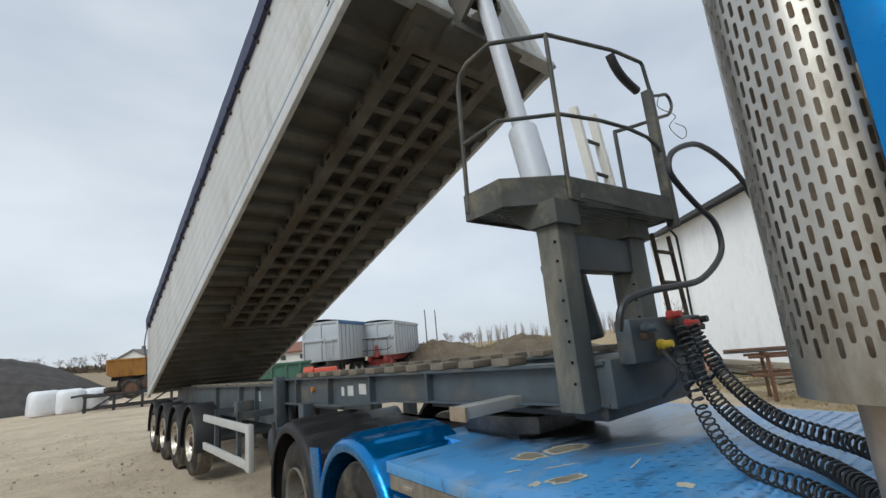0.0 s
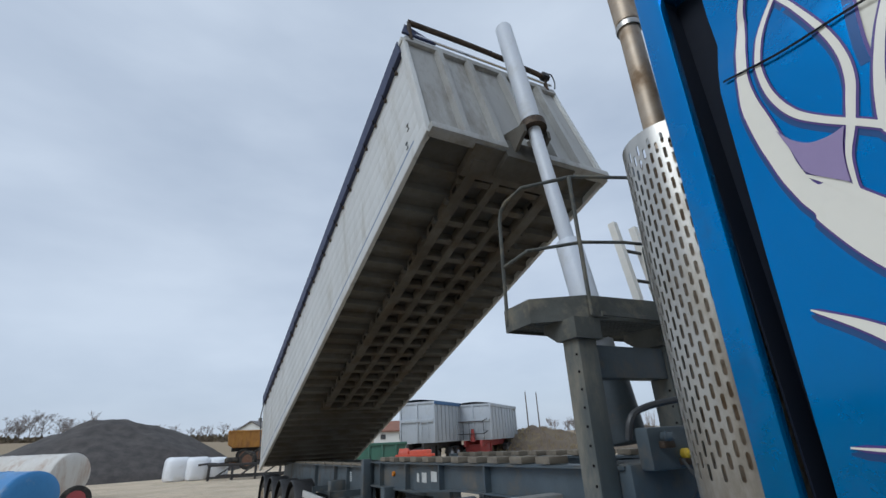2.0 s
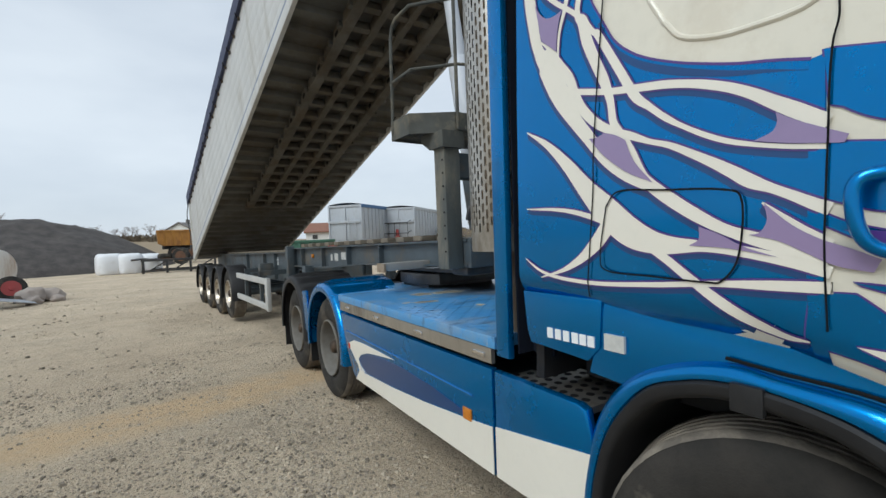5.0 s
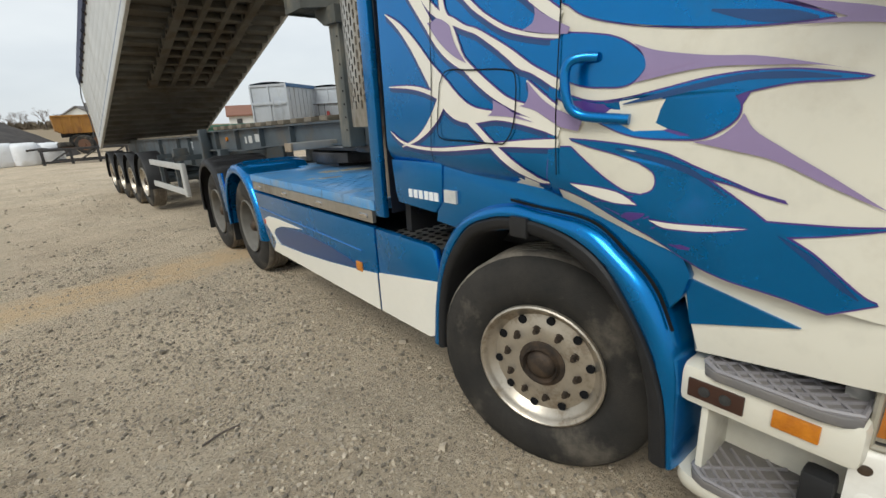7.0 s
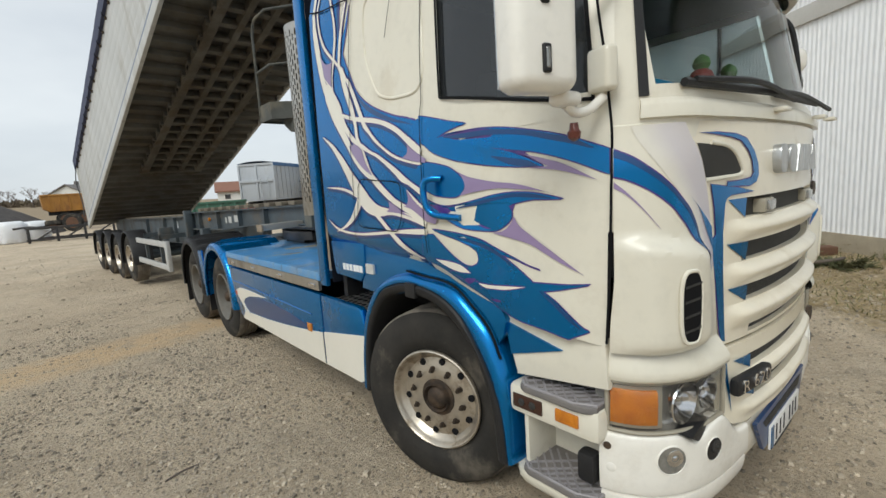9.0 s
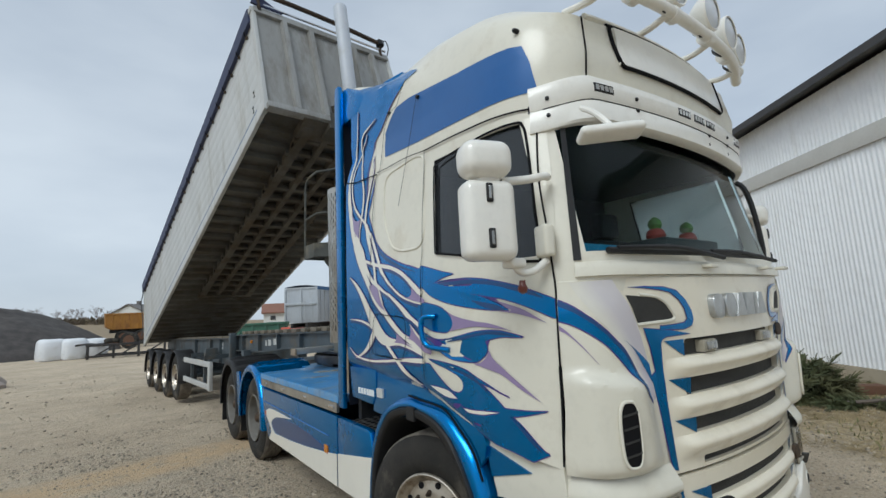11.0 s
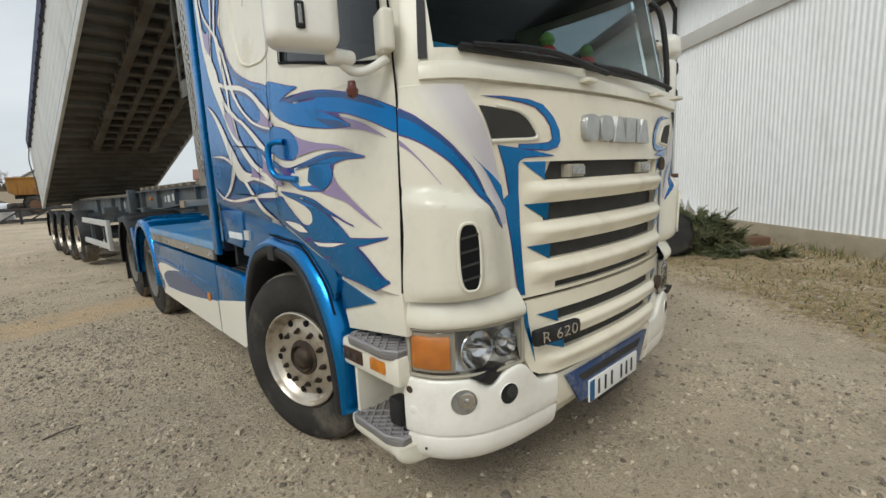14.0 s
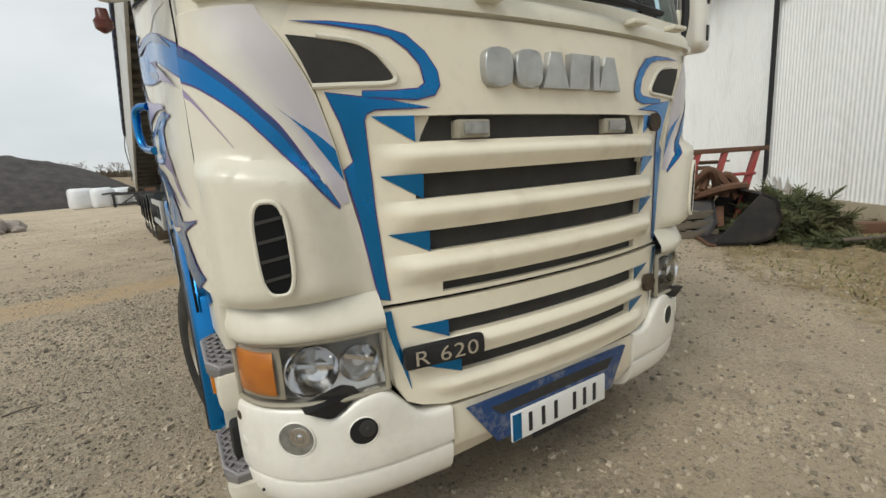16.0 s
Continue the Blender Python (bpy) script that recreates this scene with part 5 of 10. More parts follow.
flame([(0.486, 3.329, 0.0028), (0.677, 3.284, 0.0181), (0.719, 3.259, 0.0209), (0.747, 3.211, 0.0194), (0.757, 3.142, 0.0182), (0.713, 3.012, 0.0163), (0.672, 2.874, 0.0204), (0.657, 2.771, 0.0222), (0.663, 2.689, 0.026), (0.681, 2.628, 0.026), (0.703, 2.56, 0.023), (0.729, 2.494, 0.016), (0.739, 2.431, 0.013), (0.74, 2.394, 0.009)])
flame([(0.643, 3.254, 0.007), (0.675, 3.206, 0.00844), (0.721, 3.177, 0.0119), (0.774, 3.108, 0.0179), (0.811, 3.033, 0.0218), (0.836, 2.943, 0.0219), (0.846, 2.861, 0.021), (0.838, 2.771, 0.0234), (0.806, 2.685, 0.025), (0.753, 2.622, 0.023), (0.669, 2.548, 0.022), (0.608, 2.488, 0.024), (0.568, 2.431, 0.023), (0.545, 2.409, 0.034), (0.492, 2.319, 0.037), (0.439, 2.227, 0.039), (0.387, 2.139, 0.04), (0.332, 2.089, 0.027), (0.273, 2.038, 0.024), (0.219, 2, 0.018), (0.153, 1.96, 0.019), (0.091, 1.93, 0.018), (0.021, 1.907, 0.015), (-0.056, 1.888, 0.015), (-0.136, 1.874, 0.016)])
flame([(0.533, 3.043, 0.002), (0.521, 2.979, 0.006), (0.518, 2.922, 0.014), (0.534, 2.862, 0.018), (0.562, 2.797, 0.023), (0.587, 2.731, 0.025), (0.609, 2.664, 0.027), (0.627, 2.594, 0.029), (0.638, 2.523, 0.031), (0.613, 2.482, 0.054), (0.593, 2.402, 0.056), (0.554, 2.309, 0.052), (0.515, 2.226, 0.049), (0.49, 2.15, 0.037), (0.477, 2.071, 0.038), (0.44, 2.014, 0.037), (0.405, 1.959, 0.035), (0.359, 1.88, 0.02), (0.32, 1.841, 0.007)])
flame([(0.712, 2.255, 0.01), (0.64, 2.228, 0.025), (0.507, 2.19, 0.027), (0.418, 2.172, 0.03), (0.336, 2.157, 0.031), (0.274, 2.145, 0.031), (0.211, 2.128, 0.029), (0.152, 2.108, 0.031), (0.083, 2.078, 0.032), (0.026, 2.045, 0.035), (-0.02, 2.012, 0.04), (-0.069, 1.978, 0.046), (-0.114, 1.948, 0.043), (-0.157, 1.923, 0.038)])
flame([(0.856, 2.51, 0.003), (0.824, 2.48, 0.01), (0.781, 2.437, 0.023), (0.727, 2.361, 0.033), (0.683, 2.292, 0.047), (0.658, 2.223, 0.051), (0.625, 2.16, 0.049), (0.558, 2.09, 0.043), (0.477, 2.04, 0.036), (0.404, 2.009, 0.032), (0.333, 1.976, 0.021), (0.265, 1.951, 0.023), (0.199, 1.915, 0.028), (0.138, 1.879, 0.034), (0.082, 1.843, 0.041), (0.036, 1.811, 0.045), (-0.017, 1.785, 0.03), (-0.066, 1.76, 0.031), (-0.112, 1.735, 0.036), (-0.145, 1.72, 0.039)])
flame([(0.006, 1.749, 0.007), (-0.035, 1.712, 0.021), (-0.089, 1.669, 0.029), (-0.144, 1.632, 0.035)])
flame([(0.938, 2.133, 0.005), (0.824, 2.059, 0.034), (0.721, 1.966, 0.06), (0.619, 1.852, 0.093), (0.52, 1.758, 0.128), (0.415, 1.677, 0.122), (0.299, 1.638, 0.077), (0.167, 1.631, 0.039), (0.054, 1.616, 0.037), (-0.056, 1.592, 0.037), (-0.163, 1.56, 0.037), (-0.262, 1.536, 0.032)])
flame([(0.961, 1.795, 0.005), (0.741, 1.776, 0.019), (0.553, 1.728, 0.026), (0.416, 1.666, 0.031), (0.301, 1.601, 0.033), (0.208, 1.53, 0.035), (0.127, 1.47, 0.039), (0.051, 1.424, 0.037), (-0.031, 1.39, 0.022), (-0.089, 1.384, 0.005)])
flame([(0.89, 1.492, 0.005), (0.761, 1.528, 0.019), (0.658, 1.579, 0.041), (0.575, 1.642, 0.066), (0.525, 1.695, 0.073)])
flame([(0.982, 1.571, 0.005), (0.889, 1.52, 0.015), (0.764, 1.495, 0.017), (0.572, 1.488, 0.018), (0.331, 1.503, 0.02), (0.138, 1.52, 0.021), (-0.013, 1.526, 0.032), (-0.128, 1.529, 0.035), (-0.215, 1.529, 0.041), (-0.261, 1.52, 0.045)])
flame([(0.558, 2.001, 0.022), (0.402, 1.889, 0.044), (0.291, 1.8, 0.05), (0.19, 1.729, 0.047), (0.098, 1.678, 0.038), (-0.004, 1.643, 0.048), (-0.107, 1.616, 0.05), (-0.196, 1.576, 0.05), (-0.263, 1.559, 0.05)])
painted("lilac_flame", [[(0.86, 2.658), (0.832, 2.607), (0.796, 2.573), (0.751, 2.564), (0.713, 2.57)], [(0.713, 2.57), (0.733, 2.516), (0.743, 2.462), (0.747, 2.42)], [(0.747, 2.42), (0.781, 2.45), (0.815, 2.48), (0.832, 2.504)], [(0.832, 2.504), (0.844, 2.584), (0.86, 2.658)]], LILAC, 0.0105, "", False)
painted("lilac_flame", [[(0.59, 2.036), (0.551, 2.034), (0.517, 2.043)], [(0.517, 2.043), (0.47, 2.026), (0.426, 1.999)], [(0.426, 1.999), (0.392, 1.921), (0.324, 1.841)], [(0.324, 1.841), (0.422, 1.887), (0.52, 1.96), (0.59, 2.036)]], LILAC, 0.0105, "", False)
painted("lilac_flame", [[(-0.029, 1.981), (-0.032, 1.955), (-0.019, 1.932), (0.024, 1.917)], [(0.024, 1.917), (-0.056, 1.896), (-0.125, 1.883), (-0.177, 1.875)], [(-0.177, 1.895), (-0.125, 1.922), (-0.075, 1.95), (-0.029, 1.981)]], LILAC, 0.0105, "", False)
painted("lilac_flame", [[(0.001, 1.747), (-0.005, 1.701), (0.013, 1.669), (0.04, 1.663)], [(0.04, 1.663), (-0.031, 1.645), (-0.093, 1.613), (-0.151, 1.584), (-0.232, 1.569)], [(-0.232, 1.602), (-0.182, 1.625), (-0.12, 1.65), (-0.06, 1.688), (0.001, 1.747)]], LILAC, 0.0105, "", False)
painted("lilac_flame", [[(0.176, 1.691), (0.177, 1.653), (0.206, 1.633)], [(0.206, 1.633), (0.093, 1.625), (-0.03, 1.602)], [(-0.03, 1.602), (0.049, 1.629), (0.115, 1.665), (0.176, 1.691)]], LILAC, 0.0105, "", False)
decal("blue_roof_field", [(0.376, 2.984), (0.39, 3.08), (0.377, 3.164), (0.276, 3.246), (0.195, 3.3), (0.022, 3.301), (-0.672, 3.225), (-0.9, 3.2), (-0.98, 3.18), (-1.02, 3.08), (-1.05, 2.91), (-0.669, 2.923), (-0.059, 2.955)], ROOF_BLUE, 0.004, "plain blue panel on the roof side")
seam([(-1.03, 2.82), (-1.04, 2.46), (-1.08, 2.18), (-1.1, 2.02), (-1.11, 1.9), (-1.105, 1.7), (-1.1, 1.5), (-1.09, 1.3), (-1.08, 1.12)], 0.009)
seam([(-0.155, 2.86), (-0.155, 2.659), (-0.152, 2.4), (-0.159, 2.214), (-0.158, 2.168), (-0.148, 2.119), (-0.142, 2.022), (-0.139, 1.923), (-0.135, 1.824), (-0.13, 1.696), (-0.128, 1.628), (-0.13, 1.42)], 0.005)
seam([(0.464, 2.867), (0.48, 2.825), (0.497, 2.724), (0.512, 2.608), (0.525, 2.46), (0.535, 2.341), (0.553, 2.154), (0.571, 1.963), (0.581, 1.819), (0.63, 1.428)], 0.006)
seam([(0.434, 2.862), (0.418, 2.968), (0.4, 3.12), (0.32, 3.227), (0.225, 3.284), (0.138, 3.313), (0.03, 3.5)], 0.005)
seam([(0.953, 2.925), (0.8, 2.888), (0.671, 2.878), (0.569, 2.875), (0.463, 2.87)], 0.009)
seam([(-0.14, 2.86), (-0.5, 2.85), (-0.9, 2.83), (-1.03, 2.82)], 0.01)
seam([(0.475, 2.884), (0.1, 2.885), (-0.155, 2.86)], 0.006)
HATCH = [(0.518, 1.776), (0.458, 1.825), (0.285, 1.812), (0.107, 1.795), (0.054, 1.759), (0.066, 1.603), (0.111, 1.532), (0.165, 1.524), (0.335, 1.531), (0.521, 1.54), (0.553, 1.596), (0.518, 1.776)]
stroke("hatch_gap", [(u, z, 0.006) for u, z in HATCH], SEAM, 0.013)

# ---- window frames, door dent, handle, mirrors ----
def moved(bm, d):
    bmesh.ops.translate(bm, verts=bm.verts[:], vec=d)
    return bm


WINDOW = [(-0.294, 2.167), (-0.275, 2.439), (-0.266, 2.671), (-0.299, 2.728), (-0.604, 2.762), (-0.9, 2.77), (-0.96, 2.74), (-0.985, 2.62), (-1.02, 2.3), (-1.045, 2.06), (-1.02, 2.035), (-0.85, 2.06), (-0.529, 2.124), (-0.294, 2.167)]
stroke("window_seal", [(u, z, 0.014) for u, z in WINDOW], SEAM, 0.009, label="black rubber window seal")
decal("window_surround", [(-0.174, 1.976), (-0.127, 2.856), (-0.241, 2.856), (-0.264, 2.692), (-0.293, 2.169), (-0.529, 2.124), (-0.85, 2.06), (-1, 2.038), (-1.03, 1.98)], CREAM, 0.0016)
decal("pillar_edge", [(-1.14, 2.75), (-1.165, 2.4), (-1.195, 2.02), (-1.23, 2.02), (-1.195, 2.4), (-1.165, 2.75)], BLACK, 0.006, "black border of the windscreen")
decal("door_pillar", [(-0.965, 2.78), (-0.99, 2.62), (-1.025, 2.3), (-1.05, 2.03), (-1.12, 2.03), (-1.11, 2.3), (-1.09, 2.6), (-1.07, 2.78)], CREAM, 0.005)
bm = B(); tube(bm, [flank(u, z, -0.002) for u, z in ((0.29, 2.35), (0.358, 2.49), (0.38, 2.69), (0.343, 2.814), (0.191, 2.846), (-0.108, 2.836), (-0.145, 2.591), (-0.146, 2.271), (0.047, 2.232), (0.216, 2.271), (0.29, 2.35))], 0.01, 8, 5)
part("pressed_panel_edge", bm, CREAM, truck, "rounded edge of the pressed cream sleeper panel")
bm = B(); tube(bm, [(-1.236, -0.2, 1.793), (-1.262, -0.16, 1.796), (-1.28, -0.128, 1.785), (-1.286, -0.117, 1.75), (-1.286, -0.122, 1.69), (-1.28, -0.138, 1.645), (-1.268, -0.17, 1.622), (-1.255, -0.23, 1.612), (-1.238, -0.32, 1.604)], 0.0165, 10, 6)
door_handle = part("door_handle", moved(bm, (-0.032, -0.078, 0.0)), BLUE, truck, "blue painted grab handle")


def rounded_slab(bm, x0, x1, y0, y1, z0, z1, r, m=None):
    return box(bm, x0, x1, y0, y1, z0, z1, r, m)


def pillow(bm, x0, x1, y0, y1, z0, z1, r, m):
    """A softly rounded housing."""
    vs = box(bm, x0, x1, y0, y1, z0, z1)
    es = list({e for v in vs for e in v.link_edges})
    res = bmesh.ops.bevel(bm, geom=es, offset=r, segments=5, affect="EDGES", profile=0.5)
    bmesh.ops.transform(bm, matrix=m, verts=bm.verts[:])


for s in (-1, 1):
    tilt = Matrix.Translation((s * 1.5, -1.02, 2.25)) @ Matrix.Rotation(radians(s * 18), 4, "Z")
    bm = B(); pillow(bm, -0.118, 0.12, -0.09, 0.05, -0.225, 0.125, 0.045, tilt); head = part("mirror_housing", bm, WHITE, truck, "cream rear-view mirror housing")
    bm = B(); pillow(bm, -0.12, 0.112, -0.115, 0.05, 0.135, 0.3, 0.06, tilt); part("wide_mirror_housing", bm, WHITE, truck, "cream wide-angle mirror housing")
    bm = B(); rounded_slab(bm, -0.1, 0.102, 0.046, 0.056, -0.2, 0.105, 0.004, tilt); part("mirror_glass", bm, CHROME, head)
    bm = B(); rounded_slab(bm, -0.095, 0.09, 0.035, 0.055, 0.16, 0.275, 0.01, tilt); part("wide_mirror_rim", bm, BLACK, truck)
    for dz in (-0.135, 0.06):
        bm = B(); pillow(bm, -0.028, 0.002, -0.1, -0.084, dz - 0.042, dz + 0.042, 0.007, tilt); ml = part("mirror_lamp", bm, BLACK, head, "small dark oval marker lamp")
        bm = B(); pillow(bm, -0.02, -0.006, -0.104, -0.094, dz - 0.03, dz + 0.03, 0.0045, tilt); part("lens", bm, FOG_GLASS, ml)
    bm = B(); pillow(bm, -0.05, 0.06, -0.06, 0.03, 0.105, 0.155, 0.02, tilt); part("mirror_joint", bm, WHITE, truck)
    bm = B(); tube(bm, [(s * 1.42, -1.05, 2.385), (s * 1.3, -1.09, 2.4), (s * 1.2, -1.11, 2.425), (s * 1.16, -1.1, 2.43)], 0.02, 10); part("mirror_arm", bm, WHITE, truck)
    bm = B(); pillow(bm, -0.05, 0.045, -0.04, 0.04, -0.022, 0.026, 0.02, Matrix.Translation((s * 1.37, -1.05, 2.015))); part("mirror_foot", bm, WHITE, truck)
    bm = B(); tube(bm, [(s * 1.37, -1.05, 2.0), (s * 1.33, -1.06, 1.975), (s * 1.27, -1.075, 1.985), (s * 1.2, -1.09, 2.03)], 0.017, 10); part("mirror_bracket", bm, WHITE, truck)
    bm = B(); pillow(bm, -0.03, 0.025, -0.055, 0.055, -0.075, 0.075, 0.018, Matrix.Translation((s * 1.2, -1.09, 2.12)) @ Matrix.Rotation(radians(s * 20), 4, "Z")); part("mirror_mount", bm, CREAM, truck)
bm = B(); lathe(bm, (-1.34, -1.06, 1.94), (0, 0, -1), [(0, 0.014), (0.02, 0.016), (0.03, 0.023), (0.05, 0.02), (0.06, 0.006)], 12); part("manoeuvre_lamp", bm, RUST_RED, truck, "small dull red lamp under the mirror")
bm = B(); pillow(bm, -0.15, 0.15, -0.05, 0.05, -0.02, 0.024, 0.02, Matrix.Translation((-1.07, -1.4, 2.56)) @ Matrix.Rotation(radians(-30), 4, "Z") @ Matrix.Rotation(radians(-6), 4, "Y") @ Matrix.Rotation(radians(-20), 4, "X")); part("kerb_mirror", bm, WHITE, truck, "white kerb mirror over the windscreen")
bm = B(); tube(bm, [(-1.08, -1.42, 2.55), (-1.085, -1.4, 2.6), (-1.08, -1.33, 2.68), (-1.05, -1.25, 2.74)], 0.014, 8); part("kerb_mirror_arm", bm, WHITE, truck)

# ---- sun visor, roof panel, lamp bar ----
def wrap_length(z):
    half = cab_half(z)
    return sum(math.dist(a, b) for a, b in zip(half[10:], half[11:])) - half[10][1]


def around(t, z, u0, lift=0.0, push=0.0, rise=0.0):
    """A point on the cab's front: t = 0 at u0 on the right flank, 1 in the middle of the front, 2 at the left flank."""
    q = min(t, 2 - t)
    u = u0 + (-wrap_length(z) + 0.001 - u0) * q
    ease = min(1.0, q / 0.3)
    z += rise * ease * ease * (3 - 2 * ease)
    p = flank(u, z, lift) + Vector((0, -push * ease * ease * (3 - 2 * ease), 0))
    return Vector((p.x if t <= 1 else -p.x, p.y, p.z))


def wrap_sheet(rows, u0, t0=0.0, t1=2.0, n=64, thick=0.012, rise=0.0):
    bm = B()
    skin(bm, [[around(t0 + (t1 - t0) * k / n, z, u0, lift, push, rise) for k in range(n + 1)] for z, lift, push in rows], closed=False)
    bmesh.ops.recalc_face_normals(bm, faces=bm.faces)
    bmesh.ops.solidify(bm, geom=bm.faces[:], thickness=thick)
    return bm


def front_line(t0, t1, z0, z1, u0, lift, push, n=24):
    return [around(t0 + (t1 - t0) * k / n, z0 + (z1 - z0) * k / n, u0, lift, push) for k in range(n + 1)]


VISOR = [(2.68, -0.012, 0.03), (2.685, 0.012, 0.05), (2.7, 0.02, 0.06), (2.79, 0.021, 0.055), (2.8, 0.018, 0.05), (2.81, 0.021, 0.052), (2.87, 0.021, 0.045), (2.91, 0.018, 0.035), (2.93, 0.006, 0.025), (2.935, -0.02, 0.01)]


def visor_point(t, z, out=0.0):
    zs = [r[0] for r in VISOR]
    return around(t, z, -1.0, float(np.interp(z, zs, [r[1] for r in VISOR])) + out, float(np.interp(z, zs, [r[2] for r in VISOR])), 0.05)


visor = part("sun_visor", wrap_sheet(VISOR, -1.0, rise=0.05), WHITE, truck, "white sun visor with marker lamps")


def visor_patch(name, t0, t1, z0, z1, mat, out, parent, label="", thick=0.006):
    bm = B()
    skin(bm, [[visor_point(t0 + (t1 - t0) * k / 6, z, out) for k in range(7)] for z in (z0, z1)], closed=False)
    bmesh.ops.recalc_face_normals(bm, faces=bm.faces)
    bmesh.ops.solidify(bm, geom=bm.faces[:], thickness=thick)
    return part(name, bm, mat, parent, label)


for t in (0.32, 0.93, 1.07, 1.21, 1.68):
    ml = visor_patch("marker_lamp", t - 0.06, t + 0.06, 2.84, 2.885, BLACK, 0.002, visor, "small row of marker lights in the visor")
    for k in range(4):
        visor_patch("marker_lens", t - 0.053 + k * 0.028, t - 0.032 + k * 0.028, 2.849, 2.876, CHROME, 0.005, ml)
for t in (0.07, 0.53, 1.19, 1.47, 1.93):
    for z in ((2.76, 2.85) if t in (0.07, 1.93) else (2.73, 2.79, 2.85)):
        c, d = visor_point(t, z, 0.004), (visor_point(t, z, 0.02) - visor_point(t, z, 0.0)).normalized()
        bm = B(); lathe(bm, c, d, [(-0.006, 0.011), (0.002, 0.011), (0.005, 0.006)], 10); part("rivet", bm, BLACK, visor)
bm = B(); tube(bm, [visor_point(0.05 + 1.9 * k / 40, 2.802, 0.0005) for k in range(41)], 0.0025, 4, smooth=False); part("visor_joint", bm, SEAM, visor)
part("roof_sign_panel", wrap_sheet([(3.1, 0.003, 0), (3.105, 0.014, 0), (3.345, 0.014, 0), (3.35, 0.003, 0)], -0.95, 0.5, 1.5), WHITE, truck, "plain white front roof panel")
bm = B(); tube(bm, [around(0.47, 3.35, -0.95, 0.008), around(0.475, 3.24, -0.95, 0.008), around(0.5, 3.13, -0.95, 0.008)] + front_line(0.53, 1.47, 3.095, 3.095, -0.95, 0.008, 0) + [around(1.5, 3.13, -0.95, 0.008), around(1.525, 3.24, -0.95, 0.008), around(1.53, 3.35, -0.95, 0.008)], 0.011, 6, 3)
tube(bm, front_line(0.47, 1.53, 3.37, 3.37, -0.95, 0.006, 0), 0.018, 6, 2)
part("sign_panel_seal", bm, SEAM, truck)
bm = B(); tube(bm, front_line(0.3, 0.3, 2.99, 3.42, -0.95, 0.004, 0), 0.005, 5); part("roof_joint", bm, SEAM, truck)
bm = B(); tube(bm, front_line(0.32, 1.68, 3.4, 3.4, -0.95, 0.004, 0.02), 0.026, 8, 2); part("roof_gutter", bm, CREAM, truck, "rolled cream edge over the roof panel")
bm = B(); tube(bm, [(-0.99, -1.22, 3.44), (-0.6, -1.33, 3.465), (0, -1.36, 3.475), (0.6, -1.33, 3.465), (0.99, -1.22, 3.44)], 0.035, 14)
lamp_bar = part("lamp_bar", bm, WHITE, truck, "white painted roof lamp bar")
for x in (-0.8, -0.27, 0.27, 0.8):
    bm = B(); tube(bm, [(x, -1.36 + 0.12 * x * x, 3.46), (x, -1.2, 3.43), (x, -1.02, 3.46)], 0.02, 8); part("bar_bracket", bm, WHITE, lamp_bar)
for x in (-0.88, -0.58, -0.22, 0.22, 0.58, 0.88):
    y = -1.37 + 0.12 * x * x
    ax = (0.06 * x, -1, -0.08)
    bm = B(); lathe(bm, (x, y, 3.63), ax, [(-0.1, 0.025), (-0.08, 0.06), (-0.03, 0.1), (0.0, 0.108), (0.01, 0.118), (0.03, 0.12), (0.04, 0.112), (0.036, 0.104)], 28, caps=False); sp = part("spot_lamp", bm, WHITE, lamp_bar, "round white driving lamp")
    bm = B(); lathe(bm, (x, y, 3.63), ax, [(0.03, 0.106), (0.036, 0.07), (0.04, 0.01)], 24); part("lens", bm, ALU_BRIGHT, sp)
    bm = B(); tube(bm, [(x, y + 0.02, 3.53), (x, y + 0.02, 3.5)], 0.026, 10, smooth=False); part("lamp_foot", bm, WHITE, sp)
    bm = B(); lathe(bm, (x - 0.03, y + 0.02, 3.475), (1, 0, 0), [(0, 0.05), (0.06, 0.05)], 14); part("lamp_clamp", bm, WHITE, sp)
    bm = B(); tube(bm, [(x - 0.06, y + 0.05, 3.58), (x - 0.09, y + 0.06, 3.5), (x - 0.12, y, 3.43), (x - 0.16, y + 0.03, 3.47)], 0.005, 5); part("lamp_cable", bm, HOSE, sp)
bm = B(); tube(bm, [flank(-0.095, 3.256, -0.005), flank(-0.095, 3.256, 0.012)], 0.014, 8, smooth=False); tube(bm, [flank(-0.095, 3.256, 0.012), flank(0.042, 2.905, 0.02), flank(0.138, 2.555, 0.02)], 0.0016, 5); part("aerial", bm, BLACK, truck, "thin black whip aerial")
bm = B(); lathe(bm, flank(0.299, 3.301, 0.0), (-1, 0, 0), [(0, 0.014), (0.012, 0.014), (0.018, 0.008)], 10); part("roof_stud", bm, BLACK, truck)
bm = B(); lathe(bm, flank(-0.95, 3.28, 0.0), (-1, 0, 0), [(0, 0.014), (0.02, 0.014), (0.035, 0.008)], 10); part("roof_stud", bm, BLACK, truck)

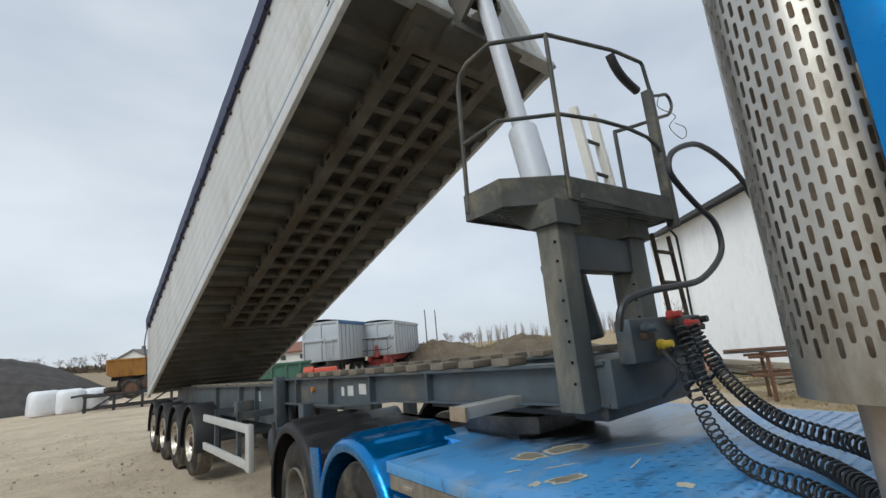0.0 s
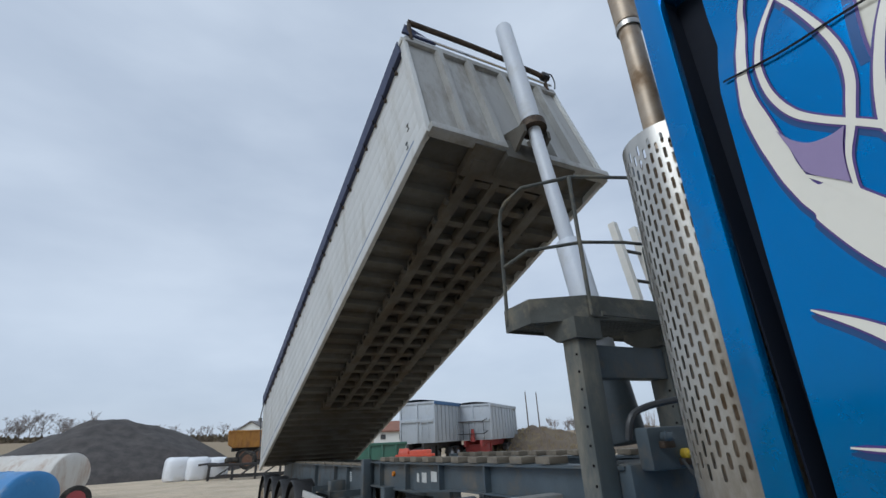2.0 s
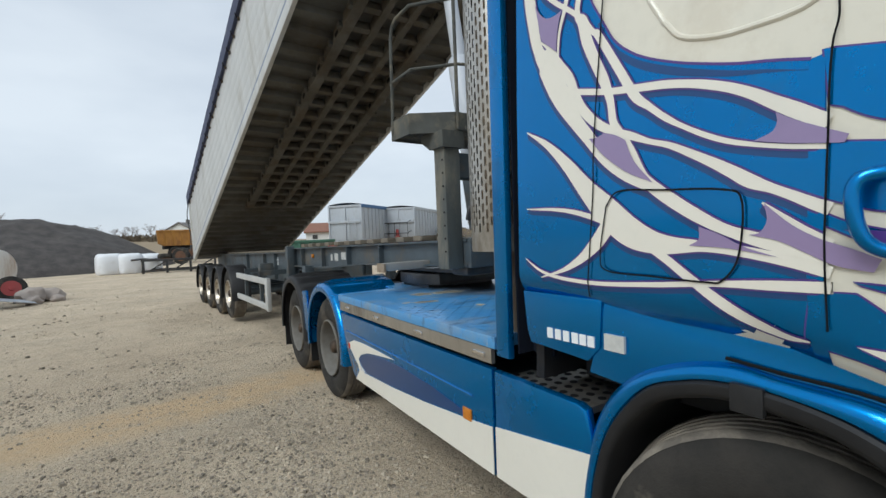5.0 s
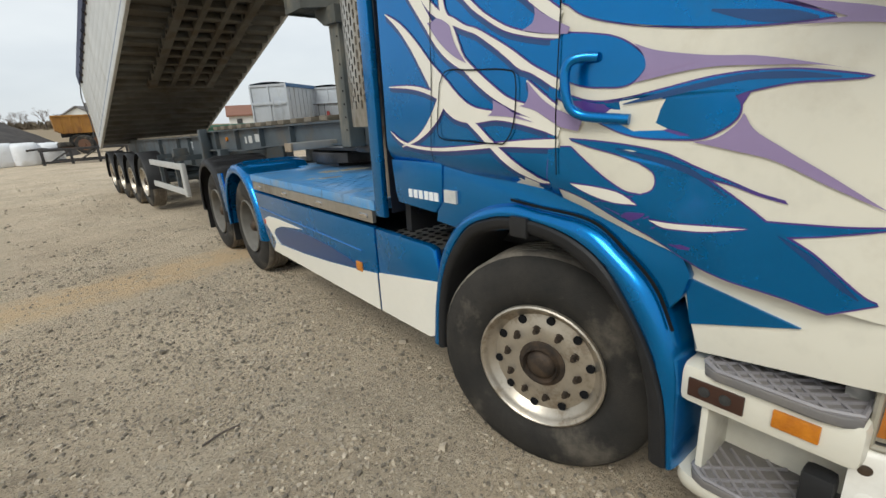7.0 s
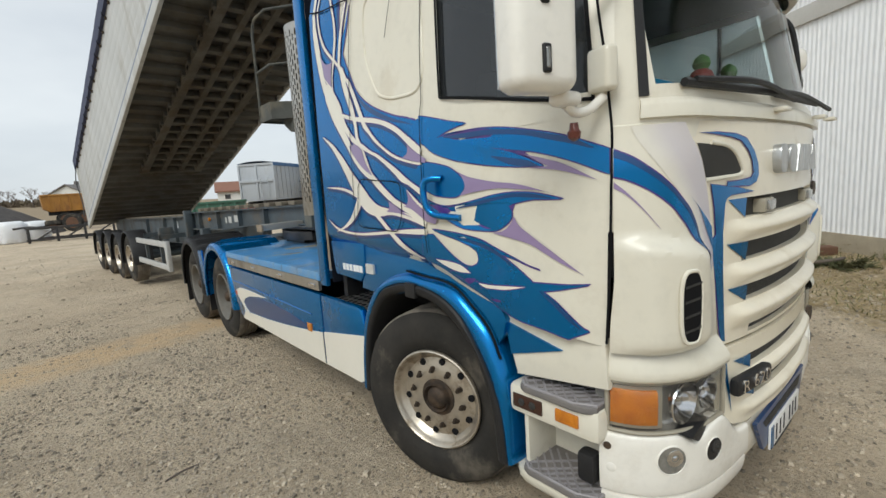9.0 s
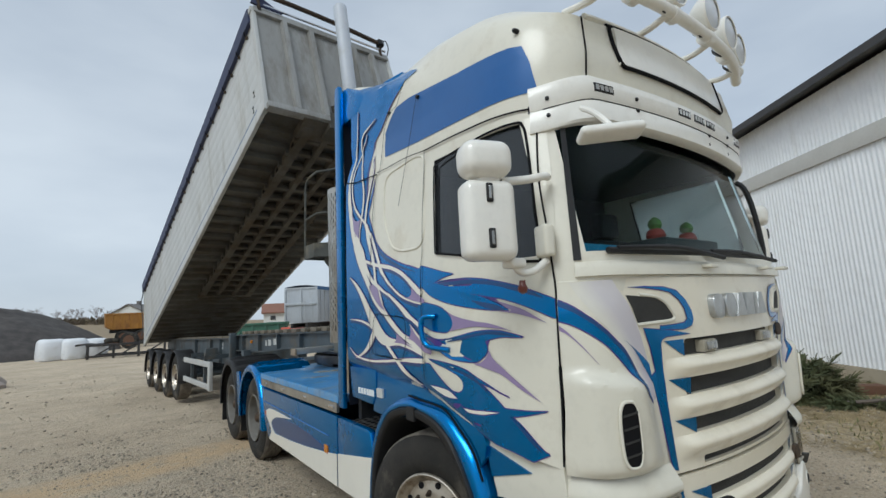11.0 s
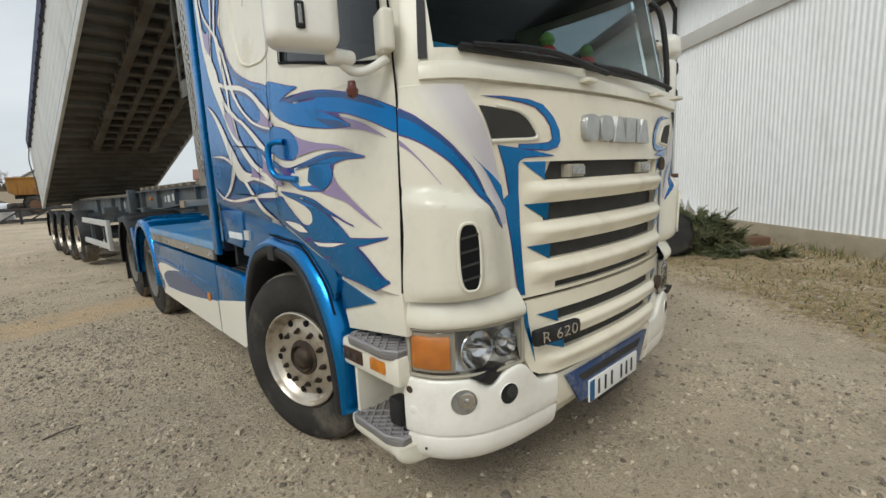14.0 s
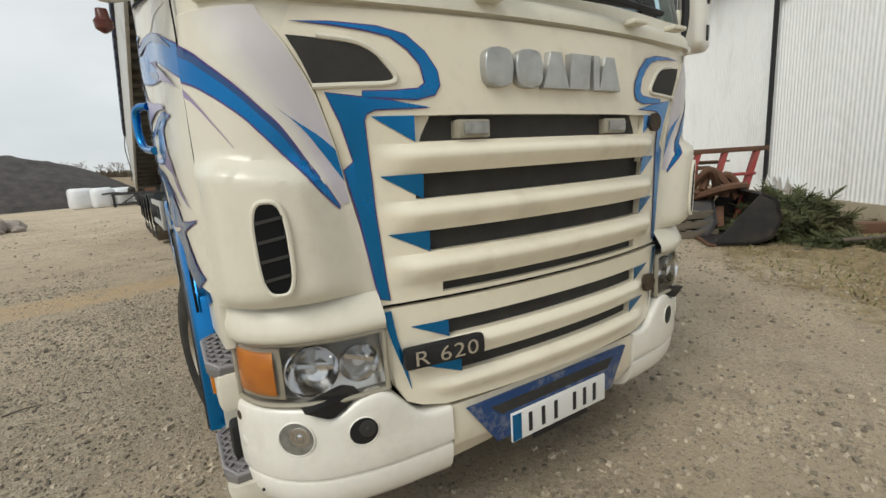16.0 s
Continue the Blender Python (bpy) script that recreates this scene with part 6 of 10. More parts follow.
# ---- roof rear and side wings behind the cab ----
bm = B(); prism(bm, [(-1.08, 3.3), (-1.05, 3.72), (-0.9, 3.84), (0.9, 3.84), (1.05, 3.72), (1.08, 3.3)], "y", 0.55, 1.05, 0.03); part("roof_spoiler", bm, BLUE, truck, "blue rear roof spoiler")
for s in (-1, 1):
    bm = B(); prism(bm, [(1.125, 1.075), (1.22, 1.075), (1.178, 3.8), (1.16, 3.86), (1.1, 3.86), (1.072, 3.8)], "x", s * 1.222 - 0.02, s * 1.222 + 0.02, 0.01); part("side_wing", bm, BLUE, truck, "narrow blue side wing behind the cab")
    bm = B(); prism(bm, [(1.168, 3.5), (1.165, 3.8), (1.13, 3.85), (0.98, 3.8), (0.8, 3.71), (0.66, 3.6), (0.82, 3.5)], "x", s * 1.085 - 0.118, s * 1.085 + 0.118, 0.04); part("wing_cap", bm, BLUE, truck, "rounded blue cap over the side wing")
    # added dark sheets that close the gap and stand in for its shade
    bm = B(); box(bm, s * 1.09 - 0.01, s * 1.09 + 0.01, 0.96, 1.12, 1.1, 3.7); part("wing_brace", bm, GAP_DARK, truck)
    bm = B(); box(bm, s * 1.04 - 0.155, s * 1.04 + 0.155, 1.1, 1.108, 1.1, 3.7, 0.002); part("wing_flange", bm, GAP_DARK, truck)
    bm = B(); prism(bm, [(0.585, 1.42), (1.03, 1.42), (1.01, 1.24), (0.99, 1.185), (0.66, 1.165), (0.6, 1.23)], "x", s * 1.205 - 0.012, s * 1.205 + 0.012, 0.006); part("rear_valance", bm, BLUE, truck, "blue lower rear cab panel")
bm = B(); prism(bm, [(0.98, 1.0), (1.03, 1.0), (0.93, 3.6), (0.88, 3.6)], "x", -1.15, 1.15); part("cab_rear_wall", bm, BLACK, truck)
# registration mark on the flank, as plain bars
for k in range(3):
    for y in (0.845 - k * 0.046, 0.705 - k * 0.041):
        bm = B(); box(bm, -1.2215, -1.216, y, y + 0.033, 1.226, 1.27); part("letter_bar", bm, MESH_INK, truck)
bm = B(); box(bm, -1.223, -1.21, 0.486, 0.574, 1.23, 1.292); part("type_sticker", bm, STICKER, truck)

# ---- front arches and lower cab ----
def arch(bm, x0, x1, r0, r1, a0, a1, cy, cz, n=36, sy=1.0):
    """A wheel arch with a rounded outer section."""
    rings, g = [], 1 if x1 > x0 else -1
    if x1 < 0:
        g = -1
    w = r1 - r0
    for k in range(n + 1):
        a = radians(a0 + (a1 - a0) * k / n)
        c, s = math.cos(a), math.sin(a)
        sec = ((x0, r0), (x1 - g * 0.012, r0), (x1 - g * 0.003, r0 + w * 0.06), (x1, r0 + w * 0.2), (x1 - g * w * 0.03, r0 + w * 0.5), (x1 - g * w * 0.14, r0 + w * 0.76), (x1 - g * w * 0.34, r0 + w * 0.93), (x1 - g * w * 0.6, r1), (x0, r1))
        rings.append([Vector((x, cy + sy * r * c, cz + r * s)) for x, r in sec])
    skin(bm, rings)


LIP_OUT = [(0.65, 0.42), (0.647, 0.503), (0.617, 0.73), (0.538, 0.949), (0.391, 1.131), (0.238, 1.199), (0.122, 1.221), (-0.02, 1.221), (-0.181, 1.188), (-0.315, 1.114), (-0.423, 0.983), (-0.511, 0.836), (-0.57, 0.66), (-0.597, 0.43)]
LIP_IN = [(0.61, 0.42), (0.605, 0.503), (0.575, 0.72), (0.5, 0.92), (0.36, 1.085), (0.22, 1.148), (0.11, 1.168), (0.0, 1.163), (-0.138, 1.139), (-0.255, 1.08), (-0.36, 1.0), (-0.444, 0.877), (-0.505, 0.68), (-0.53, 0.43)]
WING_OUT = [(0.735, 0.42), (0.72, 0.503), (0.69, 0.7), (0.625, 0.96), (0.5, 1.13), (0.326, 1.234), (0.13, 1.284), (0.0, 1.272), (-0.25, 1.25), (-0.395, 1.158), (-0.5, 1.06), (-0.565, 0.93), (-0.605, 0.765), (-0.622, 0.43)]


def fender(bm, s, x_in, inner, outer, section):
    """A wheel arch between two outlines; section: pairs of the place across the width and the outer x."""
    a, b = smooth_path(inner, 6), smooth_path(outer, 6)
    rings = []
    for p, q in zip(a, b):
        rings.append([Vector((s * x, *(p + (q - p) * f))) for f, x in ((0.0, x_in), *section, (1.0, x_in))])
    skin(bm, rings)


for s in (-1, 1):
    bm = B(); fender(bm, s, 0.8, LIP_OUT, WING_OUT, ((0.0, 1.24), (0.1, 1.249), (0.3, 1.251), (0.55, 1.246), (0.75, 1.232), (0.92, 1.205), (1.0, 1.17))); part("front_arch", bm, BLUE, truck, "glossy blue front wheel arch")
    bm = B(); fender(bm, s, 0.44, LIP_IN, LIP_OUT, ((0.0, 1.235), (0.12, 1.25), (0.4, 1.258), (0.85, 1.258), (1.0, 1.248))); part("arch_lip", bm, BLACK, truck, "black rubber arch lip")
    bm = B(); box(bm, s * 0.45 - 0.01, s * 0.45 + 0.01, -0.65, 0.78, 0.4, 1.25); part("inner_wing", bm, BLACK, truck)
    bm = B(); tube(bm, [(s * 1.222, y, z + 0.008) for y, z in WING_OUT[6:12]], 0.006, 6); part("arch_joint", bm, SEAM, truck)
    bm = B(); prism(bm, [(-0.5, 0.95), (-0.575, 1.05), (-0.595, 1.13), (-0.565, 1.195), (-0.5, 1.245), (-0.4, 1.29), (-0.1, 1.38), (0.58, 1.42), (0.66, 1.12), (0.4, 1.1), (0, 1.2), (-0.4, 1.12)], "x", s * 1.19 - 0.02, s * 1.19 + 0.02, 0.008); part("arch_filler", bm, BLUE, truck)
    bm = B(); box(bm, s * 1.252 - 0.014, s * 1.252 + 0.014, 0.015, 0.105, 1.15, 1.235, 0.008); part("arch_clip", bm, BLACK, truck)
    bm = B(); prism(bm, [(-1.07, 1.13), (-0.52, 1.22), (-0.6, 1.0), (-0.62, 0.87), (-1.08, 0.93)], "x", s * 1.16 - 0.02, s * 1.16 + 0.02, 0.01); part("step_panel", bm, CREAM, truck, "cream panel above the entry steps")
    bm = B(); prism(bm, [(-0.57, 1.12), (-0.88, 1.045), (-0.6, 0.965)], "x", s * 1.184 - 0.004, s * 1.184 + 0.004); part("blue_wedge", bm, BLUE, truck)

# ---- entry steps ----
for s in (-1, 1):
    bm = B(); box(bm, s * 1.14 - 0.08, s * 1.14 + 0.08, -1.06, -0.6, 0.7, 0.84, 0.03); part("step_riser", bm, CREAM, truck, "cream step riser")
    bm = B()
    tray = [(0.97, -0.6), (1.12, -0.6), (1.19, -0.615), (1.222, -0.66), (1.23, -0.74), (1.23, -0.95), (1.215, -1.06), (0.97, -1.06)]
    skin(bm, [[Vector((s * (x - i if x > 1 else x), y, z)) for x, y in smooth_path(tray, 4)] for z, i in ((0.33, 0.1), (0.338, 0.05), (0.355, 0.022), (0.38, 0.006), (0.41, 0.0), (0.428, 0.003))])
    part("lower_step_tray", bm, CREAM, truck, "cream sill under the lower step")
    bm = B(); box(bm, s * 0.95 - 0.04, s * 0.95 + 0.04, -1.1, -0.62, 0.42, 1.0); part("step_well", bm, CREAM, truck)
    bm = B(); box(bm, s * 1.07 - 0.125, s * 1.07 + 0.125, -0.69, -0.668, 0.43, 0.72, 0.004); part("step_well_end", bm, CREAM, truck)
    for z, d in ((0.855, 0.2), (0.455, 0.24)):
        bm = B(); prism(bm, [(s * (1.22 - d), -0.66), (s * 1.19, -0.66), (s * 1.222, -0.675), (s * 1.238, -0.71), (s * 1.24, -0.96), (s * 1.232, -1.01), (s * 1.205, -1.045), (s * (1.22 - d), -1.05)], "z", z - 0.03, z, 0.006); tread = part("step_tread", bm, TREAD_DARK, truck, "grey step with raised diamond ribs")
        bm = B()
        for k in range(8):
            for dirn in (-1, 1):
                y0 = -0.675 - k * 0.05
                y1 = y0 + dirn * d * 0.85
                y1c = min(-0.668, max(-1.035, y1))
                tt = (y1c - y0) / (y1 - y0)
                xo = 1.228 if -0.98 < y0 < -0.7 else 1.2
                tube(bm, [(s * xo, y0, z + 0.004), (s * (xo - d * 0.85 * tt), y1c, z + 0.004)], 0.006, 4, smooth=False)
        tube(bm, [(s * (1.22 - d), -0.664, z + 0.003), (s * 1.19, -0.664, z + 0.003), (s * 1.23, -0.71, z + 0.003), (s * 1.233, -0.96, z + 0.003), (s * 1.2, -1.04, z + 0.003), (s * (1.22 - d), -1.045, z + 0.003)], 0.008, 6, smooth=False)
        part("rib", bm, TREAD, tread)
    bm = B(); box(bm, s * 1.222 - 0.005, s * 1.222 + 0.005, -0.79, -0.63, 0.735, 0.8, 0.004); mk = part("marker_plate", bm, MARKER_BROWN, truck, "dark brown side marker plate")
    for y in (-0.74, -0.68):
        bm = B(); lathe(bm, (s * 1.226, y, 0.768), (s, 0, 0), [(0, 0.018), (0.006, 0.016), (0.008, 0.004)], 14); part("marker_lens", bm, GREY_PLASTIC, mk)
    bm = B(); box(bm, s * 1.222 - 0.008, s * 1.222 + 0.008, -0.97, -0.86, 0.745, 0.8, 0.005); part("side_indicator", bm, AMBER, truck, "amber side indicator")
bm = B(); box(bm, -1.2, -1.13, -1.02, -0.94, 0.5, 0.63, 0.02); part("rubber_buffer", bm, BLACK, truck)

# ---- front panel with slats ----
def front_y(x, z):
    bow = float(np.interp(z, [1.5, 1.8], [0.1, 0.07]))
    return -1.4 + bow * (abs(x) / 0.8) ** 2.2 + 0.05 * max(0, z - 1.7)


def panel_edge(z):
    return float(np.interp(z, [1.08, 1.3, 1.41, 1.53, 1.63, 1.7, 1.77, 1.85, 1.91], [0.727, 0.765, 0.79, 0.812, 0.84, 0.86, 0.895, 0.94, 0.985]))


def face_sheet(zs, edge, y_of, thick=0.05, nx=24, cut=None):
    """A curved front sheet between two edges, with thickness; cut(x, z) drops faces."""
    bm = B()
    grid = []
    for z in zs:
        e = edge(z)
        grid.append([bm.verts.new((e * (2 * k / nx - 1), y_of(e * (2 * k / nx - 1), z), z)) for k in range(nx + 1)])
    for a, b in zip(grid, grid[1:]):
        for k in range(nx):
            c = (a[k].co + b[k + 1].co) / 2
            if not cut or not cut(c.x, c.z):
                bm.faces.new((a[k], a[k + 1], b[k + 1], b[k]))
    r = bmesh.ops.extrude_face_region(bm, geom=bm.faces[:])
    for g in r["geom"]:
        if isinstance(g, bmesh.types.BMVert):
            g.co.y += thick
    return bm


SLATS = [(1.63, 1.55, 0.59), (1.45, 1.37, 0.575), (1.265, 1.195, 0.565), (1.085, 1.05, 0.53)]


BAR = [(0.0, 0.0), (0.004, -0.006), (0.016, -0.022), (0.03, -0.037), (0.042, -0.043), (0.055, -0.041), (0.08, -0.024), (0.105, -0.006), (0.12, 0.0)]


def slat_profile(z):
    """Each cream bar swells out below its dark slot: a sloping top, a soft ridge and a long underside."""
    for top, low, _ in SLATS:
        if low - 0.005 <= z <= top + 0.005:
            return 0.0
        if low - 0.12 < z < low and low > 1.1:
            return float(np.interp(low - z, [p[0] for p in BAR], [p[1] for p in BAR]))
    return 0.0


def hood_y(x, z):
    inner = max(0.0, min(1.0, (0.71 - abs(x)) / 0.13))
    inner = inner * inner * (3 - 2 * inner)
    return front_y(x, z) + slat_profile(z) * inner


zs = sorted({1.035, 1.045, 1.1, 1.65, 1.7, 1.76, 1.82, 1.87, 1.91, 1.93} | {v for t, l, _ in SLATS for v in (t, l, t + 0.006)} | {round(l - d, 4) for t, l, _ in SLATS[:3] for d, _ in BAR[1:]} | {1.046})
def in_slot(table):
    return lambda x, z: any(low < z < top and abs(x) < e for top, low, e in table)


part("hood_panel", face_sheet(zs, panel_edge, hood_y, 0.03, 48, in_slot(SLATS)), HOOD_CREAM, truck, "cream front panel with sculpted bars")
LOW = [(0.95, 0.89, 0.52), (0.8, 0.75, 0.48)]


def low_y(x, z):
    inner = max(0.0, min(1.0, (0.62 - abs(x)) / 0.1))
    d = 0.0
    for top, low, _ in LOW:
        if low - 0.004 <= z <= top + 0.004:
            d = 0.0
        elif low - 0.085 < z < low:
            d = float(np.interp(low - z, [0.0, 0.004, 0.015, 0.028, 0.04, 0.065, 0.085], [0.0, -0.004, -0.016, -0.026, -0.027, -0.012, 0.0]))
    return front_y(x, z) + d * inner - 0.005


def low_edge(z):
    return float(np.interp(z, [0.635, 0.65, 0.68, 0.745, 0.87, 1.02], [0.5, 0.6, 0.67, 0.705, 0.73, 0.745]))


part("lower_grille_panel", face_sheet([0.64, 0.66, 0.685, 0.71, 0.722, 0.735, 0.746, 0.75, 0.8, 0.806, 0.825, 0.85, 0.862, 0.875, 0.886, 0.89, 0.95, 0.958, 0.98, 1.0, 1.02], low_edge, low_y, 0.03, 48, in_slot(LOW)), HOOD_CREAM, truck, "cream lower grille panel")
for (top, low, e), off in [(v, 0.03) for v in SLATS[:3]] + [(SLATS[3], 0.022)] + [(v, 0.022) for v in LOW]:
    bm = B()
    n = 16
    rows = [[bm.verts.new((x, front_y(x, (top + low) / 2) + off, z)) for x in ((e + 0.03) * (2 * k / n - 1) for k in range(n + 1))] for z in (low - 0.012, top + 0.012)]
    for k in range(n):
        bm.faces.new((rows[0][k], rows[0][k + 1], rows[1][k + 1], rows[1][k]))
    r = bmesh.ops.extrude_face_region(bm, geom=bm.faces[:])
    for g in r["geom"]:
        if isinstance(g, bmesh.types.BMVert):
            g.co.y += 0.01
    part("grille_slat", bm, GREY_PLASTIC, truck, "dark mesh grille opening")
    if top > 1.1 or top < 1.0:
        for s in (-1, 1):
            bm = B()
            q = 8
            rows = [[bm.verts.new((s * x, (hood_y if z > 1.03 else low_y)(x, z) - 0.004, z)) for z in (top, top + (low - top) * (1 - k / q))] for k, x in ((k, e - 0.012 + 0.135 * k / q) for k in range(q))]
            tip = bm.verts.new((s * (e + 0.123), (hood_y if top > 1.03 else low_y)(e + 0.123, top) - 0.004, top))
            for a, b in zip(rows, rows[1:]):
                bm.faces.new((a[0], a[1], b[1], b[0]))
            bm.faces.new((rows[-1][0], rows[-1][1], tip))
            part("slat_wedge", bm, BLUE, truck, "blue pointed slat end")


def front_decal(name, pts, mat, lift=0.006, label=""):
    """A tapered painted line on the front panel: x, z, width."""
    path = smooth_path(pts, 8)
    for s in (-1, 1):
        bm = B()
        rows = []
        for k, p in enumerate(path):
            d = path[min(k + 1, len(path) - 1)] - path[max(k - 1, 0)]
            d = d[:2] / max(1e-6, math.hypot(d[0], d[1]))
            row = []
            for q in (-1, 1):
                x, z = p[0] + q * d[1] * p[2] / 2, p[1] - q * d[0] * p[2] / 2
                row.append(bm.verts.new((s * x, (hood_y if z > 1.05 else low_y)(x, z) - lift, z)))
            rows.append(row)
        for a, b in zip(rows, rows[1:]):
            bm.faces.new((a[0], a[1], b[1], b[0]))
        part(name, bm, mat, truck, label)


def front_poly(name, poly, mat, lift, label=""):
    for s in (-1, 1):
        bm = B()
        f = bm.faces.new([bm.verts.new((x, z, 0)) for x, z in poly])
        f.normal_update()
        bmesh.ops.triangulate(bm, faces=[f], ngon_method="EAR_CLIP")
        for k in range(1, 36):
            bmesh.ops.bisect_plane(bm, geom=bm.verts[:] + bm.edges[:] + bm.faces[:], plane_co=(k * 0.03, 0, 0), plane_no=(1, 0, 0))
        for z in (1.3, 1.5, 1.6, 1.7, 1.8):
            bmesh.ops.bisect_plane(bm, geom=bm.verts[:] + bm.edges[:] + bm.faces[:], plane_co=(0, z, 0), plane_no=(0, 1, 0))
        for v in bm.verts:
            x, z = v.co.x, v.co.y
            v.co = Vector((s * x, front_y(x, z) - lift, z))
        part(name, bm, mat, truck, label)


EYE = [(0.914, 1.888), (0.806, 1.888), (0.674, 1.882), (0.59, 1.864), (0.53, 1.816), (0.494, 1.762), (0.488, 1.72), (0.506, 1.692), (0.566, 1.678), (0.686, 1.684), (0.734, 1.684), (0.734, 1.7), (0.638, 1.702), (0.56, 1.708), (0.536, 1.726), (0.548, 1.78), (0.584, 1.822), (0.638, 1.858), (0.71, 1.872), (0.806, 1.883)]
SIDE = [(0.838, 1.698), (0.734, 1.684), (0.66, 1.676), (0.524, 1.654), (0.698, 1.65), (0.726, 1.638), (0.734, 1.618), (0.724, 1.444), (0.722, 1.342), (0.707, 1.12), (0.7, 1.05), (0.728, 1.06), (0.738, 1.102), (0.772, 1.342), (0.792, 1.432), (0.8, 1.475), (0.77, 1.5), (0.8, 1.612)]
for shape in (EYE, SIDE):
    front_poly("pinstripe", grown(shape, 0.004), PURPLE_LINE, 0.0035)
front_poly("blue_line", EYE, BLUE, 0.005, "blue painted line round the corner duct")
front_poly("blue_line", SIDE, BLUE, 0.0055, "blue painted line down the hood edge")
front_decal("blue_line", [(0.715, 1.015, 0.026), (0.7, 0.92, 0.022), (0.675, 0.82, 0.014), (0.655, 0.73, 0.002)], BLUE, 0.006)
DUCT = [(0.928, 1.852), (0.848, 1.846), (0.746, 1.834), (0.692, 1.81), (0.656, 1.774), (0.634, 1.742), (0.65, 1.73), (0.76, 1.725), (0.868, 1.72), (0.893, 1.782)]
front_poly("corner_duct", DUCT, GREY_PLASTIC, 0.0025, "dark mesh air duct in the hood corner")
for s in (-1, 1):
    bm = B(); tube(bm, [(s * x, front_y(x, z) - 0.001, z) for x, z in grown(DUCT[:9], 0.006)[1:9]], 0.009, 8, 4); part("duct_rim", bm, CREAM, truck)
# makers' lettering as plain raised shapes: rounded blocks, leaning blocks and wedges
for x0, x1, kind in ((-0.345, -0.228, "round"), (-0.218, -0.098, "round"), (-0.098, 0.032, "wedge"), (0.034, 0.15, "lean"), (0.165, 0.2, "bar"), (0.2, 0.33, "wedge")):
    xm, w, z0, z1 = (x0 + x1) / 2 + 0.012, x1 - x0, 1.715, 1.84
    if kind == "round":
        poly = [(xm + w / 2 * math.copysign(abs(math.cos(a)) ** 0.6, math.cos(a)), (z0 + z1) / 2 + (z1 - z0) / 2 * math.copysign(abs(math.sin(a)) ** 0.6, math.sin(a))) for a in (2 * math.pi * k / 20 for k in range(20))]
    elif kind == "wedge":
        poly = [(xm - w / 2, z0), (xm + w / 2, z0), (xm + w * 0.2, z1), (xm - w * 0.2, z1)]
    elif kind == "lean":
        poly = [(xm - w / 2, z0), (xm + w / 2 - 0.01, z0), (xm + w / 2, z1), (xm - w / 2 + 0.01, z1)]
    else:
        poly = [(xm - w / 2, z0), (xm + w / 2, z0), (xm + w / 2, z1), (xm - w / 2, z1)]
    y = front_y(xm, 1.78)
    bm = B(); prism(bm, poly, "y", y - 0.03, y + 0.01, 0.006); part("badge_block", bm, BADGE_GREY, truck, "raised grey metal block of the front lettering")
for x in (-0.37, 0.345):
    bm = B(); box(bm, x - 0.065, x + 0.065, -1.392, -1.33, 1.555, 1.615, 0.008); gp = part("grille_lamp", bm, LAMP_SEAL, truck, "grey marker lamp on the grille")
    bm = B(); box(bm, x - 0.045, x + 0.055, -1.402, -1.39, 1.563, 1.607, 0.006); part("lens", bm, FOG_GLASS, gp)
bm = B(); cyl(bm, (0.67, -1.36, 1.6), (0.67, -1.345, 1.6), 0.04, seg=20); part("round_badge", bm, DARK_IRON, truck)
bm = B(); box(bm, -0.69, -0.39, -1.412, -1.37, 0.81, 0.888, 0.02); badge = part("model_badge", bm, BLACK, truck, "black model badge")
badge.matrix_basis = Matrix.Translation((-0.54, -1.392, 0)) @ Matrix.Rotation(radians(-9), 4, "Z") @ Matrix.Translation((0.54, 1.397, 0))
bm = B(); cyl(bm, (0.62, -1.38, 0.86), (0.62, -1.36, 0.86), 0.045, seg=6); part("shield_badge", bm, DARK_IRON, truck)
txt = bpy.data.curves.new("badge_text", "FONT")
txt.body, txt.size, txt.extrude, txt.align_x, txt.align_y = "R 620", 0.074, 0.004, "CENTER", "CENTER"
txt.space_character, txt.offset = 1.1, 0.0
tob = new("badge_text", txt)
txt.materials.append(CHROME)
tob.parent = badge
tob.matrix_basis = Matrix.Translation((-0.54, -1.413, 0.849)) @ Matrix.Rotation(radians(90), 4, "X") @ Matrix.Diagonal((1.25, 1, 1, 1))

# ---- corner deflectors, headlamps, bumper ----
def corner_loft(bm, rows):
    """rows: (z, list of (x, y)) outlines from the hood edge round to the flank, joined to a solid shell."""
    sm = [[Vector((p[0], p[1], z)) for p in smooth_path([(x, y) for x, y in pts], 5)] for z, pts in rows]
    grid = [[bm.verts.new(p) for p in r] for r in sm]
    for a, b in zip(grid, grid[1:]):
        for k in range(len(a) - 1):
            bm.faces.new((a[k], a[k + 1], b[k + 1], b[k]))


def edge_u(z):
    """How far round the corner the hood's edge lies."""
    lo, hi = -1.75, -1.0
    for _ in range(24):
        mid = (lo + hi) / 2
        if -flank(mid, z).x > panel_edge(z) + 0.005:
            hi = mid
        else:
            lo = mid
    return lo


def smooth_step(v, a, b):
    t = max(0.0, min(1.0, (v - a) / (b - a)))
    return t * t * (3 - 2 * t)


